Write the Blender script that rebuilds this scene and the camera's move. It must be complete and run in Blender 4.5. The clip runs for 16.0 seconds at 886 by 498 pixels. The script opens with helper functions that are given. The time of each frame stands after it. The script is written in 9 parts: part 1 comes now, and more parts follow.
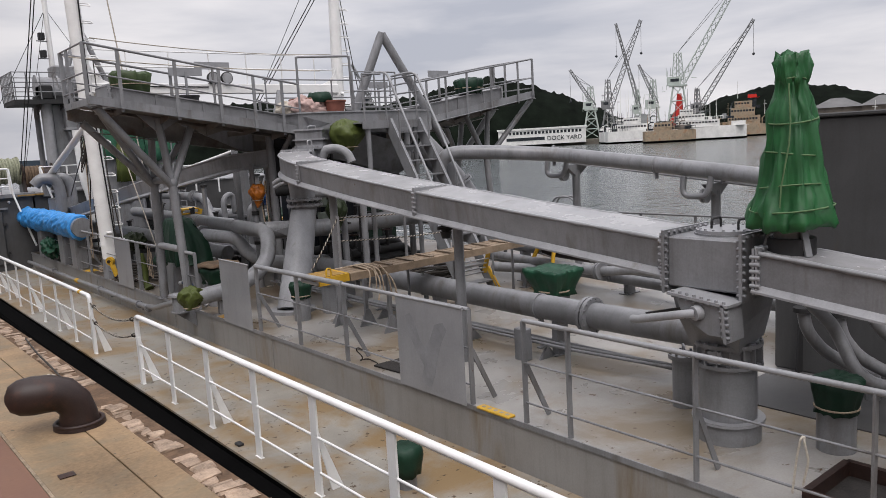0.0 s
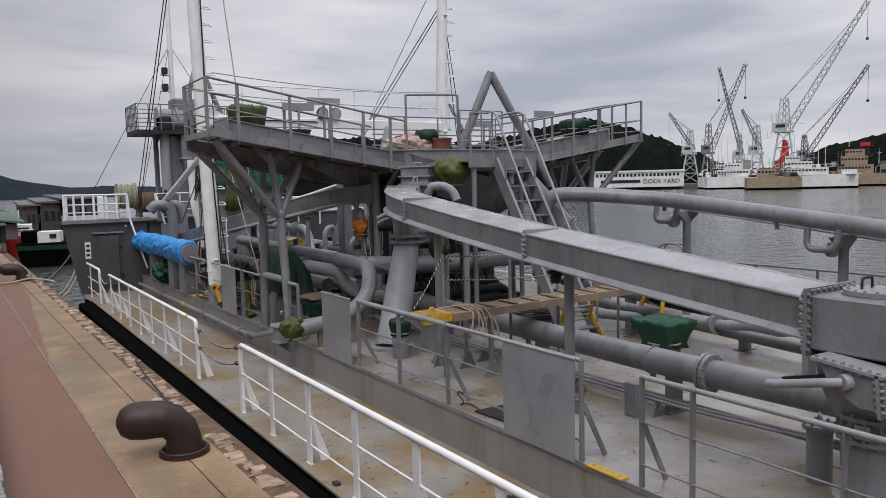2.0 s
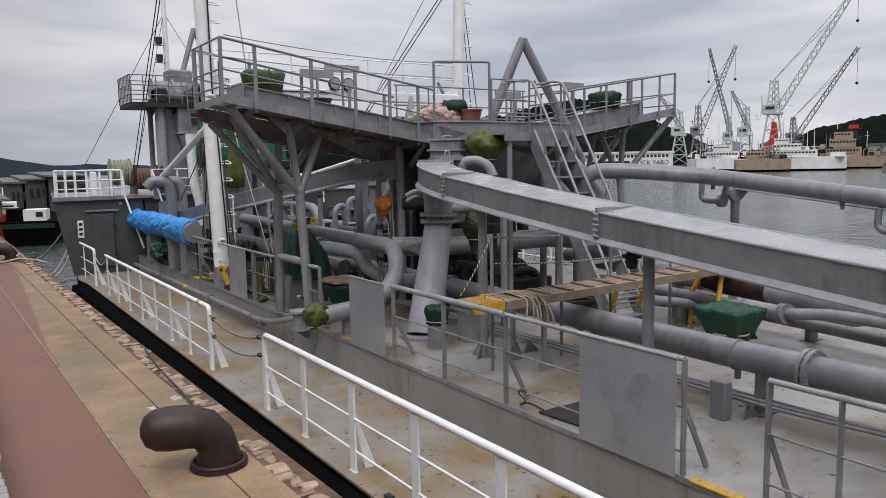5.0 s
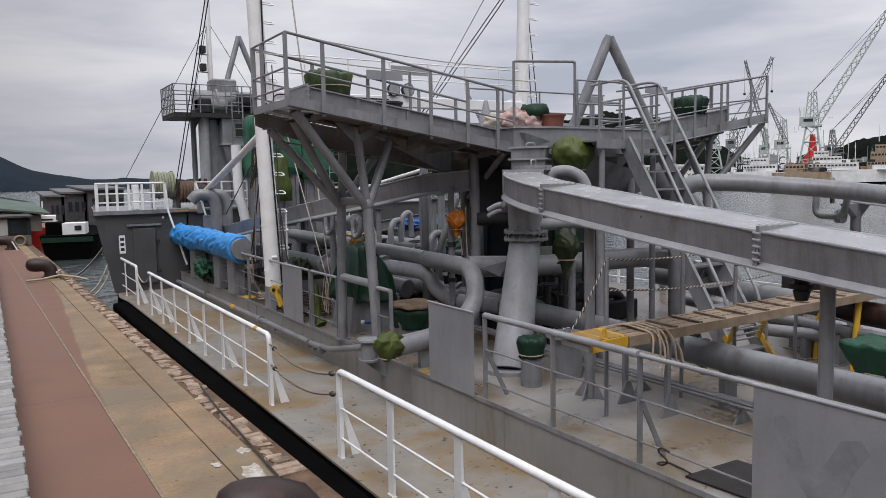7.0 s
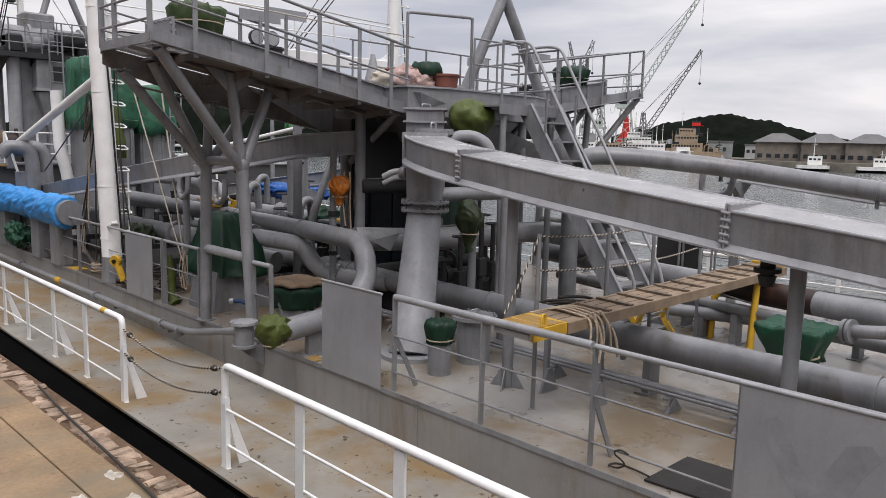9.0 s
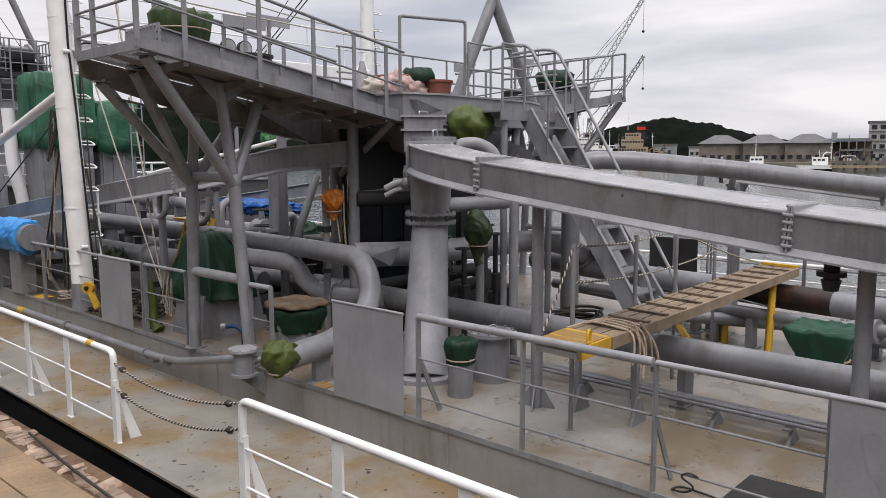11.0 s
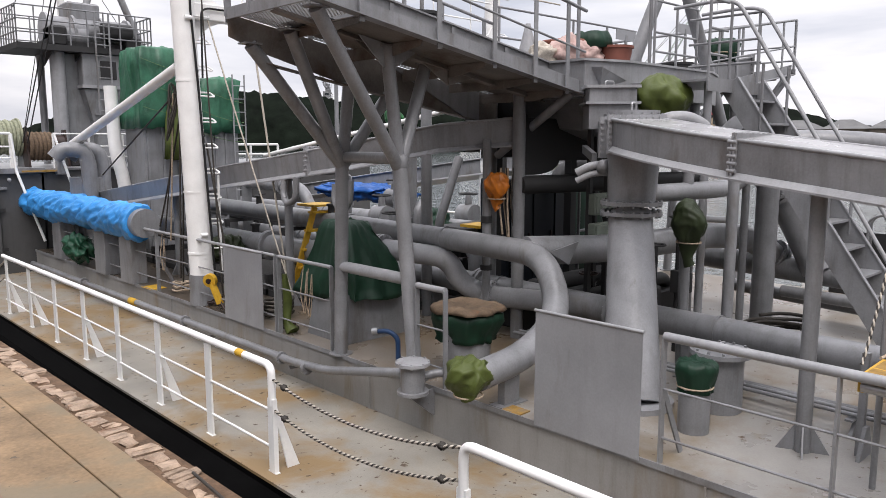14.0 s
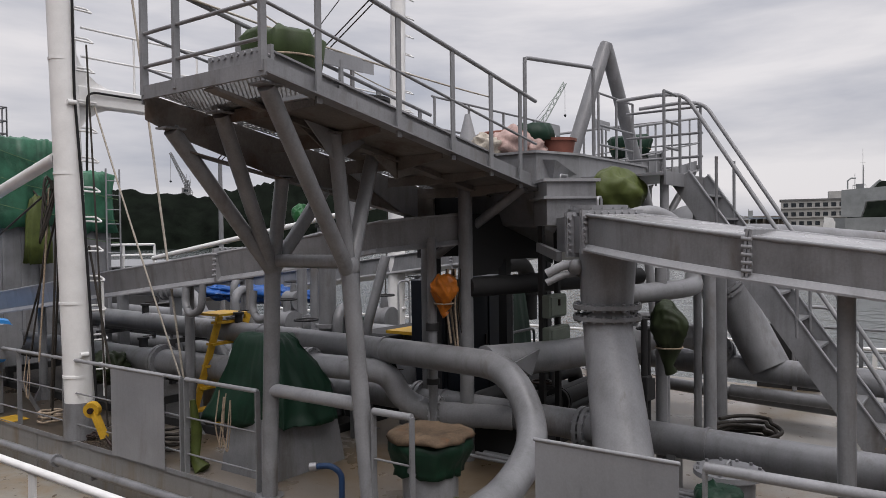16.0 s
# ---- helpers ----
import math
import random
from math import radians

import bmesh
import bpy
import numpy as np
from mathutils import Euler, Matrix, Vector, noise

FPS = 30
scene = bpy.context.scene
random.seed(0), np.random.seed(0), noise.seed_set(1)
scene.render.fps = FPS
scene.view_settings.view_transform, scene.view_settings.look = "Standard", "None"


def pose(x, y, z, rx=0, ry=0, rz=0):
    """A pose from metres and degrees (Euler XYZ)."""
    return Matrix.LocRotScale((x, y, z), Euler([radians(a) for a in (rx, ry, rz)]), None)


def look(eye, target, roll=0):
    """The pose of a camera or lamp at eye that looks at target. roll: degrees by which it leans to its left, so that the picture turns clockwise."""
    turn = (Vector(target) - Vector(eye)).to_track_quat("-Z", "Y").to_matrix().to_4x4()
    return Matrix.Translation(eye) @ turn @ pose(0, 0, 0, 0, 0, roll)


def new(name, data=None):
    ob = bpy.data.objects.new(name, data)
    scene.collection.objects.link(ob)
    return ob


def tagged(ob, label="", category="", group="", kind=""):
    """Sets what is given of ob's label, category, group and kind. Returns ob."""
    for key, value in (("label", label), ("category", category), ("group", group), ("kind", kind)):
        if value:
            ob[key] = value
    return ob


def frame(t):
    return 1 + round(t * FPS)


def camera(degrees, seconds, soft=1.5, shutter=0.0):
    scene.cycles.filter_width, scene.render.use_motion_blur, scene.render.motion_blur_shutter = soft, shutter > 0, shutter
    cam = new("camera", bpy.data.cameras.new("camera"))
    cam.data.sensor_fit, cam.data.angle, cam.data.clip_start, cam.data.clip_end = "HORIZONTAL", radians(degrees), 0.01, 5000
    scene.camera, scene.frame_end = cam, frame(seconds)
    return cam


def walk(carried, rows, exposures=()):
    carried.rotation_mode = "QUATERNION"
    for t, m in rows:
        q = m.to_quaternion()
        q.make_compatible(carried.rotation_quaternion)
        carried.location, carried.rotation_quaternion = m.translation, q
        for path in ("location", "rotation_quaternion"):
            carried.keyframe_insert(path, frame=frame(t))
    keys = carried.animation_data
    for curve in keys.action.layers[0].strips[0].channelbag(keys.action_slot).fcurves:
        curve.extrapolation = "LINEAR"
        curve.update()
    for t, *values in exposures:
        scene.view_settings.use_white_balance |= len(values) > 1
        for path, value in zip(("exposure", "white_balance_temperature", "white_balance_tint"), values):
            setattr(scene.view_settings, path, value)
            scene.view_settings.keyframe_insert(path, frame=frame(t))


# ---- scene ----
cam = camera(61.1, 16.0, soft=0.8)
PATH = [
    (0, (0.036, 0.707, 2.454), (1.289, 2.24, 2.172), -3.3),
    (0.5, (0.017, 0.876, 2.412), (1.194, 2.47, 2.143), -1.6),
    (1, (-0.005, 0.943, 2.437), (1.171, 2.548, 2.236), -1.7),
    (1.5, (-0.013, 1.007, 2.46), (1.124, 2.642, 2.273), -1.5),
    (2, (-0.007, 1.034, 2.485), (1.067, 2.713, 2.312), -1.4),
    (2.5, (-0.024, 1.018, 2.449), (1.061, 2.687, 2.255), -0.7),
    (3, (-0.053, 1.059, 2.421), (1.061, 2.706, 2.205), -1.7),
    (3.5, (-0.057, 1.265, 2.414), (1.082, 2.887, 2.145), -0.7),
    (4, (-0.055, 1.585, 2.437), (1.056, 3.23, 2.191), -2.3),
    (4.2, (-0.081, 1.721, 2.42), (1.044, 3.358, 2.19), -0.8),
    (6.3, (-0.067, 3.312, 2.392), (0.986, 4.998, 2.171), -1.9),
    (6.5, (-0.045, 3.465, 2.355), (0.995, 5.157, 2.123), -1.3),
    (7, (-0.015, 3.824, 2.378), (1.021, 5.525, 2.19), -1.1),
    (7.5, (-0.065, 4.209, 2.346), (1.083, 5.838, 2.172), -0.9),
    (8, (-0.033, 4.533, 2.33), (1.193, 6.094, 2.092), 0.4),
    (8.5, (-0.033, 4.856, 2.322), (1.255, 6.363, 2.058), 0.9),
    (9, (-0.04, 5.195, 2.32), (1.346, 6.611, 2.048), 1.4),
    (9.2, (-0.091, 5.261, 2.341), (1.322, 6.652, 2.077), -0.4),
    (11.3, (-0.171, 6.183, 2.292), (1.309, 7.506, 2.054), -0.2),
    (11.5, (-0.135, 6.307, 2.305), (1.344, 7.635, 2.083), -0.4),
    (12, (-0.047, 6.525, 2.246), (1.551, 7.698, 1.982), -1.0),
    (12.5, (-0.085, 6.83, 2.258), (1.6, 7.861, 1.947), -1.2),
    (13, (-0.145, 7.172, 2.278), (1.431, 8.368, 1.982), -0.0),
    (13.5, (-0.149, 7.562, 2.239), (1.304, 8.904, 1.94), -1.5),
    (14, (-0.073, 7.975, 2.222), (1.29, 9.411, 1.939), 0.0),
    (14.5, (-0.022, 8.337, 2.217), (1.358, 9.765, 1.979), -1.4),
    (15, (0.041, 8.68, 2.188), (1.507, 10.03, 2.017), -2.0),
    (15.5, (0.008, 9.023, 2.233), (1.57, 10.27, 2.176), -0.2),
    (16, (0.096, 9.27, 2.268), (1.709, 10.451, 2.233), -0.7),
]
walk(cam, [(t, look(eye, target, roll)) for t, eye, target, roll in PATH],
     [(t, stops, 6550 if t < 1 or t > 8.5 else 6330, 14) for t, stops in ((0, -0.10), (1.5, -0.28), (2.5, -0.34), (3.5, -0.23), (6.5, -0.20), (7, -0.22), (8, -0.13), (9, -0.02), (11.5, 0.02), (12, 0.02), (12.5, 0.12), (13.3, 0.15), (14.0, 0.36), (14.7, 0.32), (15.2, 0.17), (15.6, -0.02), (16, -0.27))])

# ---------------------------------------------------------------- light
world = bpy.data.worlds.new("overcast")
scene.world = world
world.use_nodes = True
wt = world.node_tree
wt.nodes.clear()


def wn(kind, **kw):
    n = wt.nodes.new(kind)
    for k, v in kw.items():
        n.inputs[k].default_value = v
    return n


SUN_EL, SUN_ROT = 58.0, 215.0
sky = wn("ShaderNodeTexSky")
sky.sky_type, sky.sun_disc = "NISHITA", False
sky.sun_elevation, sky.sun_rotation = radians(SUN_EL), radians(SUN_ROT)
sky.air_density, sky.dust_density = 1.0, 4.0
coord = wn("ShaderNodeTexCoord")
stretch = wn("ShaderNodeMapping", Scale=(1.2, 1.2, 6.5))
cloud = wn("ShaderNodeTexNoise", Scale=1.9, Detail=7.0, Roughness=0.52, Distortion=0.25)
ramp = wn("ShaderNodeValToRGB")
ramp.color_ramp.elements[0].position, ramp.color_ramp.elements[0].color = 0.31, (0.49, 0.52, 0.585, 1)
ramp.color_ramp.elements[1].position, ramp.color_ramp.elements[1].color = 0.62, (0.91, 0.905, 0.91, 1)
scaled = wn("ShaderNodeMix")
scaled.data_type, scaled.blend_type = "RGBA", "MULTIPLY"
scaled.inputs["Factor"].default_value = 1.0
scaled.inputs["B"].default_value = (0.10, 0.10, 0.10, 1)
veil = wn("ShaderNodeMix")
veil.data_type = "RGBA"
veil.inputs["Factor"].default_value = 0.90
# an overcast sky is about two and a half times as bright overhead as at the horizon
height = wn("ShaderNodeSeparateXYZ")
dome = wn("ShaderNodeMapRange")
for key, value in (("From Min", 0.42), ("From Max", 0.95), ("To Min", 1.0), ("To Max", 2.8)):
    dome.inputs[key].default_value = value
back = wn("ShaderNodeBackground", Strength=1.0)
out = wn("ShaderNodeOutputWorld")
wt.links.new(coord.outputs["Generated"], stretch.inputs["Vector"])
wt.links.new(stretch.outputs["Vector"], cloud.inputs["Vector"])
wt.links.new(cloud.outputs["Fac"], ramp.inputs["Fac"])
wt.links.new(sky.outputs["Color"], scaled.inputs["A"])
wt.links.new(scaled.outputs["Result"], veil.inputs["A"])
wt.links.new(ramp.outputs["Color"], veil.inputs["B"])
wt.links.new(coord.outputs["Generated"], height.inputs[0])
wt.links.new(height.outputs["Z"], dome.inputs["Value"])
bright = wn("ShaderNodeVectorMath")
bright.operation = "DOT_PRODUCT"
bright.inputs[1].default_value = (0.80, 0.55, 0.24)
glow = wn("ShaderNodeMapRange")
glow.interpolation_type = "SMOOTHSTEP"
for key, value in (("From Min", 0.55), ("From Max", 1.0), ("To Min", 0.94), ("To Max", 1.10)):
    glow.inputs[key].default_value = value
wt.links.new(coord.outputs["Generated"], bright.inputs[0])
wt.links.new(bright.outputs["Value"], glow.inputs["Value"])
lit = wn("ShaderNodeMath")
lit.operation = "MULTIPLY"
wt.links.new(dome.outputs["Result"], lit.inputs[0])
wt.links.new(glow.outputs["Result"], lit.inputs[1])
# the cloud bank over the harbour mouth is duller
bank = wn("ShaderNodeVectorMath")
bank.operation = "DOT_PRODUCT"
bank.inputs[1].default_value = (-0.60, 0.78, 0.18)
dull = wn("ShaderNodeMapRange")
dull.interpolation_type = "SMOOTHSTEP"
for key, value in (("From Min", 0.62), ("From Max", 1.0), ("To Min", 1.0), ("To Max", 0.58)):
    dull.inputs[key].default_value = value
wt.links.new(coord.outputs["Generated"], bank.inputs[0])
wt.links.new(bank.outputs["Value"], dull.inputs["Value"])
sum_up = wn("ShaderNodeMath")
sum_up.operation = "MULTIPLY"
wt.links.new(lit.outputs[0], sum_up.inputs[0])
wt.links.new(dull.outputs["Result"], sum_up.inputs[1])
wt.links.new(sum_up.outputs[0], back.inputs["Strength"])
wt.links.new(veil.outputs["Result"], back.inputs["Color"])
wt.links.new(back.outputs["Background"], out.inputs["Surface"])

sun_data = bpy.data.lights.new("sun", "SUN")
sun_data.energy, sun_data.angle, sun_data.color = 1.7, radians(40), (1.0, 0.98, 0.95)
sun = new("sun", sun_data)
sun.matrix_world = pose(0, 0, 40, 90 - SUN_EL, 0, 180 - SUN_ROT)
scene.view_settings.exposure = 0.0

# ---------------------------------------------------------------- materials


def surface(name, colour, rough=0.5, metal=0.0, vary=0.12, scale=3.0, fine=60.0, bump=0.15, stain=None, stain_at=0.62, stain_scale=1.3,
            streak=1.0, spec=0.3, random=0.0, specks=None, speck_at=0.655, drips=0.0):
    """A painted, worn or woven surface: colour with broad and fine variation, optional stains and a fine relief."""
    m = bpy.data.materials.new(name)
    m.use_nodes = True
    nt = m.node_tree
    b = nt.nodes["Principled BSDF"]
    link = nt.links.new

    def node(kind, **kw):
        n = nt.nodes.new(kind)
        for k, v in kw.items():
            n.inputs[k].default_value = v
        return n

    geo = node("ShaderNodeNewGeometry")
    big = node("ShaderNodeTexNoise", Scale=scale, Detail=5.0, Roughness=0.6)
    small = node("ShaderNodeTexNoise", Scale=fine, Detail=3.0, Roughness=0.6)
    link(geo.outputs["Position"], big.inputs["Vector"])
    link(geo.outputs["Position"], small.inputs["Vector"])
    both = node("ShaderNodeMath")
    both.operation = "ADD"
    half = node("ShaderNodeMath")
    half.operation = "MULTIPLY"
    half.inputs[1].default_value = 0.35
    link(small.outputs["Fac"], half.inputs[0])
    link(big.outputs["Fac"], both.inputs[0])
    link(half.outputs[0], both.inputs[1])
    ramp = node("ShaderNodeValToRGB")
    e = ramp.color_ramp.elements
    lo = [c * (1 - vary * 1.6) for c in colour]
    hi = [min(1, c * (1 + vary * 1.1)) for c in colour]
    e[0].position, e[0].color = 0.42, (*lo, 1)
    e[1].position, e[1].color = 0.92, (*hi, 1)
    link(both.outputs[0], ramp.inputs["Fac"])
    last = ramp.outputs["Color"]
    if random:
        info = node("ShaderNodeObjectInfo")
        hsv = node("ShaderNodeHueSaturation")
        span = node("ShaderNodeMapRange")
        span.inputs["To Min"].default_value, span.inputs["To Max"].default_value = 1 - random, 1 + random
        link(info.outputs["Random"], span.inputs["Value"])
        link(span.outputs["Result"], hsv.inputs["Value"])
        link(last, hsv.inputs["Color"])
        last = hsv.outputs["Color"]
    if stain:
        warp = node("ShaderNodeMapping", Scale=(1.0, 1.0, streak))
        blot = node("ShaderNodeTexNoise", Scale=stain_scale, Detail=8.0, Roughness=0.65, Distortion=0.4)
        link(geo.outputs["Position"], warp.inputs["Vector"])
        link(warp.outputs["Vector"], blot.inputs["Vector"])
        edge = node("ShaderNodeMapRange")
        edge.inputs["From Min"].default_value, edge.inputs["From Max"].default_value = stain_at, stain_at + 0.14
        edge.inputs["To Max"].default_value = 0.8
        link(blot.outputs["Fac"], edge.inputs["Value"])
        mix = node("ShaderNodeMix")
        mix.data_type = "RGBA"
        link(edge.outputs["Result"], mix.inputs["Factor"])
        link(last, mix.inputs["A"])
        mix.inputs["B"].default_value = (*stain, 1)
        last = mix.outputs["Result"]
    if drips:
        run = node("ShaderNodeMapping", Scale=(9.0, 9.0, 0.7))
        line = node("ShaderNodeTexNoise", Scale=1.0, Detail=6.0, Roughness=0.7)
        link(geo.outputs["Position"], run.inputs["Vector"])
        link(run.outputs["Vector"], line.inputs["Vector"])
        keep = node("ShaderNodeMapRange")
        for key, value in (("From Min", 0.50), ("From Max", 0.72), ("To Min", 0.0), ("To Max", drips)):
            keep.inputs[key].default_value = value
        link(line.outputs["Fac"], keep.inputs["Value"])
        wash = node("ShaderNodeMix")
        wash.data_type, wash.blend_type = "RGBA", "MULTIPLY"
        link(keep.outputs["Result"], wash.inputs["Factor"])
        link(last, wash.inputs["A"])
        wash.inputs["B"].default_value = (0.56, 0.54, 0.52, 1)
        last = wash.outputs["Result"]
    if specks:
        dots = node("ShaderNodeTexNoise", Scale=11.0, Detail=4.0, Roughness=0.6)
        link(geo.outputs["Position"], dots.inputs["Vector"])
        cut = node("ShaderNodeMapRange")
        cut.inputs["From Min"].default_value, cut.inputs["From Max"].default_value = speck_at, speck_at + 0.045
        link(dots.outputs["Fac"], cut.inputs["Value"])
        fleck = node("ShaderNodeMix")
        fleck.data_type = "RGBA"
        link(cut.outputs["Result"], fleck.inputs["Factor"])
        link(last, fleck.inputs["A"])
        fleck.inputs["B"].default_value = (*specks, 1)
        last = fleck.outputs["Result"]
    link(last, b.inputs["Base Color"])
    b.inputs["Metallic"].default_value = metal
    b.inputs["Specular IOR Level"].default_value = spec
    rr = node("ShaderNodeMapRange")
    rr.inputs["To Min"].default_value, rr.inputs["To Max"].default_value = max(0.05, rough - 0.12), min(1, rough + 0.14)
    link(big.outputs["Fac"], rr.inputs["Value"])
    link(rr.outputs["Result"], b.inputs["Roughness"])
    if bump:
        bp = node("ShaderNodeBump", Strength=bump, Distance=0.01)
        link(both.outputs[0], bp.inputs["Height"])
        link(bp.outputs["Normal"], b.inputs["Normal"])
    return m


grey = surface("grey_marine_paint", (0.207, 0.211, 0.221), 0.33, vary=0.20, scale=2.2, bump=0.10, spec=0.5, stain=(0.105, 0.09, 0.078), stain_at=0.56, stain_scale=2.0, streak=0.35, specks=(0.10, 0.05, 0.025), speck_at=0.74, drips=0.55)
# copy of the grey paint with sky light put into its colour
grey_lit = surface("grey_marine_paint_lit", (0.280, 0.284, 0.296), 0.36, vary=0.16, scale=2.6, bump=0.10, stain=(0.14, 0.125, 0.11), stain_at=0.60, stain_scale=3.0, specks=(0.11, 0.055, 0.028), speck_at=0.74, drips=0.4)
panel_paint = surface("pale_grey_panel_paint", (0.262, 0.267, 0.280), 0.33, vary=0.13, scale=1.6, bump=0.06, stain=(0.15, 0.14, 0.13), stain_at=0.6, stain_scale=2.2, streak=0.3, spec=0.5, drips=0.2)
# wet gloss over a paler base that holds the bright sky's light
grey_gloss = surface("rain_wet_sky_lit_grey_paint", (0.30, 0.30, 0.305), 0.24, vary=0.16, scale=2.6, bump=0.05, stain=(0.2, 0.19, 0.18), stain_at=0.6, stain_scale=3.0, spec=0.6)
grey_touch = surface("grey_touch_up_paint", (0.236, 0.242, 0.256), 0.40, vary=0.15, scale=6.0, bump=0.1)
# dark fittings, and near-black parts whose shade is put into the colour
grey_dark = surface("dark_grey_and_shade_paint", (0.030, 0.030, 0.031), 0.6, vary=0.16, scale=2.0, bump=0.12, stain=(0.15, 0.09, 0.05), stain_at=0.70)
bulkhead = surface("bulkhead_grey_paint", (0.072, 0.072, 0.073), 0.5, vary=0.15, scale=1.5, bump=0.1, stain=(0.10, 0.075, 0.055), stain_at=0.62, streak=0.25, drips=0.3)
deck_paint = surface("grey_deck_paint", (0.300, 0.288, 0.270), 0.29, vary=0.16, scale=1.4, bump=0.14, spec=0.42, stain=(0.18, 0.13, 0.072), stain_at=0.46, stain_scale=0.55, specks=(0.09, 0.055, 0.03))
walk_paint = surface("stained_deck_paint", (0.262, 0.245, 0.213), 0.40, vary=0.18, scale=1.6, bump=0.14, stain=(0.215, 0.132, 0.048), stain_at=0.45, stain_scale=0.75, specks=(0.06, 0.035, 0.015), speck_at=0.635)
wall_paint = surface("coaming_grey_paint", (0.252, 0.247, 0.238), 0.38, vary=0.14, scale=1.2, bump=0.08, stain=(0.17, 0.12, 0.065), stain_at=0.55, stain_scale=1.6, streak=0.2, drips=0.35)


def tone_forward(m, start, colour, share):
    """Lays a tone, stains or painted shade, over a deck from a ragged line across the ship forwards."""
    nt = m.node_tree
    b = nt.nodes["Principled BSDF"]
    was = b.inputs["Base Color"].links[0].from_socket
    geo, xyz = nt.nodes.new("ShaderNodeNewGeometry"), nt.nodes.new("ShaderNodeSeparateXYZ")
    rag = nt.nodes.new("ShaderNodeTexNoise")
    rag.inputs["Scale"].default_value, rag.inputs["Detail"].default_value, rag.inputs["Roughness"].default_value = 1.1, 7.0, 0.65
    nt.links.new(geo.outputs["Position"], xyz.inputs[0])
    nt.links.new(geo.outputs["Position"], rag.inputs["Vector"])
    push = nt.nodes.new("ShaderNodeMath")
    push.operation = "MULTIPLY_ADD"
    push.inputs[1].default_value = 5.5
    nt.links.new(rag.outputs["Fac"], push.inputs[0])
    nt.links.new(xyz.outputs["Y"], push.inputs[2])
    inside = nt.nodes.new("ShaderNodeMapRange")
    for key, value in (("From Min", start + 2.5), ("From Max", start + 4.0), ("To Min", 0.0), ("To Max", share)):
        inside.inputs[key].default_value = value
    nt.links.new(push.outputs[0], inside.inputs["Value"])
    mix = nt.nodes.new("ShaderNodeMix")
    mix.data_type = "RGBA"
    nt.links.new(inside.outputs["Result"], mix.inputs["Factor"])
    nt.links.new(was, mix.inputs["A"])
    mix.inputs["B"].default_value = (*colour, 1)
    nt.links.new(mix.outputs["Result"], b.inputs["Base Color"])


# old brown water stains
tone_forward(deck_paint, 11.6, (0.115, 0.078, 0.044), 0.52)
# near-black layer: shade below the deck pipes put into the deck colour
tone_forward(deck_paint, 16.4, (0.045, 0.033, 0.022), 0.8)
white = surface("white_marine_paint", (0.78, 0.78, 0.77), 0.35, vary=0.06, scale=4.0, bump=0.08, stain=(0.50, 0.38, 0.25), stain_at=0.70, stain_scale=5.0)
black = surface("black_hull_paint", (0.003, 0.003, 0.003), 1.0, vary=0.3, scale=1.5, bump=0.2, spec=0.02)
rubber = surface("black_rubber", (0.015, 0.015, 0.016), 0.75, vary=0.2, scale=6.0, bump=0.3)
iron = surface("rusty_cast_iron", (0.030, 0.017, 0.014), 0.42, vary=0.3, scale=4.0, bump=0.22, stain=(0.075, 0.030, 0.018), stain_at=0.54, stain_scale=3.0, spec=0.35)
green = surface("green_tarpaulin", (0.014, 0.105, 0.03), 0.45, vary=0.28, scale=4.0, fine=140, bump=0.25, spec=0.5)
rope_green = surface("faded_green_cord", (0.10, 0.17, 0.08), 0.7, vary=0.2, scale=20.0)
green_mid = surface("mid_green_tarpaulin", (0.010, 0.056, 0.030), 0.45, vary=0.28, scale=4.0, fine=140, bump=0.25)
green_bleached = surface("bleached_green_sheeting", (0.035, 0.125, 0.075), 0.4, vary=0.4, scale=2.2, fine=60, bump=0.3, stain=(0.12, 0.20, 0.15), stain_at=0.60, stain_scale=2.0)
green_dark = surface("dark_green_tarpaulin", (0.006, 0.030, 0.016), 0.5, vary=0.28, scale=4.0, fine=140, bump=0.25)
olive = surface("olive_tarpaulin", (0.068, 0.088, 0.020), 0.5, vary=0.25, scale=5.0, fine=140, bump=0.3)
olive_mid = surface("mid_olive_tarpaulin", (0.040, 0.064, 0.022), 0.5, vary=0.3, scale=5.0, fine=140, bump=0.3)
olive_dark = surface("dark_olive_tarpaulin", (0.020, 0.030, 0.011), 0.5, vary=0.3, scale=5.0, fine=140, bump=0.3)
blue = surface("blue_tarpaulin", (0.04, 0.27, 0.66), 0.42, vary=0.22, scale=5.0, fine=140, bump=0.3, spec=0.5)
spill_white = surface("dried_white_paint", (0.44, 0.41, 0.36), 0.7, vary=0.3, scale=14.0, bump=0.2, stain=(0.27, 0.2, 0.13), stain_at=0.5, stain_scale=12.0)
yellow_worn = surface("worn_ochre_paint", (0.34, 0.20, 0.05), 0.6, vary=0.3, scale=9.0, bump=0.15, stain=(0.2, 0.16, 0.11), stain_at=0.48, stain_scale=9.0)
yellow = surface("yellow_paint", (0.54, 0.32, 0.03), 0.45, vary=0.15, scale=5.0, bump=0.1, stain=(0.25, 0.14, 0.04), stain_at=0.64, stain_scale=4.0)
orange = surface("orange_plastic_sheet", (0.42, 0.125, 0.012), 0.4, vary=0.25, scale=7.0, bump=0.3)
red = surface("red_paint", (0.55, 0.03, 0.02), 0.45, vary=0.15)
pink = surface("faded_pink_cloth", (0.46, 0.33, 0.30), 0.8, vary=0.25, scale=9.0, bump=0.4)
rust_red = surface("faded_red_plastic", (0.20, 0.075, 0.055), 0.6, vary=0.2, scale=6.0)
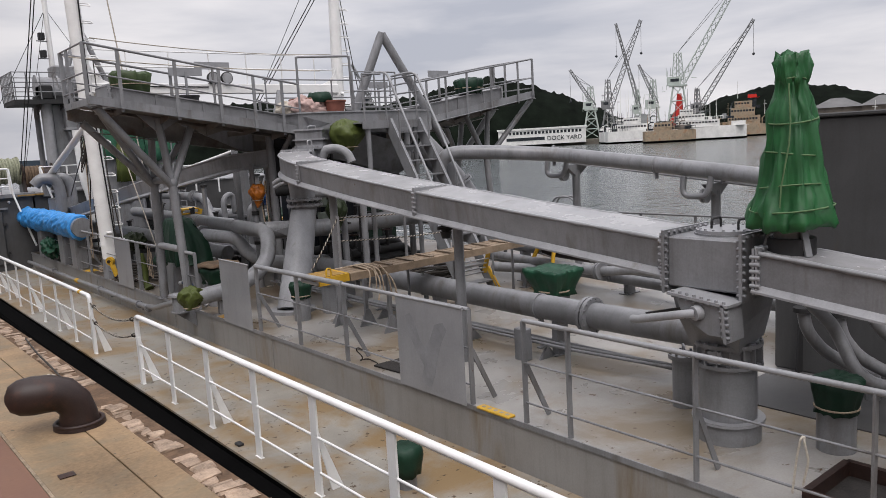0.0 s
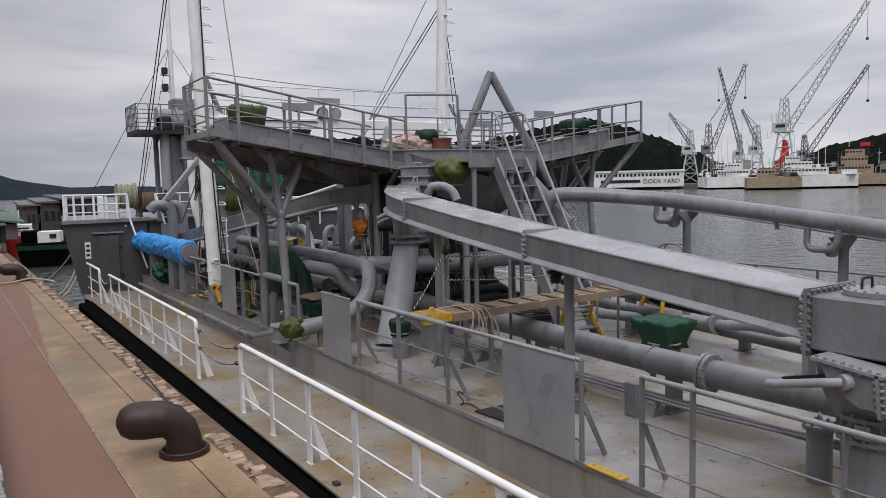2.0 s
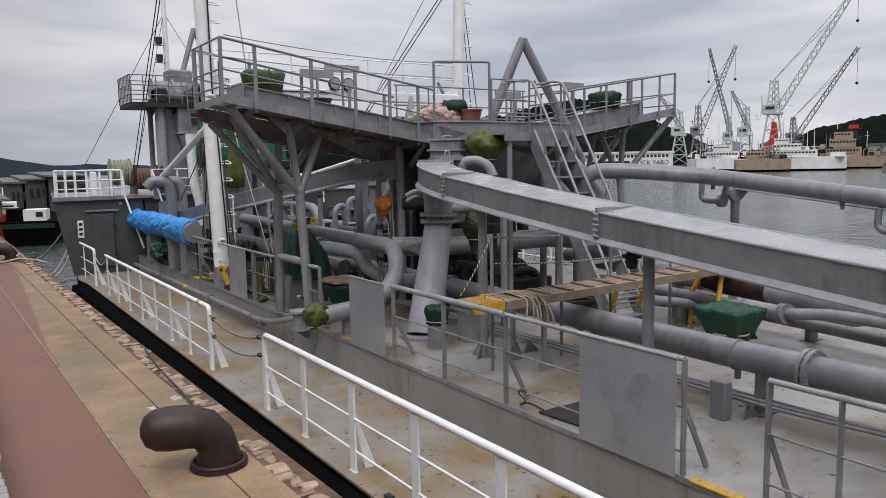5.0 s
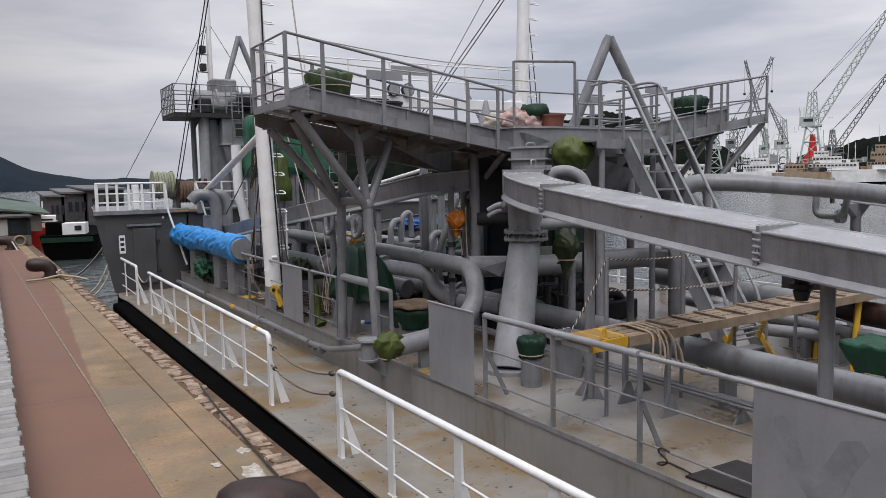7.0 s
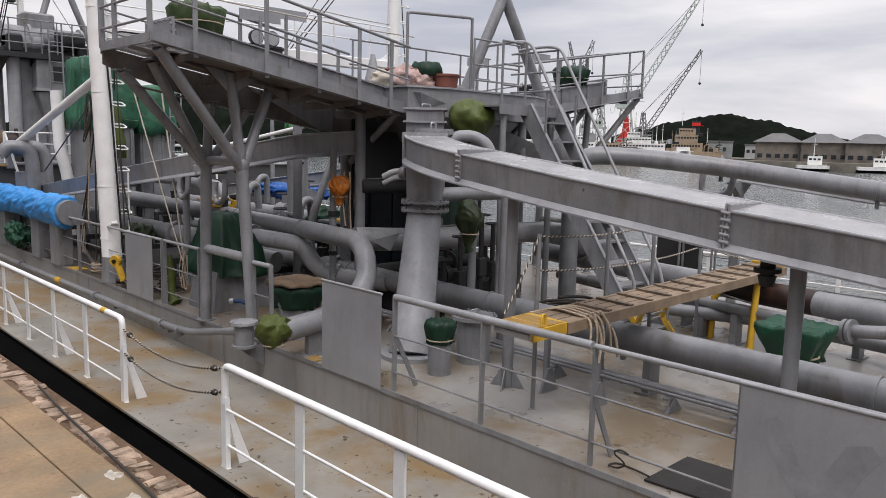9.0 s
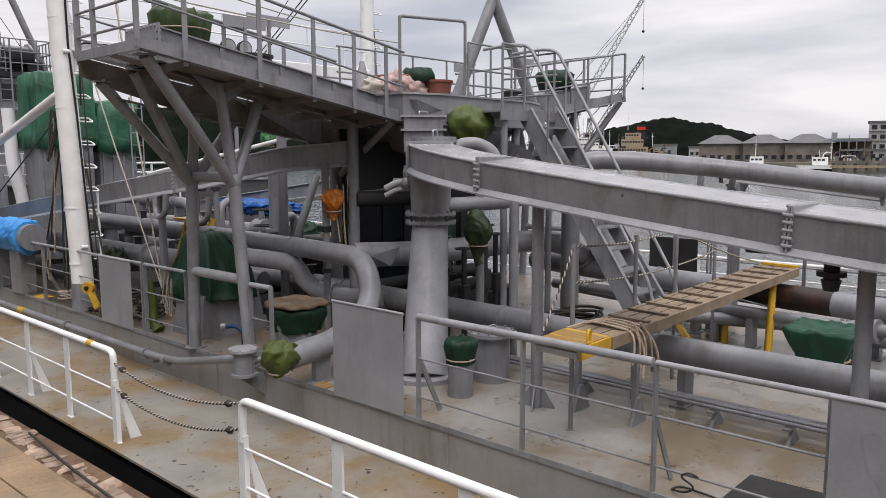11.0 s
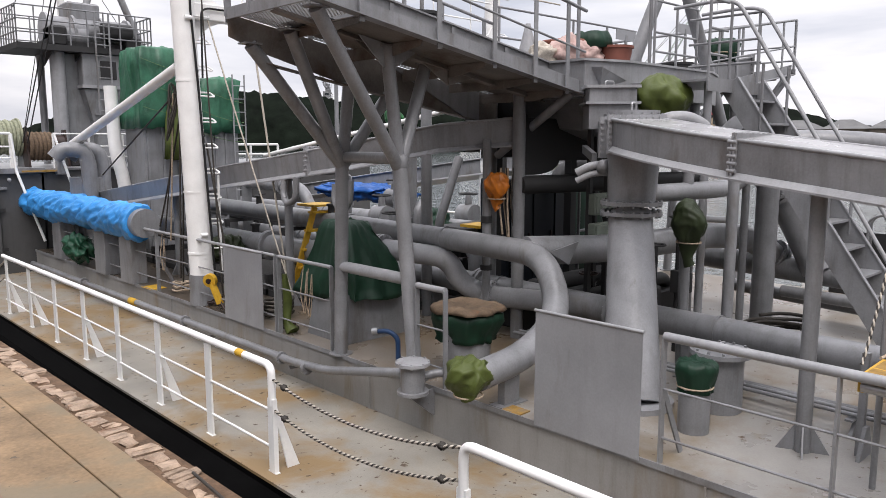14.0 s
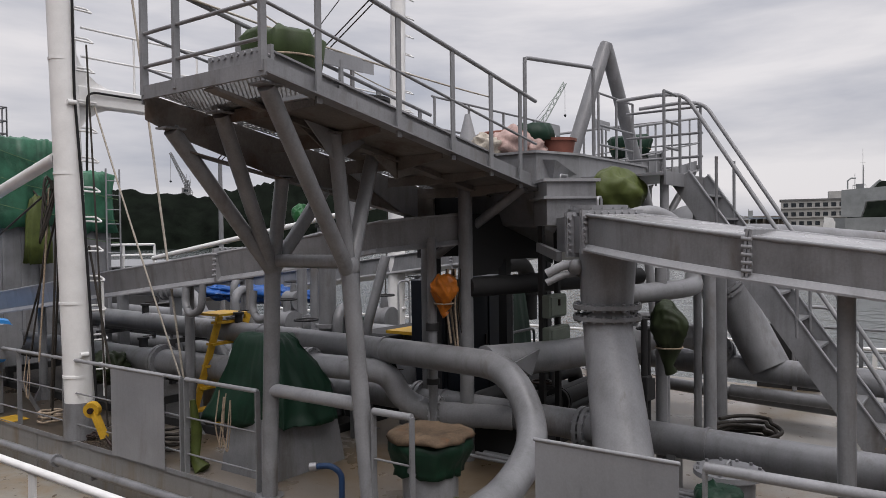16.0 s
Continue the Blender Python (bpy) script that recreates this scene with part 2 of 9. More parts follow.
wood = surface("weathered_plank", (0.22, 0.165, 0.115), 0.75, vary=0.25, scale=5.0, fine=90, bump=0.4, random=0.15)
grey_wood = surface("bleached_boardwalk_plank", (0.27, 0.265, 0.25), 0.8, vary=0.2, scale=5.0, fine=90, bump=0.5, random=0.2)
stone = surface("worn_quay_stone", (0.33, 0.245, 0.18), 0.8, vary=0.4, scale=6.0, fine=70, bump=0.8, stain=(0.16, 0.075, 0.04), stain_at=0.56, stain_scale=4.0, random=0.2)
mortar = surface("rusty_mortar", (0.125, 0.078, 0.048), 0.9, vary=0.35, scale=8.0, bump=0.8)
rope_white = surface("white_rope", (0.46, 0.42, 0.36), 0.85, vary=0.2, scale=40, bump=0.5)
rope_tan = surface("tan_rope", (0.40, 0.32, 0.24), 0.9, vary=0.25, scale=40, bump=0.6)
rope_dark = surface("dark_hose_rubber", (0.04, 0.035, 0.03), 0.6, vary=0.25, scale=10, bump=0.3)
blue_dark = surface("navy_pipe_paint", (0.02, 0.05, 0.12), 0.4, vary=0.2)
steel = surface("bare_steel", (0.42, 0.42, 0.43), 0.4, metal=0.7, vary=0.15)
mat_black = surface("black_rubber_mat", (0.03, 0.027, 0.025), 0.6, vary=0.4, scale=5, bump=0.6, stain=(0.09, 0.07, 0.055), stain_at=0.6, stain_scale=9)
foliage = surface("wooded_hillside", (0.006, 0.0085, 0.006), 0.95, vary=0.5, scale=0.12, fine=1.2, bump=0.0, spec=0.02)
# the blue haze of distance is put into this hill's colour
far_hill = surface("haze_tinted_hillside", (0.014, 0.022, 0.030), 0.95, vary=0.2, scale=0.03, fine=0.5, bump=0.0, spec=0.05)
shed_dark = surface("dark_weathered_shed_wall", (0.075, 0.072, 0.07), 0.8, vary=0.35, scale=0.5, fine=4, bump=0.0)
shed_wall = surface("weathered_shed_wall", (0.17, 0.15, 0.13), 0.8, vary=0.3, scale=0.3, fine=4, bump=0.0)
shed_roof = surface("corrugated_shed_roof", (0.13, 0.13, 0.13), 0.7, vary=0.2, scale=0.3, fine=4, bump=0.0)
plaster = surface("pale_concrete_wall", (0.38, 0.375, 0.36), 0.8, vary=0.18, scale=0.3, fine=3, bump=0.0)
far_white = surface("white_ship_paint", (0.74, 0.74, 0.72), 0.5, vary=0.12, scale=0.5, fine=4, bump=0.0, stain=(0.4, 0.3, 0.2), stain_at=0.68, stain_scale=0.5)
far_cream = surface("rusty_cream_ship_paint", (0.34, 0.27, 0.19), 0.6, vary=0.25, scale=0.6, fine=4, bump=0.0, stain=(0.28, 0.14, 0.07), stain_at=0.52, stain_scale=0.6)
far_grey = surface("grey_warship_paint", (0.25, 0.262, 0.262), 0.6, vary=0.16, scale=0.4, fine=4, bump=0.0)
crane_paint = surface("pale_green_crane_paint", (0.40, 0.45, 0.42), 0.55, vary=0.12, scale=0.5, fine=4, bump=0.0)
crane_grey = surface("grey_crane_steel", (0.19, 0.195, 0.20), 0.6, vary=0.15, scale=0.5, fine=4, bump=0.0)
far_dark = surface("dark_window_band", (0.025, 0.03, 0.035), 0.25, vary=0.2, scale=1.0, bump=0.0)
steel_blue_roof = surface("weathered_blue_roof", (0.16, 0.19, 0.23), 0.7, vary=0.2, scale=0.5, bump=0.0)
far_blue = surface("blue_ship_paint", (0.04, 0.10, 0.24), 0.5, vary=0.15, scale=0.5, bump=0.0)
quay_far = surface("far_quay_concrete", (0.17, 0.155, 0.13), 0.9, vary=0.3, scale=0.3, fine=3, bump=0.0)
roof_green = surface("faded_green_roof", (0.10, 0.135, 0.11), 0.8, vary=0.25, scale=0.5, bump=0.0)


def quay_material():
    """Tan concrete with oil, moss and a worn red coating that spreads towards the water further along."""
    m = surface("stained_quay_concrete", (0.262, 0.178, 0.102), 0.62, vary=0.36, scale=1.1, fine=26, bump=0.4, stain=(0.17, 0.14, 0.095), stain_at=0.45, stain_scale=0.9, specks=(0.10, 0.075, 0.05))
    nt = m.node_tree
    b = nt.nodes["Principled BSDF"]
    was = b.inputs["Base Color"].links[0].from_socket
    geo, xyz = nt.nodes.new("ShaderNodeNewGeometry"), nt.nodes.new("ShaderNodeSeparateXYZ")
    nt.links.new(geo.outputs["Position"], xyz.inputs[0])

    def calc(op, a, c):
        n = nt.nodes.new("ShaderNodeMath")
        n.operation = op
        for i, v in enumerate((a, c)):
            if isinstance(v, float):
                n.inputs[i].default_value = v
            else:
                nt.links.new(v, n.inputs[i])
        return n.outputs[0]

    wob = nt.nodes.new("ShaderNodeTexNoise")
    wob.inputs["Scale"].default_value, wob.inputs["Detail"].default_value = 0.9, 5.0
    nt.links.new(geo.outputs["Position"], wob.inputs["Vector"])
    grow = nt.nodes.new("ShaderNodeMapRange")
    grow.interpolation_type = "SMOOTHSTEP"
    for k, v in (("From Min", 11.0), ("From Max", 25.0), ("To Min", 1.035), ("To Max", 1.60)):
        grow.inputs[k].default_value = v
    nt.links.new(xyz.outputs["Y"], grow.inputs["Value"])
    edge = calc("ADD", grow.outputs["Result"], calc("MULTIPLY", wob.outputs["Fac"], 0.10))
    inside = nt.nodes.new("ShaderNodeMapRange")
    inside.inputs["From Min"].default_value, inside.inputs["From Max"].default_value = 0.03, 0.07
    skew = calc("ADD", xyz.outputs["X"], calc("MULTIPLY", calc("SUBTRACT", xyz.outputs["Y"], 8.0), 0.02))
    nt.links.new(calc("SUBTRACT", edge, skew), inside.inputs["Value"])
    mix = nt.nodes.new("ShaderNodeMix")
    mix.data_type = "RGBA"
    nt.links.new(calc("MULTIPLY", inside.outputs["Result"], 0.85), mix.inputs["Factor"])
    nt.links.new(was, mix.inputs["A"])
    mix.inputs["B"].default_value = (0.158, 0.077, 0.054, 1)
    nt.links.new(mix.outputs["Result"], b.inputs["Base Color"])
    return m


concrete = quay_material()


def water_material():
    m = bpy.data.materials.new("harbour_water")
    m.use_nodes = True
    nt = m.node_tree
    b = nt.nodes["Principled BSDF"]
    b.inputs["Base Color"].default_value = (0.05, 0.062, 0.06, 1)
    b.inputs["Roughness"].default_value = 0.12
    geo = nt.nodes.new("ShaderNodeNewGeometry")
    a, c = nt.nodes.new("ShaderNodeTexNoise"), nt.nodes.new("ShaderNodeTexNoise")
    a.inputs["Scale"].default_value, a.inputs["Detail"].default_value = 0.9, 6.0
    c.inputs["Scale"].default_value, c.inputs["Detail"].default_value = 0.05, 3.0
    nt.links.new(geo.outputs["Position"], a.inputs["Vector"])
    nt.links.new(geo.outputs["Position"], c.inputs["Vector"])
    add = nt.nodes.new("ShaderNodeMath")
    add.operation = "MULTIPLY"
    nt.links.new(a.outputs["Fac"], add.inputs[0])
    nt.links.new(c.outputs["Fac"], add.inputs[1])
    bp = nt.nodes.new("ShaderNodeBump")
    bp.inputs["Strength"].default_value, bp.inputs["Distance"].default_value = 0.55, 0.9
    nt.links.new(add.outputs[0], bp.inputs["Height"])
    nt.links.new(bp.outputs["Normal"], b.inputs["Normal"])
    return m


water_mat = water_material()

# ---------------------------------------------------------------- building tools


def V(p):
    return Vector(p)


class Shape:
    """A bmesh with a few ways to add solids to it, in world metres."""

    def __init__(self):
        self.bm = bmesh.new()

    def solid(self, verts, faces, smooth=()):
        vs = [self.bm.verts.new(v) for v in verts]
        for n, f in enumerate(faces):
            face = self.bm.faces.new([vs[i] for i in f])
            face.smooth = n in smooth
        return self

    def box(self, x0, x1, y0, y1, z0, z1, bevel=0.0):
        vs = [self.bm.verts.new(v) for v in ((x0, y0, z0), (x1, y0, z0), (x1, y1, z0), (x0, y1, z0), (x0, y0, z1), (x1, y0, z1), (x1, y1, z1), (x0, y1, z1))]
        fs = [self.bm.faces.new([vs[i] for i in f]) for f in ((3, 2, 1, 0), (4, 5, 6, 7), (0, 1, 5, 4), (1, 2, 6, 5), (2, 3, 7, 6), (3, 0, 4, 7))]
        if bevel:
            edges = list({e for f in fs for e in f.edges})
            bmesh.ops.bevel(self.bm, geom=edges, offset=bevel, segments=1, affect="EDGES")
        return self

    def frames(self, pts, up=None):
        pts = [V(p) for p in pts]
        out, side = [], None
        for n, p in enumerate(pts):
            d = (pts[min(n + 1, len(pts) - 1)] - pts[max(n - 1, 0)]).normalized()
            if side is None:
                ref = V(up) if up else (V((0, 0, 1)) if abs(d.z) < 0.9 else V((1, 0, 0)))
                side = d.cross(ref).normalized()
            else:
                side = (side - d * side.dot(d)).normalized()
            out.append((p, d, side, side.cross(d).normalized()))
        return out

    def sweep(self, pts, profile, radii=None, smooth=True, up=None, caps=True):
        """A profile of (side, up) points carried along a line of points."""
        rings = []
        for n, (p, d, s, u) in enumerate(self.frames(pts, up)):
            k = radii[n] if radii else 1.0
            rings.append([self.bm.verts.new(p + s * (a * k) + u * (b * k)) for a, b in profile])
        m = len(profile)
        for a, b in zip(rings, rings[1:]):
            for i in range(m):
                f = self.bm.faces.new((a[i], a[(i + 1) % m], b[(i + 1) % m], b[i]))
                f.smooth = smooth
        if caps:
            for ring in (list(reversed(rings[0])), rings[-1]):
                f = self.bm.faces.new(ring)
                for e in f.edges:
                    e.smooth = False
        return self

    def tube(self, pts, r, n=10, bend=0.0, radii=None, steps=5):
        pts = fillet(pts, bend, steps) if bend else pts
        prof = [(math.cos(2 * math.pi * i / n), math.sin(2 * math.pi * i / n)) for i in range(n)]
        return self.sweep(pts, prof, radii or [r] * len(pts))

    def cyl(self, p0, p1, r0, r1=None, n=16):
        return self.tube([p0, p1], r0, n, radii=[r0, r0 if r1 is None else r1])

    def bar(self, p0, p1, w, h, up=(0, 0, 1)):
        """A bar of width w across and height h along up."""
        return self.sweep([p0, p1], [(-w / 2, -h / 2), (w / 2, -h / 2), (w / 2, h / 2), (-w / 2, h / 2)], smooth=False, up=up)

    def slab(self, pts, thick, along=None):
        """A flat polygon of points made thick along its normal, or along a given way."""
        pts = [V(p) for p in pts]
        nrm = V((0, 0, 0))
        for p, q in zip(pts, pts[1:] + pts[:1]):
            nrm += p.cross(q)
        nrm = (V(along) if along else nrm.normalized()) * thick
        n = len(pts)
        return self.solid(pts + [p + nrm for p in pts], [tuple(reversed(range(n))), tuple(range(n, 2 * n))] + [(i, (i + 1) % n, n + (i + 1) % n, n + i) for i in range(n)])

    def flange(self, p, d, r, thick=0.04, bolts=16, bolt=0.018):
        p, d = V(p), V(d).normalized()
        self.cyl(p - d * thick / 2, p + d * thick / 2, r, n=24)
        ref = V((0, 0, 1)) if abs(d.z) < 0.9 else V((1, 0, 0))
        s = d.cross(ref).normalized()
        u = s.cross(d)
        for i in range(bolts):
            a = 2 * math.pi * i / bolts
            c = p + (s * math.cos(a) + u * math.sin(a)) * (r - bolt * 1.3)
            self.cyl(c - d * (thick / 2 + bolt), c + d * (thick / 2 + bolt), bolt, n=6)
        return self

    def ball(self, c, r, squash=(1, 1, 1), seg=16, rings=10, lump=0.0, freq=3.0, seed=0.0):
        c = V(c)
        grid = []
        for j in range(rings + 1):
            th = math.pi * j / rings
            row = []
            for i in range(seg):
                ph = 2 * math.pi * i / seg
                d = V((math.sin(th) * math.cos(ph), math.sin(th) * math.sin(ph), math.cos(th)))
                k = r * (1 + lump * noise.noise(d * freq + V((seed, seed * 1.7, 0))))
                row.append(c + V((d.x * squash[0], d.y * squash[1], d.z * squash[2])) * k)
            grid.append(row)
        top, bottom = self.bm.verts.new(grid[0][0]), self.bm.verts.new(grid[-1][0])
        rows = [[self.bm.verts.new(p) for p in row] for row in grid[1:-1]]
        for i in range(seg):
            self.bm.faces.new((top, rows[0][i], rows[0][(i + 1) % seg])).smooth = True
            self.bm.faces.new((bottom, rows[-1][(i + 1) % seg], rows[-1][i])).smooth = True
            for a, b in zip(rows, rows[1:]):
                self.bm.faces.new((a[i], b[i], b[(i + 1) % seg], a[(i + 1) % seg])).smooth = True
        return self

    def crumple(self, amount, freq=5.0, seed=0.0):
        """Sharp irregular creases, as in stiff cloth."""
        self.bm.normal_update()
        moves = []
        for v in self.bm.verts:
            q = v.co * freq + V((seed, seed * 0.7, seed * 1.3))
            q += V((noise.noise(q * 0.6), noise.noise(q * 0.6 + V((9, 0, 0))), noise.noise(q * 0.6 + V((0, 9, 0))))) * 1.3
            a = 1 - 2 * abs(noise.noise(q)) ** 0.8 - 0.5
            b = 1 - 2 * abs(noise.noise(V((q.x * 1.2, q.y * 2.6, q.z * 1.7)) + V((5, 1, 2)))) - 0.55
            moves.append(v.normal * (amount * (a + 0.3 * b)))
        for v, d in zip(self.bm.verts, moves):
            v.co += d
        return self

    def drape(self, base, rings, seg=40, folds=9, depth=0.05, seed=0.0, square=0.0):
        """A cloth hung round an axis: rings of (z, rx, ry), with folds that deepen downwards."""
        base = V(base)
        rows = []
        zs = [r[0] for r in rings]
        for j, (z, rx, ry) in enumerate(rings):
            t = min(1.0, max(0.0, (zs[0] - z) / max(0.05, zs[0] - zs[-1])))
            row = []
            for i in range(seg):
                a = 2 * math.pi * i / seg
                ca, sa = math.cos(a), math.sin(a)
                if square:
                    q = max(abs(ca), abs(sa)) ** square
                    ca, sa = ca / q, sa / q
                wob = 1 + depth * (0.25 + t) * (math.sin(folds * a + seed + 1.3 * noise.noise(V((seed, z * 3, a)))) * 0.6 + 1.4 * noise.noise(V((ca * 2.2 + seed, sa * 2.2, z * 2.6))))
                row.append(self.bm.verts.new(base + V((ca * rx * wob, sa * ry * wob, z + 0.35 * depth * noise.noise(V((ca * 3, sa * 3, z * 4 + seed)))))))
            rows.append(row)
        for a, b in zip(rows, rows[1:]):
            for i in range(seg):
                self.bm.faces.new((a[i], b[i], b[(i + 1) % seg], a[(i + 1) % seg])).smooth = True
        self.bm.faces.new(rows[0]).smooth = True
        self.bm.faces.new(list(reversed(rows[-1]))).smooth = True
        return self


def fillet(pts, r, steps=5):
    """The line of points with its corners rounded to about r."""
    pts = [V(p) for p in pts]
    out = [pts[0]]
    for a, b, c in zip(pts, pts[1:], pts[2:]):
        k = min(r, (a - b).length * 0.49, (c - b).length * 0.49)
        p, q = b + (a - b).normalized() * k, b + (c - b).normalized() * k
        for i in range(steps + 1):
            t = i / steps
            out.append(p * (1 - t) ** 2 + b * (2 * t * (1 - t)) + q * t * t)
    return out + [pts[-1]]


def sag(p, q, drop, n=14):
    """A slack line from p to q."""
    p, q = V(p), V(q)
    return [p.lerp(q, i / n) - V((0, 0, drop * 4 * (i / n) * (1 - i / n))) for i in range(n + 1)]


def twisted(pts, r, pitch=0.075):
    """The two strands of a laid rope along a line: two lists of points."""
    pts = [V(p) for p in pts]
    line, run = [], [0.0]
    for a, b in zip(pts, pts[1:]):
        n = max(1, int((b - a).length / (pitch / 5)))
        line += [a.lerp(b, i / n) for i in range(n)]
    line.append(pts[-1])
    one, two = [], []
    for i, (p, d, s, u) in enumerate(Shape.frames(None, line)):
        a = 2 * math.pi * i / 5
        off = (s * math.cos(a) + u * math.sin(a)) * r * 0.55
        one.append(p + off)
        two.append(p - off)
    return one, two


ORIGIN = {}


def thing(name, at, label, category, group="", kind=""):
    ob = new(name)
    ob.location = at
    ob.empty_display_size = 0.2
    ORIGIN[ob.name] = V(at)
    return tagged(ob, label, category, group, kind)


def part(name, shape, material, parent=None, label="", kind=""):
    """Links a shape as one mesh object under a thing or a part; world metres are turned into the thing's own."""
    org = ORIGIN[parent.name] if parent else V((0, 0, 0))
    bmesh.ops.translate(shape.bm, verts=shape.bm.verts, vec=-org)
    me = bpy.data.meshes.new(name)
    bmesh.ops.recalc_face_normals(shape.bm, faces=shape.bm.faces)
    shape.bm.to_mesh(me)
    shape.bm.free()
    me.materials.append(material)
    ob = new(name, me)
    ORIGIN[ob.name] = org
    if parent:
        ob.parent = parent
    return tagged(ob, label, kind=kind)


def structure(name, shape, material, label, category):
    ob = part(name, shape, material)
    return tagged(ob, label, category, kind="structure")


def S():
    return Shape()

# ---------------------------------------------------------------- levels
WATER, DECK, TRUNK = -2.2, -0.60, -0.12
SIDE, EDGE = 3.10, 4.66          # the white rail's line and the trunk's edge
FAR_EDGE, FAR_SIDE = 12.44, 14.1

# ---------------------------------------------------------------- ground and hull
structure("water", S().box(-3000, 3000, -3000, 3000, WATER - 0.4, WATER), water_mat, "grey rippled harbour water under an overcast sky", "water")

quay = thing("quay", (0, 8, 0), "stained tan concrete quay with a worn red coating and joints", "quay", kind="structure")

# the quay lies slightly askew to the ship
quay.rotation_euler[2] = 0.02
for n, (x0, x1, step) in enumerate(((-60.0, 1.022, 14.0), (1.050, 1.616, 7.3), (1.624, 1.92, 5.1))):
    y = -15.0 - n * 1.7
    while y < 75:
        part("slab", S().box(x0, x1, y, y + step - 0.007, -0.30, -0.004 * (n == 1), 0.004), concrete, quay)
        y += step
part("joint_filler", S().box(1.023, 1.049, -15, 75, -0.2, 0.003), surface("pale_joint_filler", (0.24, 0.19, 0.135), 0.9, vary=0.35, scale=9, bump=0.6, stain=(0.2, 0.14, 0.09), stain_at=0.5, stain_scale=5), quay, "pale crumbling joint filler")
part("quay_wall", S().box(-60, 2.20, -15, 75, -4.0, -0.07), mortar, quay, "dark quay wall below the slabs")

# unseen walls behind the camera, added to cut off the low sky's light
for name, x0, x1, y0, y1 in (("wall_quay_side", -15.0, -14.5, -40.0, 56.0), ("wall_quay_aft", -15.0, 1.0, -40.5, -40.0)):
    structure(name, S().box(x0, x1, y0, y1, -0.1, 9.0), surface(name + "_concrete", (0.17, 0.16, 0.15), 0.85, vary=0.25, scale=0.6, fine=8, bump=0.2), "plain unseen concrete wall added to block low sky light", "wall")

hull = thing("ship_hull", (0, 0, 0), "black steel ship hull moored at the quay", "ship hull", kind="structure")
outline = [(2.98, -14), (2.98, 24.2), (2.9, 25.2), (3.1, 27), (3.9, 30.5), (6.2, 34.2), (8.55, 35.6), (10.9, 34.2), (13.2, 30.5), (14.0, 27), (14.1, 24), (14.1, -14)]
part("shell", S().slab([(x, y, DECK - 0.03) for x, y in outline], 2.4, (0, 0, -1)), black, hull)
# black strip added below the deck edge in place of the shaded gap
part("rubbing_strake", S().box(2.62, 2.975, -14, 24.4, DECK - 0.62, DECK - 0.035, 0.04), black, hull, "black strip for the dark gap between hull and quay")
part("main_deck", S().slab([(x, y, DECK - 0.026) for x, y in outline], 0.026, (0, 0, 1)), walk_paint, hull, "grey side deck with ochre rust stains")
trunk = thing("trunk", (0, 0, 0), "raised grey steel trunk deck with ochre stains", "raised deck", kind="structure")
part("coaming", S().box(EDGE + 0.004, FAR_EDGE - 0.004, -14, 25.9, DECK - 0.02, TRUNK - 0.02), wall_paint, trunk)
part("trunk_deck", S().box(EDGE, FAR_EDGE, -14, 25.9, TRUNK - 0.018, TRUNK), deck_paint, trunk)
part("edge_bar", S().bar((EDGE - 0.006, -14, TRUNK - 0.01), (EDGE - 0.006, 25.9, TRUNK - 0.01), 0.012, 0.05), grey, trunk)
for y in (3.1, 10.3, 14.1, 19.0):
    part("weld_seam", S().bar((EDGE - 0.004, y, DECK), (EDGE - 0.004, y, TRUNK - 0.04), 0.012, 0.02, (0, 1, 0)), wall_paint, trunk)

# ---------------------------------------------------------------- quay furniture


def bollard(x, y, turn=0.0, k=1.0):
    t = thing("bollard", (x, y, 0), "dark rusty cast-iron bent mooring bollard on the quay", "bollard", "quay bollards")
    ca, sa = math.cos(turn), math.sin(turn)
    dx, dy = -ca, sa
    line = [(x, y, 0.02), (x, y, 0.13), (x + 0.02 * dx, y + 0.02 * dy, 0.22), (x + 0.10 * dx, y + 0.10 * dy, 0.315), (x + 0.22 * dx, y + 0.22 * dy, 0.35), (x + 0.36 * dx, y + 0.36 * dy, 0.355),
            (x + 0.47 * dx, y + 0.47 * dy, 0.355), (x + 0.545 * dx, y + 0.545 * dy, 0.355), (x + 0.58 * dx, y + 0.58 * dy, 0.355)]
    rad = [0.185, 0.165, 0.16, 0.165, 0.175, 0.18, 0.165, 0.12, 0.04]
    part("horn", S().tube(line, 1, 20, radii=rad), iron, t)
    part("base_flange", S().cyl((x, y, 0), (x, y, 0.035), 0.232, 0.225, 28), iron, t)
    part("base_bead", S().tube([(x + 0.21 * math.cos(i * math.pi / 12), y + 0.21 * math.sin(i * math.pi / 12), 0.04) for i in range(25)], 0.02, 8), iron, t)
    return t


bollard(1.63, 8.24, 0.25)
bollard(1.36, 25.6, 0.25)
bollard(0.78, 36.6, 0.25)
tagged(part("puddle_stain_plate", S().box(1.18, 1.30, 7.02, 7.12, 0.0, 0.004), iron), "small rusty square plate set in the quay", "plate")

for n, (a, b, drop) in enumerate((((1.5, 25.0, 0.25), (3.0, 27.4, -0.1), 0.75), ((1.45, 25.05, 0.2), (3.2, 28.5, 0.3), 0.9), ((0.8, 36.5, 0.3), (3.0, 28.2, 0.6), 1.3))):
    tagged(part("mooring_rope", S().tube(sag(a, b, drop), 0.028, 6), rope_white), "slack white mooring rope from bollard to ship", "rope", "mooring ropes")
tagged(part("lashing_rope", S().tube([(0.75, 24.85, 0.05), (1.1, 24.9, 0.06), (1.5, 25.0, 0.12), (1.9, 24.9, 0.05), (2.08, 24.4, 0.02)], 0.03, 6), rope_tan), "tan rope lying round a bollard foot", "rope")

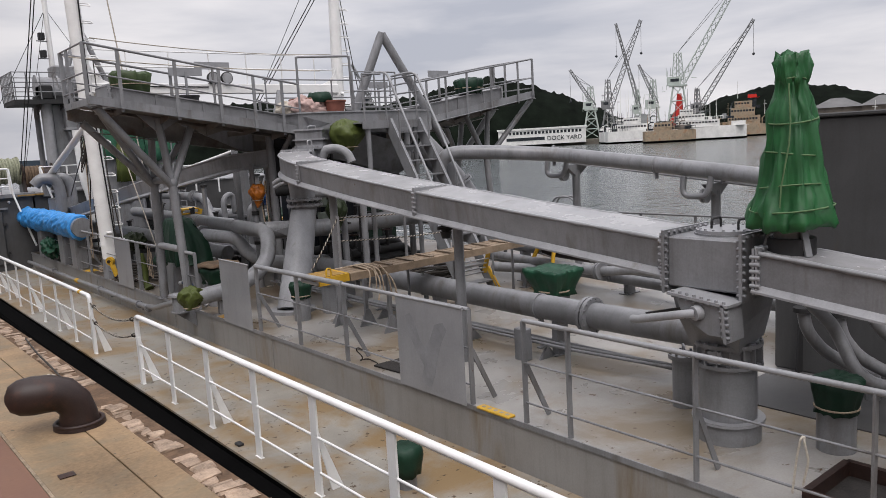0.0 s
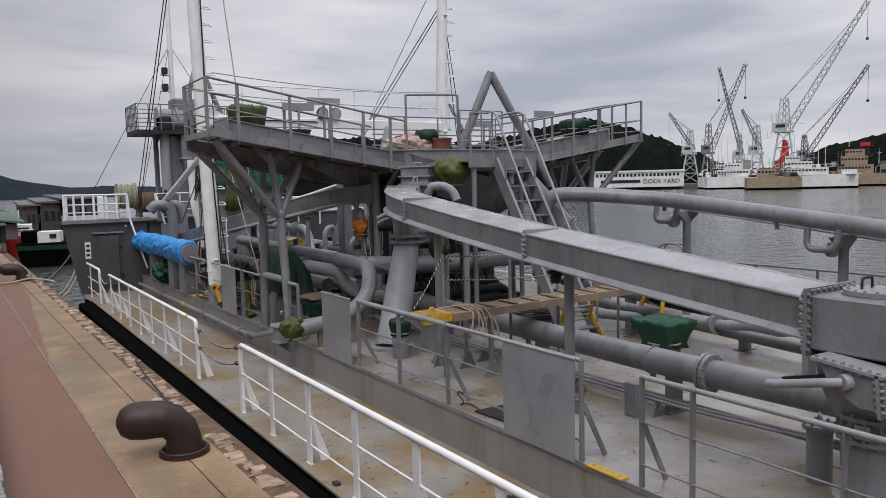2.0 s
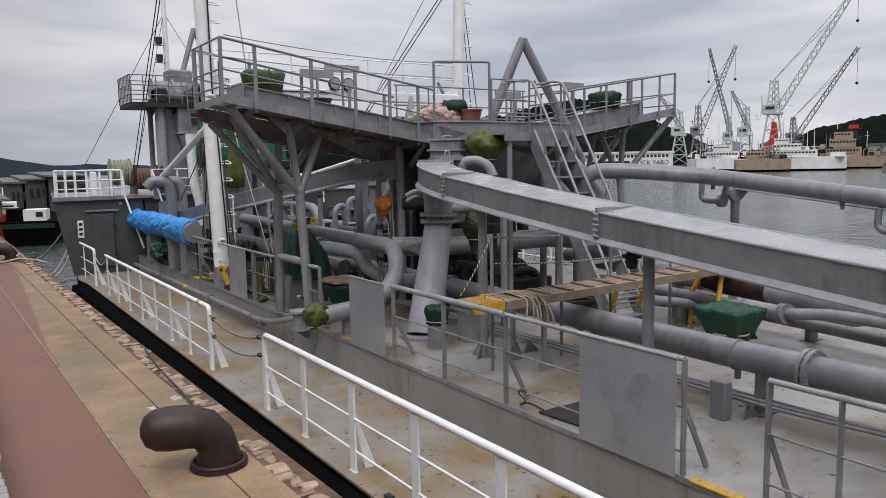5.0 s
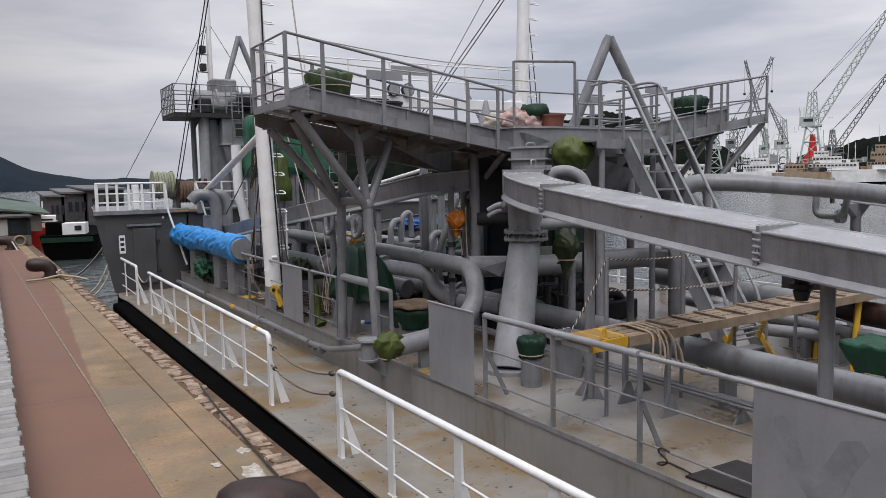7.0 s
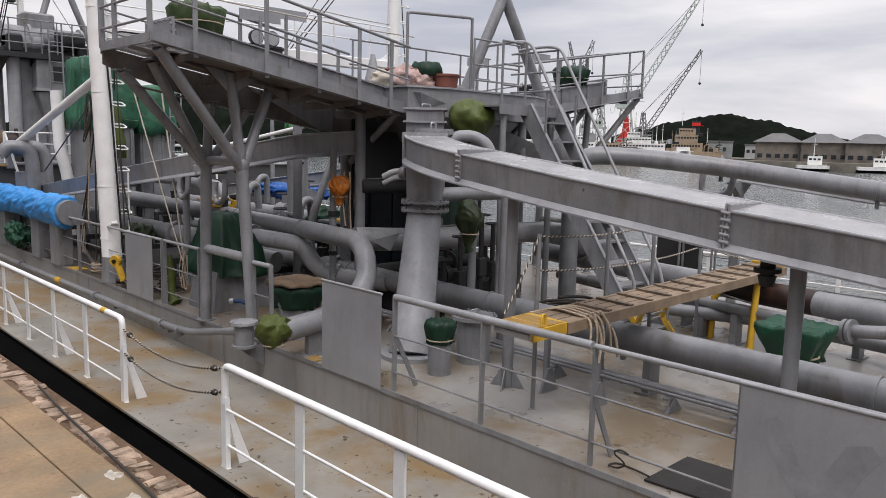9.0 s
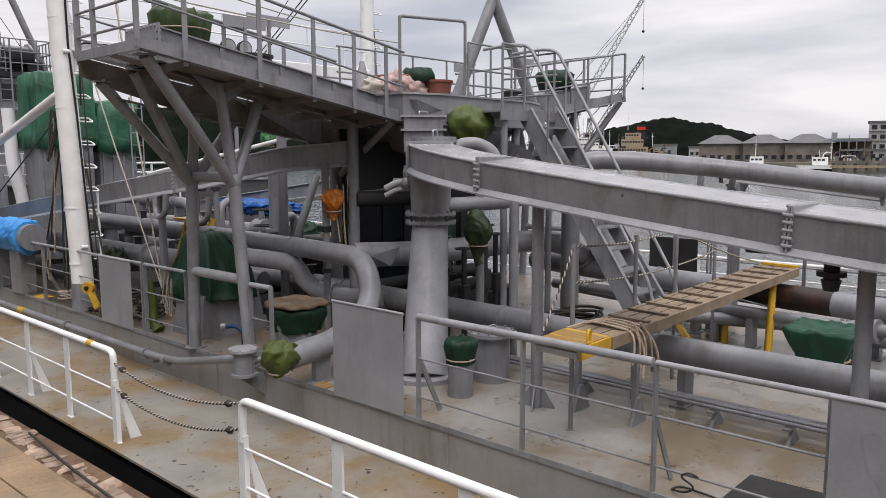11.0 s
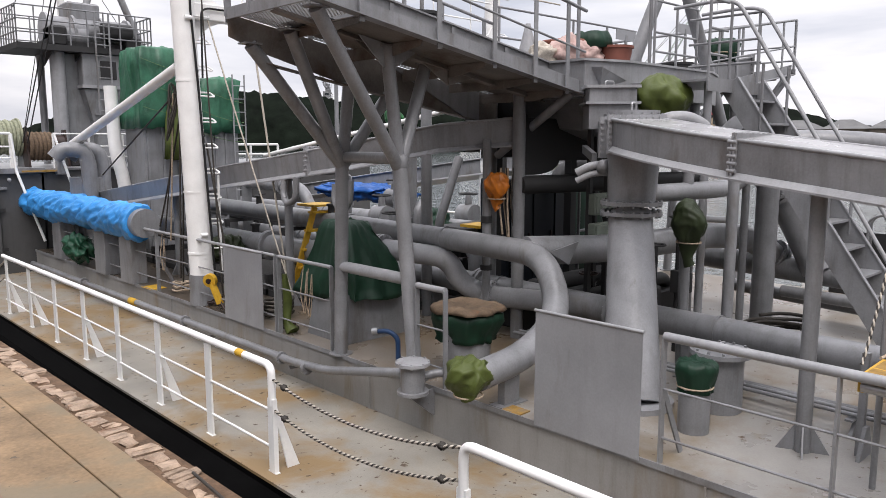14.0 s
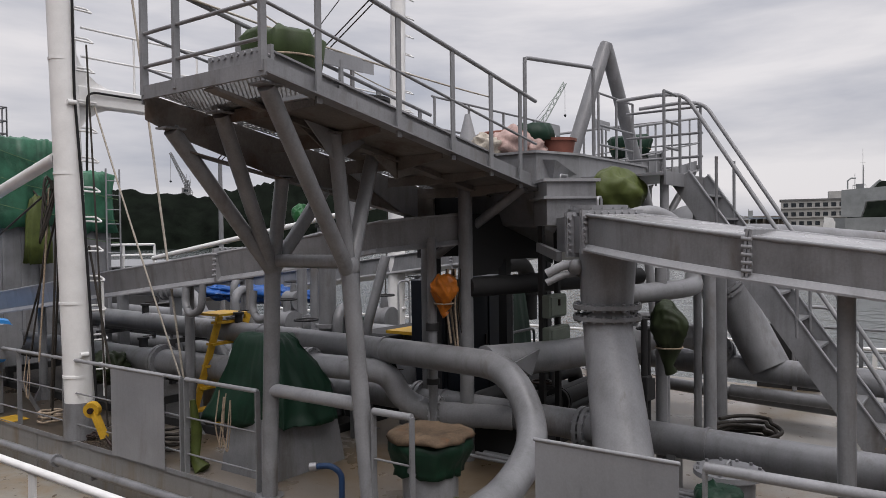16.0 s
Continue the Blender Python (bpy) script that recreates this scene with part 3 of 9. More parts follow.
# ---------------------------------------------------------------- white side rails
RAIL_TOP = 0.35


def white_rail(y0, y1, posts, braced, boxes=()):
    """A pipe-topped rail on flat-bar posts; y0 is the end nearer the stern gap with a rounded corner."""
    t = thing("white_rail", (SIDE, y0, DECK), "white painted steel side rail with flat posts", "railing", "white side rails")
    s = 1 if y1 > y0 else -1
    top = fillet([(SIDE, y0, DECK + 0.60), (SIDE, y0, RAIL_TOP), (SIDE, y1, RAIL_TOP)], 0.09, 6)
    part("top_rail", S().tube(top, 0.034, 12), white, t)
    for z in (DECK + 0.22, DECK + 0.55):
        part("mid_rail", S().cyl((SIDE, y0, z), (SIDE, y1, z), 0.012, n=8), white, t)
    for n, y in enumerate(posts):
        end = n == 0
        part("post", S().bar((SIDE, y, DECK), (SIDE, y, DECK + 0.66 if end else RAIL_TOP - 0.02), 0.02 if not end else 0.045, 0.11 if not end else 0.085, (0, 1, 0)), white, t)
        part("foot_weld", S().box(SIDE - 0.022, SIDE + 0.022, y - 0.062, y + 0.062, DECK, DECK + 0.008), white, t)
        if n in braced:
            part("brace", S().slab([(SIDE + 0.13, y - 0.006, DECK), (SIDE + 0.25, y - 0.006, DECK), (SIDE + 0.03, y - 0.006, DECK + 0.60), (SIDE + 0.005, y - 0.006, DECK + 0.58)], 0.014, (0, 1, 0)), white, t)
    return t


white_rail(11.13, -9.0, [11.13 - 1.185 * i for i in range(17)], {0, 2, 4, 6, 8, 10})
white_rail(13.43, 21.9, [13.43, 14.60, 15.77, 16.93, 18.10, 19.28, 20.5, 21.75], {0, 2, 4, 6, 7})
white_rail(23.55, 25.9, [23.55, 25.3], {0})
tape = bpy.data.objects["white_rail.001"]
part("yellow_tape", S().cyl((SIDE, 13.88, RAIL_TOP), (SIDE, 14.0, RAIL_TOP), 0.0365, n=12), yellow, tape, "band of yellow tape")
for cx, cy, r, seed in ((1.74, 9.75, 0.16, 1), (1.80, 10.3, 0.09, 4), (1.52, 10.1, 0.06, 7)):
    spill = [(cx + r * (0.55 + 0.5 * noise.noise(V((math.cos(k * 0.35) * 1.6, math.sin(k * 0.35) * 1.6, seed)))) * math.cos(k * 0.35), cy + 2.0 * r * (0.55 + 0.5 * noise.noise(V((math.cos(k * 0.35) * 1.6, math.sin(k * 0.35) * 1.6, seed)))) * math.sin(k * 0.35), 0.001) for k in range(18)]
    tagged(part("paint_spill", S().slab(spill, 0.002, (0, 0, 1)), spill_white), "dried white paint spilled on the quay", "paint mark", "paint spills")

for z, zb, d in ((RAIL_TOP - 0.03, RAIL_TOP - 0.12, 0.13), (DECK + 0.70, DECK + 0.56, 0.14)):
    pts = sag((SIDE, 11.16, z), (SIDE, 13.40, zb), d, 40)
    t = thing("barrier_rope", (SIDE, 12.3, z), "black and white twisted barrier rope across the rail gap", "rope", "barrier ropes")
    for strand, m in zip(twisted(pts, 0.011, 0.055), (rope_white, rope_dark)):
        part("strand", S().tube(strand, 0.0078, 6), m, t)
    for k in (3, 37):
        part("knot", S().ball(pts[k], 0.028, lump=0.6, freq=5), rope_dark, t)
for z, d in ((RAIL_TOP - 0.10, 0.2), (DECK + 0.60, 0.2)):
    tagged(part("thin_barrier_rope", S().tube(sag((SIDE, 21.9, z), (SIDE, 23.55, z), d, 12), 0.012, 6), rope_white), "thin rope across the far rail gap", "rope", "barrier ropes")

# the drain pipe along the foot of the coaming
dp = thing("drain_pipe", (4.3, 14, -0.2), "grey drain pipe with flanged joints along the coaming", "pipe")
part("pipe", S().tube([(4.50, 25.6, -0.36), (4.50, 15.3, -0.32), (4.50, 14.65, -0.27), (4.42, 13.3, 0.03), (4.40, 13.1, 0.05)], 0.048, 12, 0.2), grey, dp)
for y in (15.6, 18.2, 22.4, 15.05):
    part("joint", S().flange((4.50, y, -0.33), (0, 1, 0), 0.075, 0.05, 6, 0.01), grey, dp)
part("yellow_band", S().cyl((4.50, 19.95, -0.345), (4.50, 20.2, -0.345), 0.056), yellow, dp)
for y in (15.4, 17.4, 20.2, 23.4):
    part("bracket", S().box(4.48, 4.66, y - 0.02, y + 0.02, -0.42, -0.39), grey, dp)
for n, y in enumerate((19.9, 24.2)):
    tagged(part("yellow_mark", S().box(4.64, 4.9, y - 0.2, y + 0.2, TRUNK + 0.001, TRUNK + 0.006), yellow), "yellow painted patch on the trunk edge", "paint mark", "yellow marks")

cap = thing("capped_stub", (4.40, 13.12, -0.3), "grey flanged deck stub with a round lid", "deck fitting")
part("stub", S().cyl((4.40, 13.10, -0.13), (4.40, 13.10, 0.16), 0.115, n=20), grey, cap)
part("lid", S().flange((4.40, 13.10, 0.175), (0, 0, 1), 0.165, 0.03, 8, 0.011), grey_lit, cap)
part("lower_flange", S().cyl((4.40, 13.10, -0.12), (4.40, 13.10, -0.09), 0.15, n=24), grey, cap)
part("bracket", S().slab([(4.32, 13.08, -0.13), (4.66, 13.08, -0.13), (4.66, 13.08, -0.40)], 0.03), grey, cap)
part("link", S().tube([(4.5, 13.1, 0.02), (4.7, 13.0, 0.05), (4.8, 12.9, -0.05)], 0.04, 10, 0.08), grey, cap)

# ---------------------------------------------------------------- trunk rails
TOPZ = 0.84


def trunk_rail(ys, braced=(), thick=0.022, shared_end=False):
    """Grey rail on the trunk's edge between ys[0] and ys[-1], with an optional blank plate between two of its heights."""
    t = thing("grey_rail", (EDGE + 0.03, ys[0], TRUNK), "grey painted steel rail on the trunk edge", "railing", "grey trunk rails")
    x = EDGE + 0.03
    part("top_rail", S().tube([(x, ys[0], TOPZ), (x, ys[-1], TOPZ)], thick, 10), grey_lit, t)
    for z in (TRUNK + 0.20, TRUNK + 0.57):
        part("mid_rail", S().cyl((x, ys[0], z), (x, ys[-1], z), 0.010, n=8), grey, t)
    for n, y in enumerate(ys[:-1] if shared_end else ys):
        part("post", S().bar((x, y, TRUNK), (x, y, TOPZ), 0.055, 0.016, (0, 1, 0)), grey, t)
        if n in braced:
            part("brace", S().bar((x + 0.30, y, TRUNK), (x + 0.02, y, TRUNK + 0.55), 0.05, 0.014, (0, 1, 0)), grey, t)
    return t


def blank_panel(y0, y1, label):
    t = thing("blank_panel", (EDGE, y0, TRUNK), label, "steel panel", "rail panels")
    part("plate", S().box(EDGE - 0.034, EDGE - 0.026, y0, y1, TRUNK - 0.005, TOPZ + 0.01), panel_paint, t)
    part("top_rod", S().cyl((EDGE - 0.03, y0 - 0.01, TOPZ + 0.015), (EDGE - 0.03, y1 + 0.01, TOPZ + 0.015), 0.014, n=8), grey_lit, t)
    return t


trunk_rail([5.34, 4.82, 3.62, 2.42, 1.2, 0.0, -1.2, -2.4, -3.6, -4.8], {0, 2, 4, 6, 8})
trunk_rail([8.34, 7.2, 6.07], {0, 2})
trunk_rail([10.68, 9.50, 8.365], {0}, thick=0.034, shared_end=True)
trunk_rail([15.90, 14.80], ())
trunk_rail([24.5, 23.2, 21.9, 20.7, 19.5, 18.34, 17.25, 15.98], {2, 4})
trunk_rail([12.96, 13.36], (), thick=0.030)
blank_panel(6.10, 7.18, "blank grey steel plate with a darker smear on the rail")
blank_panel(10.82, 11.82, "blank grey steel plate welded to the trunk rail")
blank_panel(16.20, 17.20, "blank grey steel plate beside the white mast")
mark = S().slab([(EDGE - 0.0350, y, z) for y, z in ((7.02, 0.66), (6.96, 0.44), (6.83, 0.26), (6.74, 0.16), (6.80, -0.02), (6.64, -0.06), (6.56, 0.10), (6.52, 0.24), (6.44, 0.44), (6.34, 0.60), (6.40, 0.67), (6.53, 0.63), (6.62, 0.46), (6.70, 0.36), (6.78, 0.42), (6.86, 0.60), (6.93, 0.70))], 0.001, (-1, 0, 0))
tagged(part("touch_up_patch", mark, grey_touch), "smeared touch-up paint on a rail panel", "paint mark")

step = thing("yellow_step", (EDGE, 5.7, TRUNK), "worn yellow slotted step plate on the trunk edge", "step plate")
plate = S().box(EDGE - 0.03, EDGE + 0.07, 5.52, 5.96, TRUNK + 0.004, TRUNK + 0.026, 0.006)
part("plate", plate, yellow, step)
for i in range(5):
    part("slot", S().cyl((EDGE + 0.02, 5.58 + i * 0.08, TRUNK + 0.022), (EDGE + 0.02, 5.58 + i * 0.08, TRUNK + 0.0275), 0.022, n=12), wall_paint, step)
tagged(part("yellow_step_patch", S().box(EDGE + 0.0, EDGE + 0.16, 12.02, 12.22, TRUNK + 0.002, TRUNK + 0.012), yellow_worn), "yellow plate on the trunk edge beside a pipe", "step plate")

mat_ob = thing("rubber_mat", (5.0, 7.7, TRUNK), "worn black rubber mat lying on the deck", "mat")
part("mat", S().slab([(MX, MY, TRUNK + 0.004) for MX, MY in ((4.77, 7.91), (4.83, 7.20), (5.45, 7.14), (5.41, 7.90))], 0.018), mat_black, mat_ob)
tagged(part("cord", S().tube([(4.70, 7.98, 0.07), (4.66, 8.06, 0.12), (4.68, 8.14, 0.06), (4.70, 8.02, 0.0), (4.74, 8.12, -0.08), (4.80, 8.26, -0.11), (4.90, 8.22, -0.11), (4.86, 8.0, -0.10), (4.82, 7.9, -0.09)], 0.008, 6, 0.1), rope_dark), "thin dark cord hanging on the rail", "rope")
tray = thing("hatch_tray", (5.1, 2.75, TRUNK), "low open rusty hatch frame on the deck", "hatch")
for a, b in (((4.85, 2.2), (5.5, 2.2)), ((5.5, 2.2), (5.5, 2.9)), ((5.5, 2.9), (4.85, 2.9)), ((4.85, 2.9), (4.85, 2.2))):
    part("board", S().bar((*a, TRUNK + 0.06), (*b, TRUNK + 0.06), 0.05, 0.13), iron, tray)
part("bottom", S().box(4.87, 5.48, 2.22, 2.88, TRUNK + 0.004, TRUNK + 0.02), mat_black, tray)
tagged(part("tied_rag", S().tube([(4.66, 2.90, 0.05), (4.67, 2.88, 0.28), (4.66, 2.85, 0.44), (4.71, 2.84, 0.455), (4.66, 2.83, 0.44), (4.67, 2.80, 0.3), (4.68, 2.84, 0.12)], 0.008, 6, 0.04), rope_white), "white rope tied to the rail", "rope")
tub = thing("green_covered_vent", (4.0, 6.2, DECK), "deck vent under a tied dark green cover", "vent")
part("stub", S().cyl((3.75, 5.95, DECK), (3.75, 5.95, DECK + 0.2), 0.09), grey, tub)
part("cover", S().drape((3.75, 5.95, DECK), [(0.40, 0.11, 0.11), (0.38, 0.15, 0.15), (0.30, 0.16, 0.16), (0.2, 0.14, 0.14), (0.12, 0.13, 0.13)], 24, 7, 0.08), green_dark, tub)
for y in (4.3, 2.1):
    part("cover", S().drape((3.75, y, DECK), [(0.3, 0.11, 0.11), (0.28, 0.15, 0.15), (0.2, 0.16, 0.16), (0.02, 0.14, 0.14)], 24, 7, 0.08), green_dark, thing("green_covered_vent", (3.75, y, DECK), "deck vent under a tied dark green cover", "vent"))
tagged(part("deck_cleat", S().box(3.05, 3.12, 7.98, 8.08, DECK, DECK + 0.03, 0.008), grey_dark), "small dark plate on the deck edge", "deck fitting", "deck fittings")

# ---------------------------------------------------------------- the near trough and its stands


def bolt_row(shape, p, q, n, r=0.016, out_dir=(1, 0, 0), length=0.03):
    p, q, o = V(p), V(q), V(out_dir)
    for i in range(n):
        c = p.lerp(q, (i + 0.5) / n)
        shape.cyl(c - o * length, c + o * length, r, n=6)
    return shape


def trough(name, pts, w, h, joints, label):
    """A box-section sluice trough through points on its near top edge's centre line, with bolted joints and flanged lips."""
    t = thing(name, pts[0], label, "trough", "sluice troughs")
    line = [V(p) - V((0, 0, h / 2)) for p in pts]
    rect = [(-w / 2, -h / 2), (w / 2, -h / 2), (w / 2, h / 2), (-w / 2, h / 2)]
    part("body", S().sweep(line, rect, smooth=False, up=(0, 0, 1)), grey, t)
    lip = [(-w / 2 - 0.045, -0.012), (w / 2 + 0.045, -0.012), (w / 2 + 0.045, 0.004), (w / 2 + 0.002, 0.045), (-w / 2 - 0.002, 0.045), (-w / 2 - 0.045, 0.004)]
    part("lower_lip", S().sweep([p - V((0, 0, h / 2 + 0.012)) for p in line], lip, smooth=False, up=(0, 0, 1)), grey_lit, t)
    part("cover_plate", S().sweep([p + V((0, 0, h / 2 + 0.008)) for p in line], [(-w / 2 - 0.012, -0.006), (w / 2 + 0.012, -0.006), (w / 2 + 0.012, 0.006), (-w / 2 - 0.012, 0.006)], smooth=False, up=(0, 0, 1)), grey_gloss, t, "rain-wet top plate, sky light also in its colour")
    for e in (-1, 1):
        rim = S()
        edge = []
        for p, d, side, up in rim.frames(line, (0, 0, 1)):
            edge.append(p + side * (e * (w / 2 + 0.008)) + V((0, 0, h / 2 + 0.006)))
        fine = []
        for p, q in zip(edge, edge[1:]):
            m = max(1, int((q - p).length / 0.06))
            fine += [p.lerp(q, i / m) for i in range(m)]
        fine.append(edge[-1])
        rim.tube(fine, 1, 6, radii=[0.017 + 0.007 * noise.noise(p * 7.0) for p in fine])
        part("weld_bead", rim, grey_lit, t, "uneven weld along the top edge")
    for p, d in joints:
        p, d = V(p), V(d).normalized()
        s = d.cross(V((0, 0, 1))).normalized()
        j = S()
        c = p - V((0, 0, h / 2))
        for k in (-0.013, 0.013):
            j.sweep([c + d * (k - 0.008), c + d * (k + 0.008)], [(a * 1.0 + math.copysign(0.038, a), b + math.copysign(0.038, b)) for a, b in rect], smooth=False, up=(0, 0, 1))
        for sgn in (-1, 1):
            e = c + s * (sgn * (w / 2 + 0.03))
            bolt_row(j, e - V((0, 0, h / 2)), e + V((0, 0, h / 2)), 5, 0.016, d, 0.036)
        u = c + V((0, 0, h / 2 + 0.032))
        bolt_row(j, u - s * w / 2, u + s * w / 2, 6, 0.016, d, 0.036)
        part("bolted_joint", j, grey_lit, t)
    return t


B1 = [(5.72, 10.60, 2.25), (5.66, 9.2, 2.075), (5.62, 7.70, 1.905), (5.53, 6.0, 1.745), (5.48, 4.22, 1.585)]
HEAD = [V((6.20, 11.92, 2.425)), V((5.84, 11.58, 2.395)), V((5.76, 11.12, 2.315)), V(B1[0])]   # the curved head of the trough


def bend(c, n=10):
    """Points along the smooth curve that four control points give, without the last."""
    return [c[0] * (1 - u) ** 3 + c[1] * (3 * u * (1 - u) ** 2) + c[2] * (3 * u * u * (1 - u)) + c[3] * u ** 3 for u in (i / n for i in range(n))]


trough("sluice_trough", bend(HEAD) + B1, 0.46, 0.275, [(B1[0], (-0.1, -1, -0.1)), (B1[2], (-0.05, -1, -0.1)), ((5.48, 4.24, 1.585), (0, -1, 0))], "grey welded box trough with bolted joints running along the deck")
trough("sluice_trough", [(5.45, 3.46, 1.52), (5.42, 1.5, 1.30), (5.4, -3.0, 0.90), (5.3, -8.0, 0.5)], 0.46, 0.265, [((5.45, 3.44, 1.52), (0, -1, 0))], "grey box trough leading away from the junction box")


def stand(x, y, top, r=0.058, label="grey round pipe stand with gusset feet under a trough", feet=True):
    t = thing("pipe_stand", (x, y, TRUNK), label, "support post", "trough stands")
    part("post", S().cyl((x, y, TRUNK), (x, y, top), r, n=16), grey, t)
    part("head_plate", S().box(x - 0.16, x + 0.16, y - 0.12, y + 0.12, top, top + 0.02), grey, t)
    if feet:
        for a in range(4):
            ca, sa = math.cos(a * math.pi / 2 + 0.4), math.sin(a * math.pi / 2 + 0.4)
            part("gusset", S().slab([(x + ca * r * 0.9, y + sa * r * 0.9, TRUNK), (x + ca * (r + 0.13), y + sa * (r + 0.13), TRUNK), (x + ca * r * 0.9, y + sa * r * 0.9, TRUNK + 0.22)], 0.012), grey, t)
    return t


stand(5.68, 10.05, 1.862)
stand(5.62, 7.25, 1.545)
stand(5.3, 1.0, 1.0)

# junction box on its column
jb = thing("junction_box", (5.55, 3.9, TRUNK), "grey bolted junction box on a flanged column", "junction box")
part("box", S().box(5.24, 5.80, 3.57, 4.21, 1.19, 1.60, 0.015), grey, jb)
jb_lid = part("lid", S().cyl((5.60, 3.88, 1.60), (5.60, 3.88, 1.64), 0.25, n=32), grey_lit, jb, "round bolted lid")
part("lid_ring", S().cyl((5.60, 3.88, 1.59), (5.60, 3.88, 1.615), 0.262, n=32), grey, jb_lid)
for i in range(18):
    a = 2 * math.pi * i / 18
    part("bolt", S().cyl((5.60 + 0.225 * math.cos(a), 3.88 + 0.225 * math.sin(a), 1.64), (5.60 + 0.225 * math.cos(a), 3.88 + 0.225 * math.sin(a), 1.652), 0.012, n=6), grey_lit, jb_lid)
for dy in (-0.13, 0.10):
    part("lid_handle", S().tube([(5.52, 3.88 + dy, 1.64), (5.52, 3.88 + dy, 1.72), (5.66, 3.88 + dy, 1.72), (5.66, 3.88 + dy, 1.64)], 0.011, 6, 0.03), grey_dark, jb_lid)
for y in (3.555, 4.22):
    f = S().box(5.19, 5.85, y - 0.012, y + 0.012, 1.14, 1.65)
    bolt_row(f, (5.212, y, 1.16), (5.212, y, 1.63), 8, 0.014, (0, 1, 0), 0.035)
    bolt_row(f, (5.22, y, 1.628), (5.83, y, 1.628), 8, 0.014, (0, 1, 0), 0.035)
    part("end_flange", f, grey, jb)
JX, JY = 5.62, 3.90
part("hopper", S().sweep([(5.52, 3.88, 1.19), (5.56, 3.89, 0.98), (JX, JY, 0.71)], [(-0.28, -0.29), (0.28, -0.29), (0.28, 0.29), (-0.28, 0.29)], radii=[1.0, 0.93, 0.72], smooth=False, up=(0, 1, 0)), grey, jb)
vb = S().slab([(5.03, 4.00, 1.17), (5.03, 3.60, 1.13), (5.03, 3.58, 0.90), (5.03, 3.72, 0.90), (5.03, 3.93, 1.01)], 0.22, (1, 0, 0))
part("valve_body", vb, grey, jb)
vf = S().bar((5.13, 4.06, 1.19), (5.13, 3.55, 1.14), 0.26, 0.022, (0, 0, 1))
bolt_row(vf, (5.025, 4.05, 1.19), (5.025, 3.56, 1.14), 8, 0.015, (0, 0, 1), 0.03)
part("valve_top_flange", vf, grey_lit, jb)
vg = S().slab([(5.0, 3.585, 1.15), (5.0, 3.56, 0.86), (5.26, 3.56, 0.86), (5.26, 3.585, 1.15)], 0.022, (0, 1, 0))
bolt_row(vg, (5.02, 3.59, 1.12), (5.02, 3.565, 0.88), 5, 0.016, (0, 1, 0), 0.035)
part("valve_side_flange", vg, grey, jb)
part("lever_boss", S().cyl((5.04, 3.80, 1.065), (4.99, 3.82, 1.06), 0.062, 0.055, 16), grey_lit, jb)
part("valve_lever", S().tube([(5.00, 3.82, 1.06), (4.95, 3.90, 1.05), (4.95, 4.30, 0.955), (4.97, 4.36, 0.945)], 0.034, 12, 0.05), grey_lit, jb)
part("paddle", S().slab([(5.20, 4.06, 1.04), (5.22, 4.42, 0.94), (5.24, 4.40, 0.90), (5.26, 4.06, 0.93)], 0.05, (1, 0, 0)), grey_dark, jb)
part("column", S().cyl((JX, JY, 0.05), (JX, JY, 0.72), 0.228, n=32), grey, jb)
part("upper_flange", S().flange((JX, JY, 0.70), (0, 0, 1), 0.275, 0.03, 18, 0.015), grey, jb)
part("lower_flange", S().flange((JX, JY, 0.53), (0, 0, 1), 0.275, 0.03, 18, 0.015), grey, jb)
for i in range(16):
    a = 2 * math.pi * (i + 0.5) / 16
    part("cage_rib", S().bar((JX + 0.246 * math.cos(a), JY + 0.246 * math.sin(a), 0.53), (JX + 0.246 * math.cos(a), JY + 0.246 * math.sin(a), 0.70), 0.012, 0.05, (math.cos(a), math.sin(a), 0)), grey, jb)
part("data_plate", S().slab([(JX - 0.262, JY + 0.02, 0.57), (JX - 0.245, JY - 0.09, 0.57), (JX - 0.245, JY - 0.09, 0.67), (JX - 0.262, JY + 0.02, 0.67)], 0.014, (-1, 0, 0)), grey_lit, jb)
part("foot", S().cyl((JX, JY, TRUNK), (JX, JY, 0.05), 0.262, n=32), grey, jb)
part("foot_ring", S().cyl((JX, JY, 0.045), (JX, JY, 0.07), 0.29, n=32), grey_lit, jb)

# tall covered valve beside the box
gc = thing("covered_valve", (6.05, 3.35, 1.55), "tall valve wrapped in a roped bright green tarpaulin", "covered valve")
CX, CY, CZ = 5.45, 3.30, 1.70
gcv = part("cover", S().drape((CX, CY, CZ), [(1.24, 0.06, 0.06), (1.225, 0.105, 0.105), (1.16, 0.118, 0.118), (1.08, 0.105, 0.105), (1.04, 0.088, 0.088), (1.01, 0.092, 0.092), (0.92, 0.125, 0.125), (0.83, 0.16, 0.16), (0.76, 0.158, 0.158), (0.65, 0.168, 0.168), (0.5, 0.18, 0.18), (0.35, 0.205, 0.205), (0.22, 0.245, 0.245), (0.12, 0.282, 0.282), (0.05, 0.29, 0.29), (0.0, 0.28, 0.28)], 130, 8, 0.12, 2.0).crumple(0.045, 4.5).crumple(0.014, 13.0), green, gc)
for z, r in ((1.04, 0.098), (0.76, 0.17), (0.53, 0.187), (0.30, 0.225), (0.14, 0.285)):
    part("lashing", S().tube([(CX + r * math.cos(a / 12 * math.pi), CY + r * math.sin(a / 12 * math.pi), CZ + z + 0.02 * math.sin(a / 3.0 + z * 9)) for a in range(25)], 0.0065, 6), rope_green, gcv)
part("lashing", S().tube([(CX - 0.105 - 0.12 * (1.04 - z) / 0.9 - 0.02, CY - 0.05 + 0.02 * math.sin(z * 7), CZ + z) for z in (1.02, 0.9, 0.76, 0.6, 0.45, 0.3, 0.14)], 0.0065, 6), rope_green, gcv)
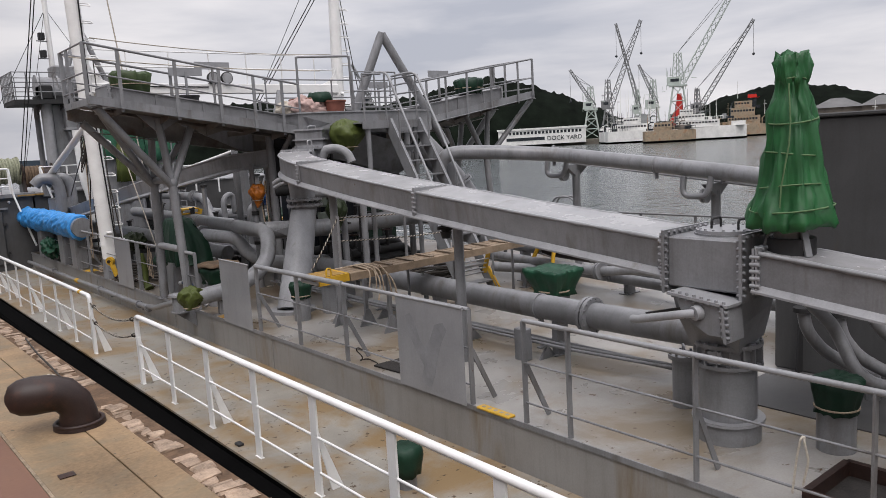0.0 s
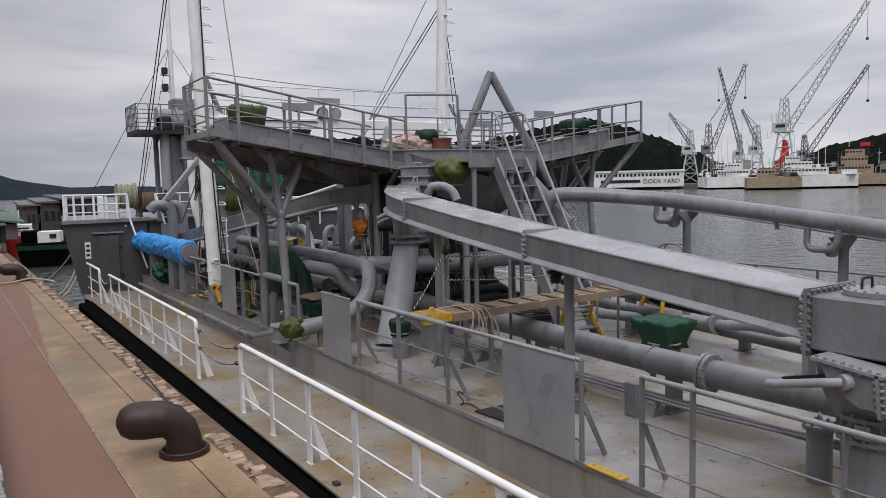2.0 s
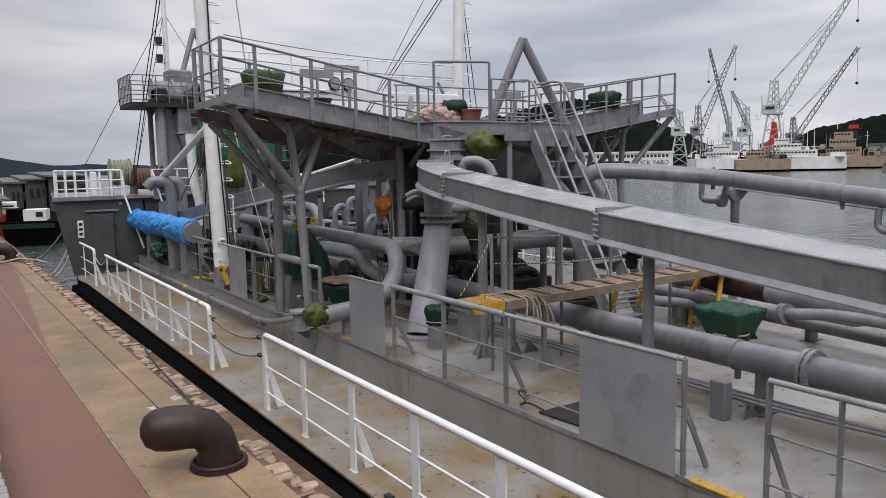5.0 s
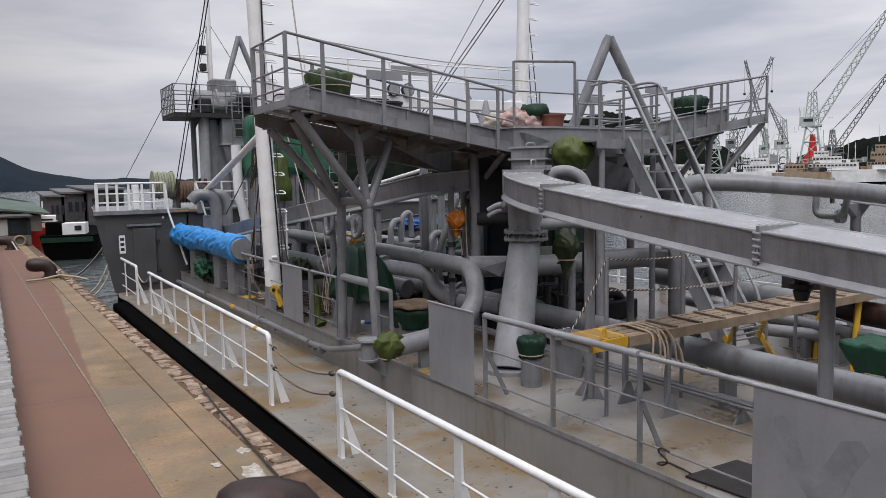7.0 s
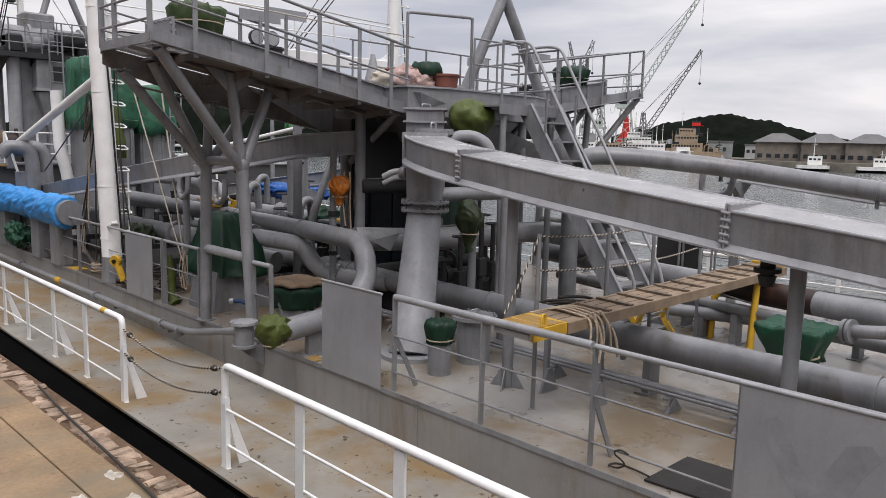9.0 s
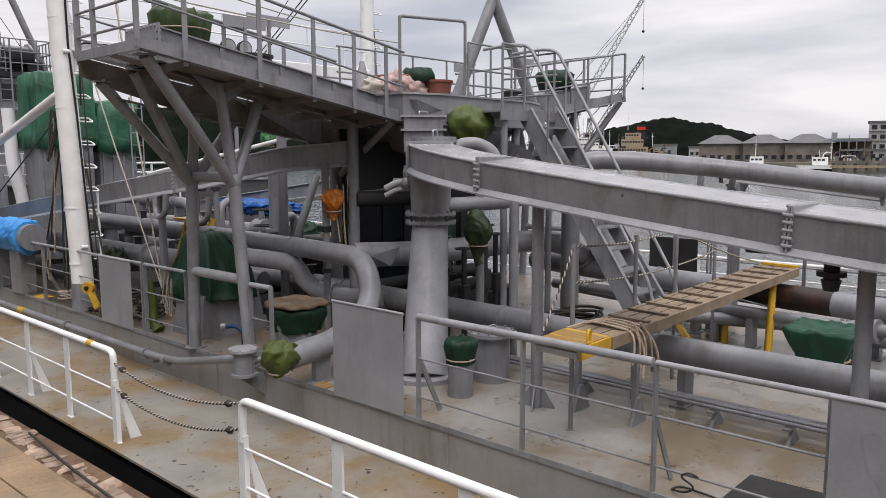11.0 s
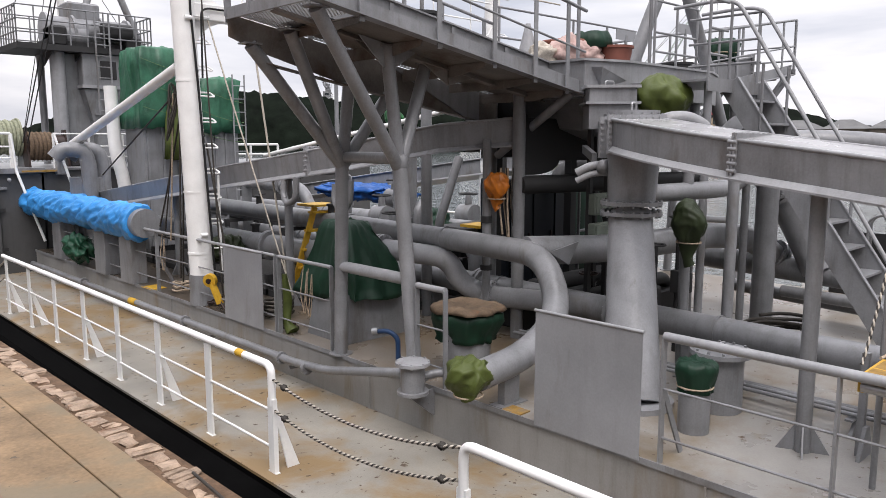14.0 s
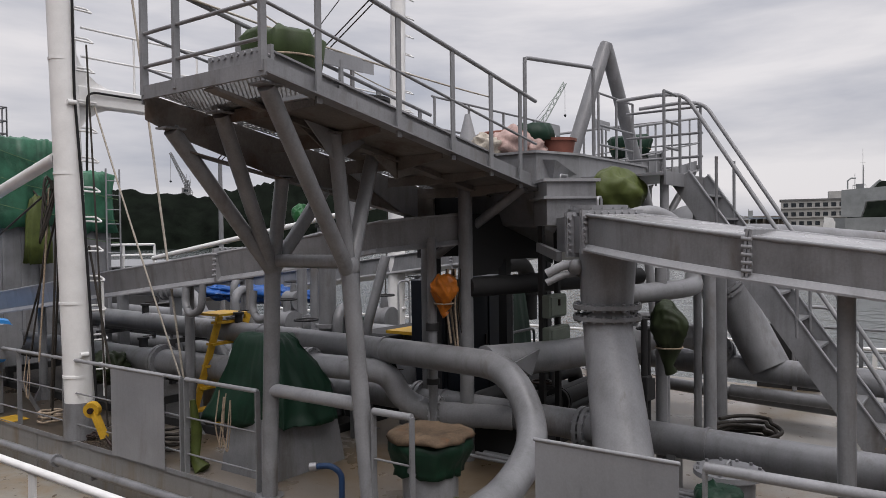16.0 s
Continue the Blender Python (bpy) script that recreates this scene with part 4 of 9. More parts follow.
part("spindle_stand", S().cyl((CX, CY, 1.5), (CX, CY, 1.9), 0.12), grey, gc)
for a in range(3):
    part("stand_leg", S().bar((CX + 0.2 * math.cos(a * 2.1), CY + 0.2 * math.sin(a * 2.1), 1.5), (CX + 0.12 * math.cos(a * 2.1), CY + 0.12 * math.sin(a * 2.1), 1.75), 0.05, 0.02), grey, gc)
part("valve_casing", S().cyl((CX, CY, 1.18), (CX, CY, 1.62), 0.17, n=20), grey_dark, gc)
for x, y, z in ((6.35, 3.2, 0.95), (6.55, 3.45, 0.5)):
    part("hose", S().tube([(CX + 0.2, CY, 1.15), (x, y, z + 0.2), (x - 0.1, y - 0.25, z - 0.2), (x + 0.3, y - 0.5, z - 0.35)], 0.055, 10, 0.2), grey, gc)

# low dark coaming behind the junction box
# dark sheet laid over the deck up to the wall's foot
tagged(part("deck_plate", S().box(6.42, 7.595, -9.0, 4.45, TRUNK, TRUNK + 0.012), bulkhead), "dark grey sheet laid on the deck before the deckhouse wall", "deck plate")
dc = thing("dark_deckhouse", (8.6, 0.0, TRUNK), "plain dark grey deckhouse wall with low stiffeners", "deckhouse")
part("side_plate", S().box(7.60, 10.6, -10.0, 4.5, TRUNK, 2.48, 0.02), bulkhead, dc)
part("rim", S().box(7.57, 10.63, -10.0, 4.53, 2.48, 2.52, 0.01), bulkhead, dc)
for i in range(9):
    part("stiffener", S().slab([(7.60, 4.2 - i * 1.1, TRUNK), (7.48, 4.2 - i * 1.1, TRUNK), (7.56, 4.2 - i * 1.1, 0.82), (7.60, 4.2 - i * 1.1, 0.82)], 0.02, (0, 1, 0)), grey_dark, dc)
for k, y in enumerate((3.72, 3.42)):
    sn = thing("swan_vent", (6.95, y, TRUNK), "grey swan-neck vent pipe before the dark coaming", "vent pipe", "swan vents")
    part("neck", S().tube([(7.2, y - 0.35, 0.15), (6.95, y - 0.25, 0.25), (6.72, y - 0.1, 0.42), (6.62, y, 0.62), (6.60, y + 0.02, 0.80)], 0.055, 14, 0.12), grey, sn)
    part("mouth", S().cyl((6.60, y + 0.02, 0.78), (6.60, y + 0.02, 0.82), 0.085, n=18), grey_dark, sn)
    part("root", S().cyl((7.2, y - 0.35, TRUNK), (7.2, y - 0.35, 0.22), 0.06, n=14), grey, sn)

# ---------------------------------------------------------------- the trough's head and its leaning downpipe
hd = thing("downpipe", (5.7, 11.5, TRUNK), "thick grey tapered downpipe with a bolted flange under the trough head", "downpipe")
FOOT, NECK = V((5.68, 11.54, TRUNK)), V((6.31, 12.03, 1.52))
part("pipe", S().tube([FOOT, NECK], 1, 28, radii=[0.262, 0.212]), grey_lit, hd)
part("foot_ring", S().cyl((FOOT.x, FOOT.y, TRUNK), (FOOT.x, FOOT.y, TRUNK + 0.05), 0.36, n=28), grey_lit, hd)
for k in (0.0, 0.10):
    part("flange", S().flange((6.32, 12.03, 1.53 + k), (0, 0, 1), 0.30, 0.035, 20, 0.017), grey, hd)
part("neck", S().cyl((6.32, 12.03, 1.63), (6.30, 12.01, 2.13), 0.23, 0.25, n=28), grey, hd)

hv = thing("gate_valve_stack", (6.6, 12.4, 2.3), "stepped grey gate valve housing with a hatch above the trough head", "gate valve")
HD = V((0.72, 0.69, 0)).normalized()              # from the trough's head towards the tower
HS = V((HD.y, -HD.x, 0))


def head_box(d0, d1, w, z0, z1, at=(6.30, 12.02)):
    c = V((*at, 0))
    return S().slab([(*(c + HD * d + HS * e).xy, z0) for d, e in ((d0, -w), (d1, -w), (d1, w), (d0, w))], z1 - z0, (0, 0, 1))


part("body", head_box(-0.16, 0.80, 0.22, 2.10, 2.43), grey, hv)
for d, w, z0, z1 in ((-0.15, 0.275, 2.10, 2.475), (-0.10, 0.275, 2.10, 2.475), (0.26, 0.285, 2.06, 2.47), (0.31, 0.285, 2.06, 2.47)):
    fl = head_box(d - 0.014, d + 0.014, w, z0, z1)
    c = V((6.30, 12.02, 0)) + HD * d
    for e in (0.025 - w, w - 0.025):
        bolt_row(fl, c + HS * e + V((0, 0, z0 + 0.03)), c + HS * e + V((0, 0, z1 - 0.03)), 6, 0.017, HD, 0.04)
    bolt_row(fl, c + HS * (0.03 - w) + V((0, 0, z1 - 0.025)), c + HS * (w - 0.03) + V((0, 0, z1 - 0.025)), 8, 0.017, HD, 0.04)
    part("joint_flange", fl, grey_lit, hv)
RX, RY = 6.62, 12.23
rc = part("round_cover", S().cyl((RX, RY, 2.49), (RX, RY, 2.53), 0.26, n=28), grey_lit, hv)
part("cover_rim", S().flange((RX, RY, 2.475), (0, 0, 1), 0.30, 0.03, 18, 0.014), grey, hv)
part("cover_handle", S().tube([(RX - 0.04, RY, 2.53), (RX - 0.04, RY, 2.61), (RX + 0.04, RY, 2.61), (RX + 0.04, RY, 2.53)], 0.014, 6, 0.03), steel, rc)
part("support_bracket", S().bar(V((6.30, 12.02, 2.06)) + HD * 0.45 - HS * 0.30, V((6.30, 12.02, 2.14)) + HD * 1.2 - HS * 0.30, 0.05, 0.09), grey, hv)
HC = (7.02, 12.80)
part("lower_step", head_box(-0.25, 0.25, 0.25, 2.36, 2.62, HC), grey, hv)
part("step_rim", head_box(-0.29, 0.29, 0.29, 2.62, 2.645, HC), grey_lit, hv)
part("hatch_box", head_box(-0.25, 0.25, 0.25, 2.645, 2.79, HC), grey, hv)
hl = part("hatch_lid", head_box(-0.28, 0.28, 0.29, 2.79, 2.82, HC), grey_lit, hv)
part("hatch_handle", S().tube([(HC[0] - 0.08, HC[1], 2.82), (HC[0] - 0.08, HC[1], 2.875), (HC[0] + 0.08, HC[1], 2.875), (HC[0] + 0.08, HC[1], 2.82)], 0.011, 6, 0.03), steel, hl)
part("elbow", S().tube([(6.72, 12.0, 2.30), (6.74, 11.95, 2.44), (6.90, 11.80, 2.46), (7.02, 11.66, 2.36), (7.05, 11.6, 2.2)], 0.075, 14, 0.1), grey_lit, hv)
for k, (z, r) in enumerate(((1.98, 0.040), (1.90, 0.032))):
    part("side_cock", S().tube([(6.34, 12.30 - 0.1 * k, z), (6.18, 12.28, z + 0.02), (6.06, 12.34, z + 0.01), (6.00, 12.46, z - 0.06)], r, 10, 0.06), grey_lit, hv)
part("cock_body", S().ball((6.14, 12.24, 1.98), 0.07, lump=0.3), grey, hv)
part("cock_flange", S().cyl((6.22, 12.24, 1.97), (6.26, 12.20, 1.97), 0.085, n=14), grey, hv)


def bag(name, c, r, squash, material, label, seed=0.0, tail=0.0):
    t = thing(name, c, label, "covered valve", "covered valves")
    shape = S().ball(c, r, squash, 72, 44, 0.18, 1.6, seed)
    for v in shape.bm.verts:                      # drawn in towards the tie
        low = max(0.0, (c[2] - v.co.z) / (r * squash[2]))
        v.co.x, v.co.y = c[0] + (v.co.x - c[0]) * (1 - 0.40 * low), c[1] + (v.co.y - c[1]) * (1 - 0.40 * low)
    cov = part("cover", shape.crumple(r * 0.19, 0.62 / r, seed).crumple(r * 0.06, 1.7 / r, seed + 3), material, t)
    if tail:
        part("tail", S().tube([V(c) - V((0, 0, r * squash[2] * 0.8)), V(c) - V((0.02, 0, r * squash[2] + tail * 0.6)), V(c) - V((0, 0.02, r * squash[2] + tail))], 1, 14, radii=[r * 0.55, r * 0.22, r * 0.3]), material, t)
    part("tie", S().tube([V(c) + V((r * 0.62 * math.cos(a / 8 * math.pi), r * 0.62 * math.sin(a / 8 * math.pi), -r * squash[2] * 0.72)) for a in range(17)], 0.008, 6), rope_tan, cov)
    return t


bag("covered_actuator", (7.52, 12.42, 2.67), 0.30, (0.98, 0.95, 0.98), olive, "valve actuator wrapped in an olive tarpaulin", 1.0)
bag("covered_cock", (6.68, 11.60, 1.42), 0.19, (0.9, 0.9, 1.25), olive_dark, "hanging valve wrapped in dark olive cloth", 2.0, 0.16)
bag("covered_pipe_end", (4.30, 12.27, 0.24), 0.20, (1.0, 1.0, 0.98), olive, "pipe end wrapped in an olive tarpaulin", 3.0)
bag("covered_lamp", (6.35, 13.84, 1.70), 0.16, (1.05, 0.85, 1.12), orange, "fitting wrapped in an orange plastic bag", 4.0, 0.07)
bag("covered_cock", (8.2, 17.9, 2.62), 0.17, (0.95, 0.95, 1.0), green, "valve wrapped in bright green tarpaulin", 5.0)

# ---------------------------------------------------------------- pipes on the trunk deck


def pipe(name, pts, r, label, bend=0.3, flanges=(), rings=(), material=None, n=20, stands=()):
    """A pipe through points, with bolted flanges at (point, direction), strap rings at (point, direction) and low saddles."""
    t = thing(name, pts[0], label, "pipe", "deck pipes")
    part("pipe", S().tube(pts, r, n, bend, steps=8), material or grey, t)
    for p, d in flanges:
        dd = V(d).normalized()
        for e in (-0.03, 0.03):
            part("flange", S().flange(V(p) + dd * e, d, r + 0.06, 0.04, 14 if r > 0.12 else 0, 0.014), material or grey, t)
    for p, d in rings:
        dd = V(d).normalized()
        part("strap", S().cyl(V(p) - dd * 0.014, V(p) + dd * 0.014, r + 0.013, n=20), grey, t)
        part("strap_lug", S().box(p[0] - 0.03, p[0] + 0.03, p[1] - 0.02, p[1] + 0.02, p[2] - r - 0.10, p[2] - r + 0.01), grey, t)
    for x, y, z in stands:
        part("saddle", S().box(x - 0.10, x + 0.10, y - 0.04, y + 0.04, TRUNK, z - r * 0.6), grey, t)
        part("saddle_foot", S().box(x - 0.17, x + 0.17, y - 0.08, y + 0.08, TRUNK, TRUNK + 0.012), grey, t)
    return t


Y = (0, 1, 0)
P1Z = 0.385
pipe("main_pipe", [(6.56, 4.25, 0.445), (6.54, 6.1, 0.42), (6.62, 7.6, 0.40), (6.75, 10.0, P1Z), (6.9, 14.2, 0.38), (7.0, 19.0, 0.4)], 0.15, "large grey painted main pipe along the deck", 0.8,
     flanges=[((6.54, 6.10, 0.42), (0.0, 1, 0)), ((6.84, 12.5, 0.36), Y), ((6.92, 14.6, 0.385), Y)], rings=[((6.73, 9.35, P1Z), Y), ((6.58, 6.9, 0.41), Y), ((6.80, 11.3, P1Z), Y), ((6.9, 14.25, 0.38), Y)], n=28,
     stands=[(6.58, 6.6, P1Z), (6.56, 4.6, 0.44), (6.70, 9.0, P1Z), (6.8, 11.6, P1Z), (6.95, 15.5, 0.38), (6.98, 18, 0.4)])
# the swan-neck pipe that drops to the wrapped end
pipe("swan_neck_pipe", [(6.6, 22.0, 1.05), (6.35, 17.5, 1.06), (6.15, 14.3, 1.06), (6.02, 12.85, 1.05), (5.72, 12.40, 0.55), (5.1, 12.30, 0.28), (4.42, 12.28, 0.23)], 0.132, "grey swan-neck pipe curving down to the deck edge", 0.55,
     rings=[((6.17, 14.5, 1.06), Y), ((6.3, 16.6, 1.06), Y)], n=24, stands=[(4.85, 12.3, 0.22)])
pipe("cross_pipe", [(6.12, 13.2, 1.05), (7.2, 12.9, 1.0), (9.1, 12.5, 1.04), (9.65, 12.28, 0.96), (10.12, 12.05, 0.60)], 0.16, "grey cross pipe branching from the swan neck", 0.35, n=22, flanges=[((9.98, 12.12, 0.71), (0.47, -0.23, -0.36))])
part("branch_gusset", S().slab([(6.16, 12.9, 1.06), (6.67, 12.9, 1.13), (6.5, 12.9, 0.89)], 0.02), grey, bpy.data.objects["cross_pipe"])
pipe("valve_branch", [(5.55, 16.2, 0.92), (5.80, 14.9, 0.90), (6.12, 14.42, 0.84), (6.28, 14.36, 0.52), (6.45, 14.1, 0.38), (6.80, 13.3, 0.36)], 0.125, "grey branch pipe with an elbow joining the main pipe", 0.24, material=grey_lit, flanges=[((5.74, 15.2, 0.905), (0.2, -1, 0)), ((6.47, 14.05, 0.38), (0.4, -0.9, 0))], n=18)
bp_ = thing("bag_post", (6.34, 13.95, TRUNK), "grey post carrying a bagged fitting", "support post")
part("post", S().cyl((6.34, 13.99, TRUNK), (6.34, 13.99, 2.25), 0.05, n=14), grey, bp_)
part("clamp", S().cyl((6.34, 13.99, 1.28), (6.34, 13.99, 1.36), 0.07, n=14), grey_dark, bp_)
part("clamp", S().cyl((6.34, 13.99, 0.72), (6.34, 13.99, 0.78), 0.07, n=14), grey_dark, bp_)
for n, (x, z, r) in enumerate(((7.55, 0.78, 0.13), (8.3, 0.30, 0.15), (7.9, 1.35, 0.11), (8.9, 0.75, 0.16), (9.6, 0.30, 0.17))):
    near = 20.3 if n == 2 else 15.3 + 0.3 * n
    pipe("line_pipe", [(x, near - (0.9 if n == 2 else 0.0), 0.2 if n == 2 else TRUNK), (x, near, z), (x + 0.1, max(19.0, near + 1), z), (x, 24.8, z)], r, "grey pipe run between the deck troughs", 0.3, flanges=[((x + 0.08, max(17.4 + 0.5 * n, near + 0.9), z), Y)], rings=[((x + 0.05, 21.0, z), Y)], stands=[(x + 0.08, max(18.5, near + 0.6), z), (x + 0.03, 22.5, z)], n=16)
pipe("line_pipe", [(6.0, 25.0, 0.62), (5.95, 19.0, 0.62), (6.1, 16.8, 0.62), (6.2, 16.2, 0.45), (6.4, 15.6, 0.4)], 0.17, "grey pipe with a bolted flange beside the white mast", 0.4, flanges=[((6.0, 18.3, 0.62), Y)], rings=[((5.97, 19.6, 0.62), Y)], stands=[(5.97, 20.5, 0.62), (6.05, 17.4, 0.62)])
# right of the tower
pipe("floor_pipe", [(10.45, 13.0, 0.16), (10.2, 11.6, 0.14), (9.85, 9.0, 0.12), (9.3, 5.0, 0.12)], 0.085, "low grey pipe on the deck behind the stairs", 0.4, n=14, stands=[(10.0, 10.1, 0.13)])
pipe("cargo_pipe", [(10.15, 13.2, 0.58), (9.88, 11.4, 0.56), (9.46, 8.4, 0.54), (9.0, 5.2, 0.50), (8.9, 4.6, 0.5)], 0.155, "grey pipe with a bare blackened stretch beyond the gangplank", 0.8, n=20, rings=[((9.80, 10.8, 0.555), (0.14, 1, 0))], stands=[(9.72, 10.2, 0.56), (9.2, 6.6, 0.52)])
part("bare_stretch", S().cyl((9.62, 9.55, 0.548), (9.46, 8.4, 0.54), 0.1575, n=20), iron, bpy.data.objects["cargo_pipe"], "blackened stretch with the paint burnt off")
pipe("branch_line", [(9.75, 11.9, 0.30), (9.45, 10.0, 0.32), (9.02, 8.15, 0.36), (8.90, 7.75, 0.40), (9.06, 7.35, 0.44), (9.12, 6.4, 0.44), (8.95, 4.7, 0.42)], 0.075, "thin grey pipe with a flanged elbow on the deck", 0.25, n=14, flanges=[((8.93, 7.86, 0.385), (0.2, 1, -0.1))], stands=[(9.3, 9.3, 0.32), (9.1, 6.2, 0.44)])
pipe("thin_line", [(9.1, 10.4, 0.2), (9.5, 9.1, 0.2), (9.93, 7.62, 0.2)], 0.085, "thin grey pipe ending in a coned cap on the deck", 0.25, n=14, flanges=[((9.72, 8.34, 0.2), (0.28, -1, 0))], stands=[(9.3, 9.75, 0.2), (9.82, 8.0, 0.2)])
part("coned_cap", S().cyl((9.93, 7.62, 0.2), (10.02, 7.32, 0.2), 0.10, 0.03, 14), grey, bpy.data.objects["thin_line"])
pipe("sloping_brace_pipe", [(5.75, 4.2, 0.55), (6.9, 5.1, 0.42), (7.6, 5.6, 0.2)], 0.03, "thin grey sloping brace pipe", 0.1, n=10)
for k in range(2):
    pipe("conduit", [(6.30 + 0.10 * k, 13.5, 0.06), (6.26 + 0.10 * k, 9.0, 0.06), (6.28 + 0.1 * k, 6.2, 0.06), (6.42 + 0.1 * k, 5.0 - 0.1 * k, 0.06), (6.6, 4.6, 0.06), (6.6, 4.2, TRUNK)], 0.019, "thin grey conduit along the foot of the main pipe", 0.2, n=8)
pipe("deck_conduit", [(6.55, 13.5, 0.02), (6.52, 9.0, 0.02), (6.55, 4.2, 0.02)], 0.032, "grey conduit under the main pipe", 0.2, n=10)
for y in (12.6, 11.0, 9.9, 8.55, 7.9, 6.6):
    t = thing("conduit_stand", (6.35, y, TRUNK), "small grey conduit stand with a triangular foot", "bracket", "conduit stands")
    part("foot", S().slab([(6.19, y, TRUNK), (6.47, y, TRUNK), (6.33, y, TRUNK + 0.15)], 0.03), grey, t)
    part("plate", S().box(6.20, 6.46, y - 0.03, y + 0.03, TRUNK + 0.135, TRUNK + 0.152), grey, t)
for x, y, h in ((5.90, 9.72, 0.80), (5.90, 9.12, 0.80)):
    t = thing("gangplank_post", (x, y, TRUNK), "slim grey post with a flared foot under the gangplank", "support post", "gangplank posts")
    part("post", S().bar((x, y, TRUNK), (x, y, TRUNK + h), 0.05, 0.05, (0, 1, 0)), grey, t)
    part("foot", S().slab([(x - 0.14, y - 0.02, TRUNK), (x + 0.14, y - 0.02, TRUNK), (x + 0.03, y - 0.02, TRUNK + 0.24), (x - 0.03, y - 0.02, TRUNK + 0.24)], 0.03), grey, t)
t = thing("stub_locker", (5.35, 5.25, TRUNK), "small grey box fitting on the deck", "deck fitting", "deck fittings")
part("body", S().box(6.04, 6.16, 6.66, 6.84, TRUNK, 0.26, 0.01), grey, t)
t = thing("deck_cabinet", (6.0, 4.56, TRUNK), "grey cylindrical deck fitting with a bolted cap", "deck fitting", "deck fittings")
part("body", S().cyl((6.0, 4.56, TRUNK), (6.0, 4.56, 0.36), 0.105, n=18), grey, t)
part("cap", S().cyl((6.0, 4.56, 0.34), (6.0, 4.56, 0.38), 0.14, n=24), grey, t)
for k in range(8):
    a = k * math.pi / 4
    part("bolt", S().cyl((6.0 + 0.12 * math.cos(a), 4.56 + 0.12 * math.sin(a), 0.38), (6.0 + 0.12 * math.cos(a), 4.56 + 0.12 * math.sin(a), 0.405), 0.014, n=6), grey, t)
part("handle", S().tube([(5.95, 4.52, 0.38), (5.95, 4.52, 0.46), (6.05, 4.60, 0.46), (6.05, 4.60, 0.38)], 0.012, 6, 0.03), grey, t)
dv = thing("drain_valve", (5.63, 7.48, 1.5), "small dark drain valve hanging under the trough", "valve")
part("neck", S().cyl((5.63, 7.48, 1.61), (5.63, 7.48, 1.40), 0.055, n=14), grey_dark, dv)
part("flange", S().cyl((5.63, 7.48, 1.47), (5.63, 7.48, 1.435), 0.10, n=16), grey_dark, dv)
part("nozzle", S().cyl((5.63, 7.48, 1.41), (5.63, 7.48, 1.33), 0.07, 0.05, 14), grey_dark, dv)
tagged(part("drain_cover", S().box(5.52, 5.74, 7.86, 8.06, 1.57, 1.645, 0.01), grey_dark), "small dark cover plate under the trough", "cover plate")

# ---------------------------------------------------------------- gangplank
wood_dark = surface("dark_weathered_plank", (0.17, 0.13, 0.095), 0.8, vary=0.35, scale=5.0, fine=90, bump=0.4)
gp = thing("gangplank", (5, 9.2, 0.8), "wooden gangplank with yellow painted steel ends", "gangplank")
A0, A1, C0, C1 = V((4.74, 9.395, 0.82)), V((4.75, 9.01, 0.81)), V((9.91, 9.41, 0.87)), V((9.83, 8.95, 0.87))
for n in range(14):
    a = (n + 0.06) / 14
    if a < 0.09:
        continue
    b = a + 0.010
    part("cleat", S().slab([A0.lerp(C0, a), A1.lerp(C1, a), A1.lerp(C1, b), A0.lerp(C0, b)], 0.022), wood_dark, gp)
for k in range(3):
    p, q = A0.lerp(A1, 0.04 + k * 0.32), A0.lerp(A1, 0.32 + k * 0.32)
    p2, q2 = C0.lerp(C1, 0.04 + k * 0.32), C0.lerp(C1, 0.32 + k * 0.32)
    low = V((0, 0, -0.032))
    part("plank", S().slab([p + low, q + low, q2 + low, p2 + low], 0.03), wood, gp, "weathered plank")
for p, q in ((A0, C0), (A1, C1)):
    part("side_rail", S().bar(p.lerp(q, 0.092) - V((0, 0, 0.045)), q - V((0, 0, 0.045)), 0.045, 0.10), wood, gp, "weathered side beam")
    part("end_cheek", S().bar(p - V((0, 0, 0.04)), p.lerp(q, 0.088) - V((0, 0, 0.035)), 0.045, 0.10), yellow, gp, "yellow painted end")
for k in (0.0, 0.04, 0.082):
    part("end_bar", S().bar(A0.lerp(C0, k) + V((0, 0, 0.005)), A1.lerp(C1, k) + V((0, 0, 0.005)), 0.05, 0.03), yellow, gp, "yellow painted cross bar")
part("end_board", S().slab([A0.lerp(C0, 0.012), A1.lerp(C1, 0.012), A1.lerp(C1, 0.080), A0.lerp(C0, 0.080)], 0.020), yellow_worn, gp, "worn ochre end board")
part("end_roller", S().cyl(A0 - V((0, 0, 0.05)), A1 - V((0, 0, 0.05)), 0.035), steel, gp)
part("end_ring", S().tube([A1 + V((0.12, 0, 0.02)), A1 + V((0.12, 0, 0.12)), A1 + V((0.2, 0.02, 0.12)), A1 + V((0.2, 0.02, 0.02))], 0.012, 6, 0.04), yellow, gp)
part("end_strip", S().bar(C0 + V((0, 0, 0.02)), C1 + V((0, 0, 0.02)), 0.06, 0.03), yellow, gp)
leg = thing("yellow_trestle", (9.35, 9.35, TRUNK), "yellow steel trestle under the gangplank", "trestle", "yellow trestles")
for x, y, ny in ((9.34, 9.66, -0.16), (9.12, 9.03, 0.02)):
    part("leg", S().tube([(x + 0.14, y + ny, 0.80), (x + 0.04, y, 0.40), (x, y, TRUNK)], 1, 4, radii=[0.042, 0.046, 0.05]), yellow, leg)
for z in (0.36, 0.46):
    part("rung", S().cyl((9.50, 9.64, z), (9.17, 9.05, z), 0.012, n=6), steel, leg)
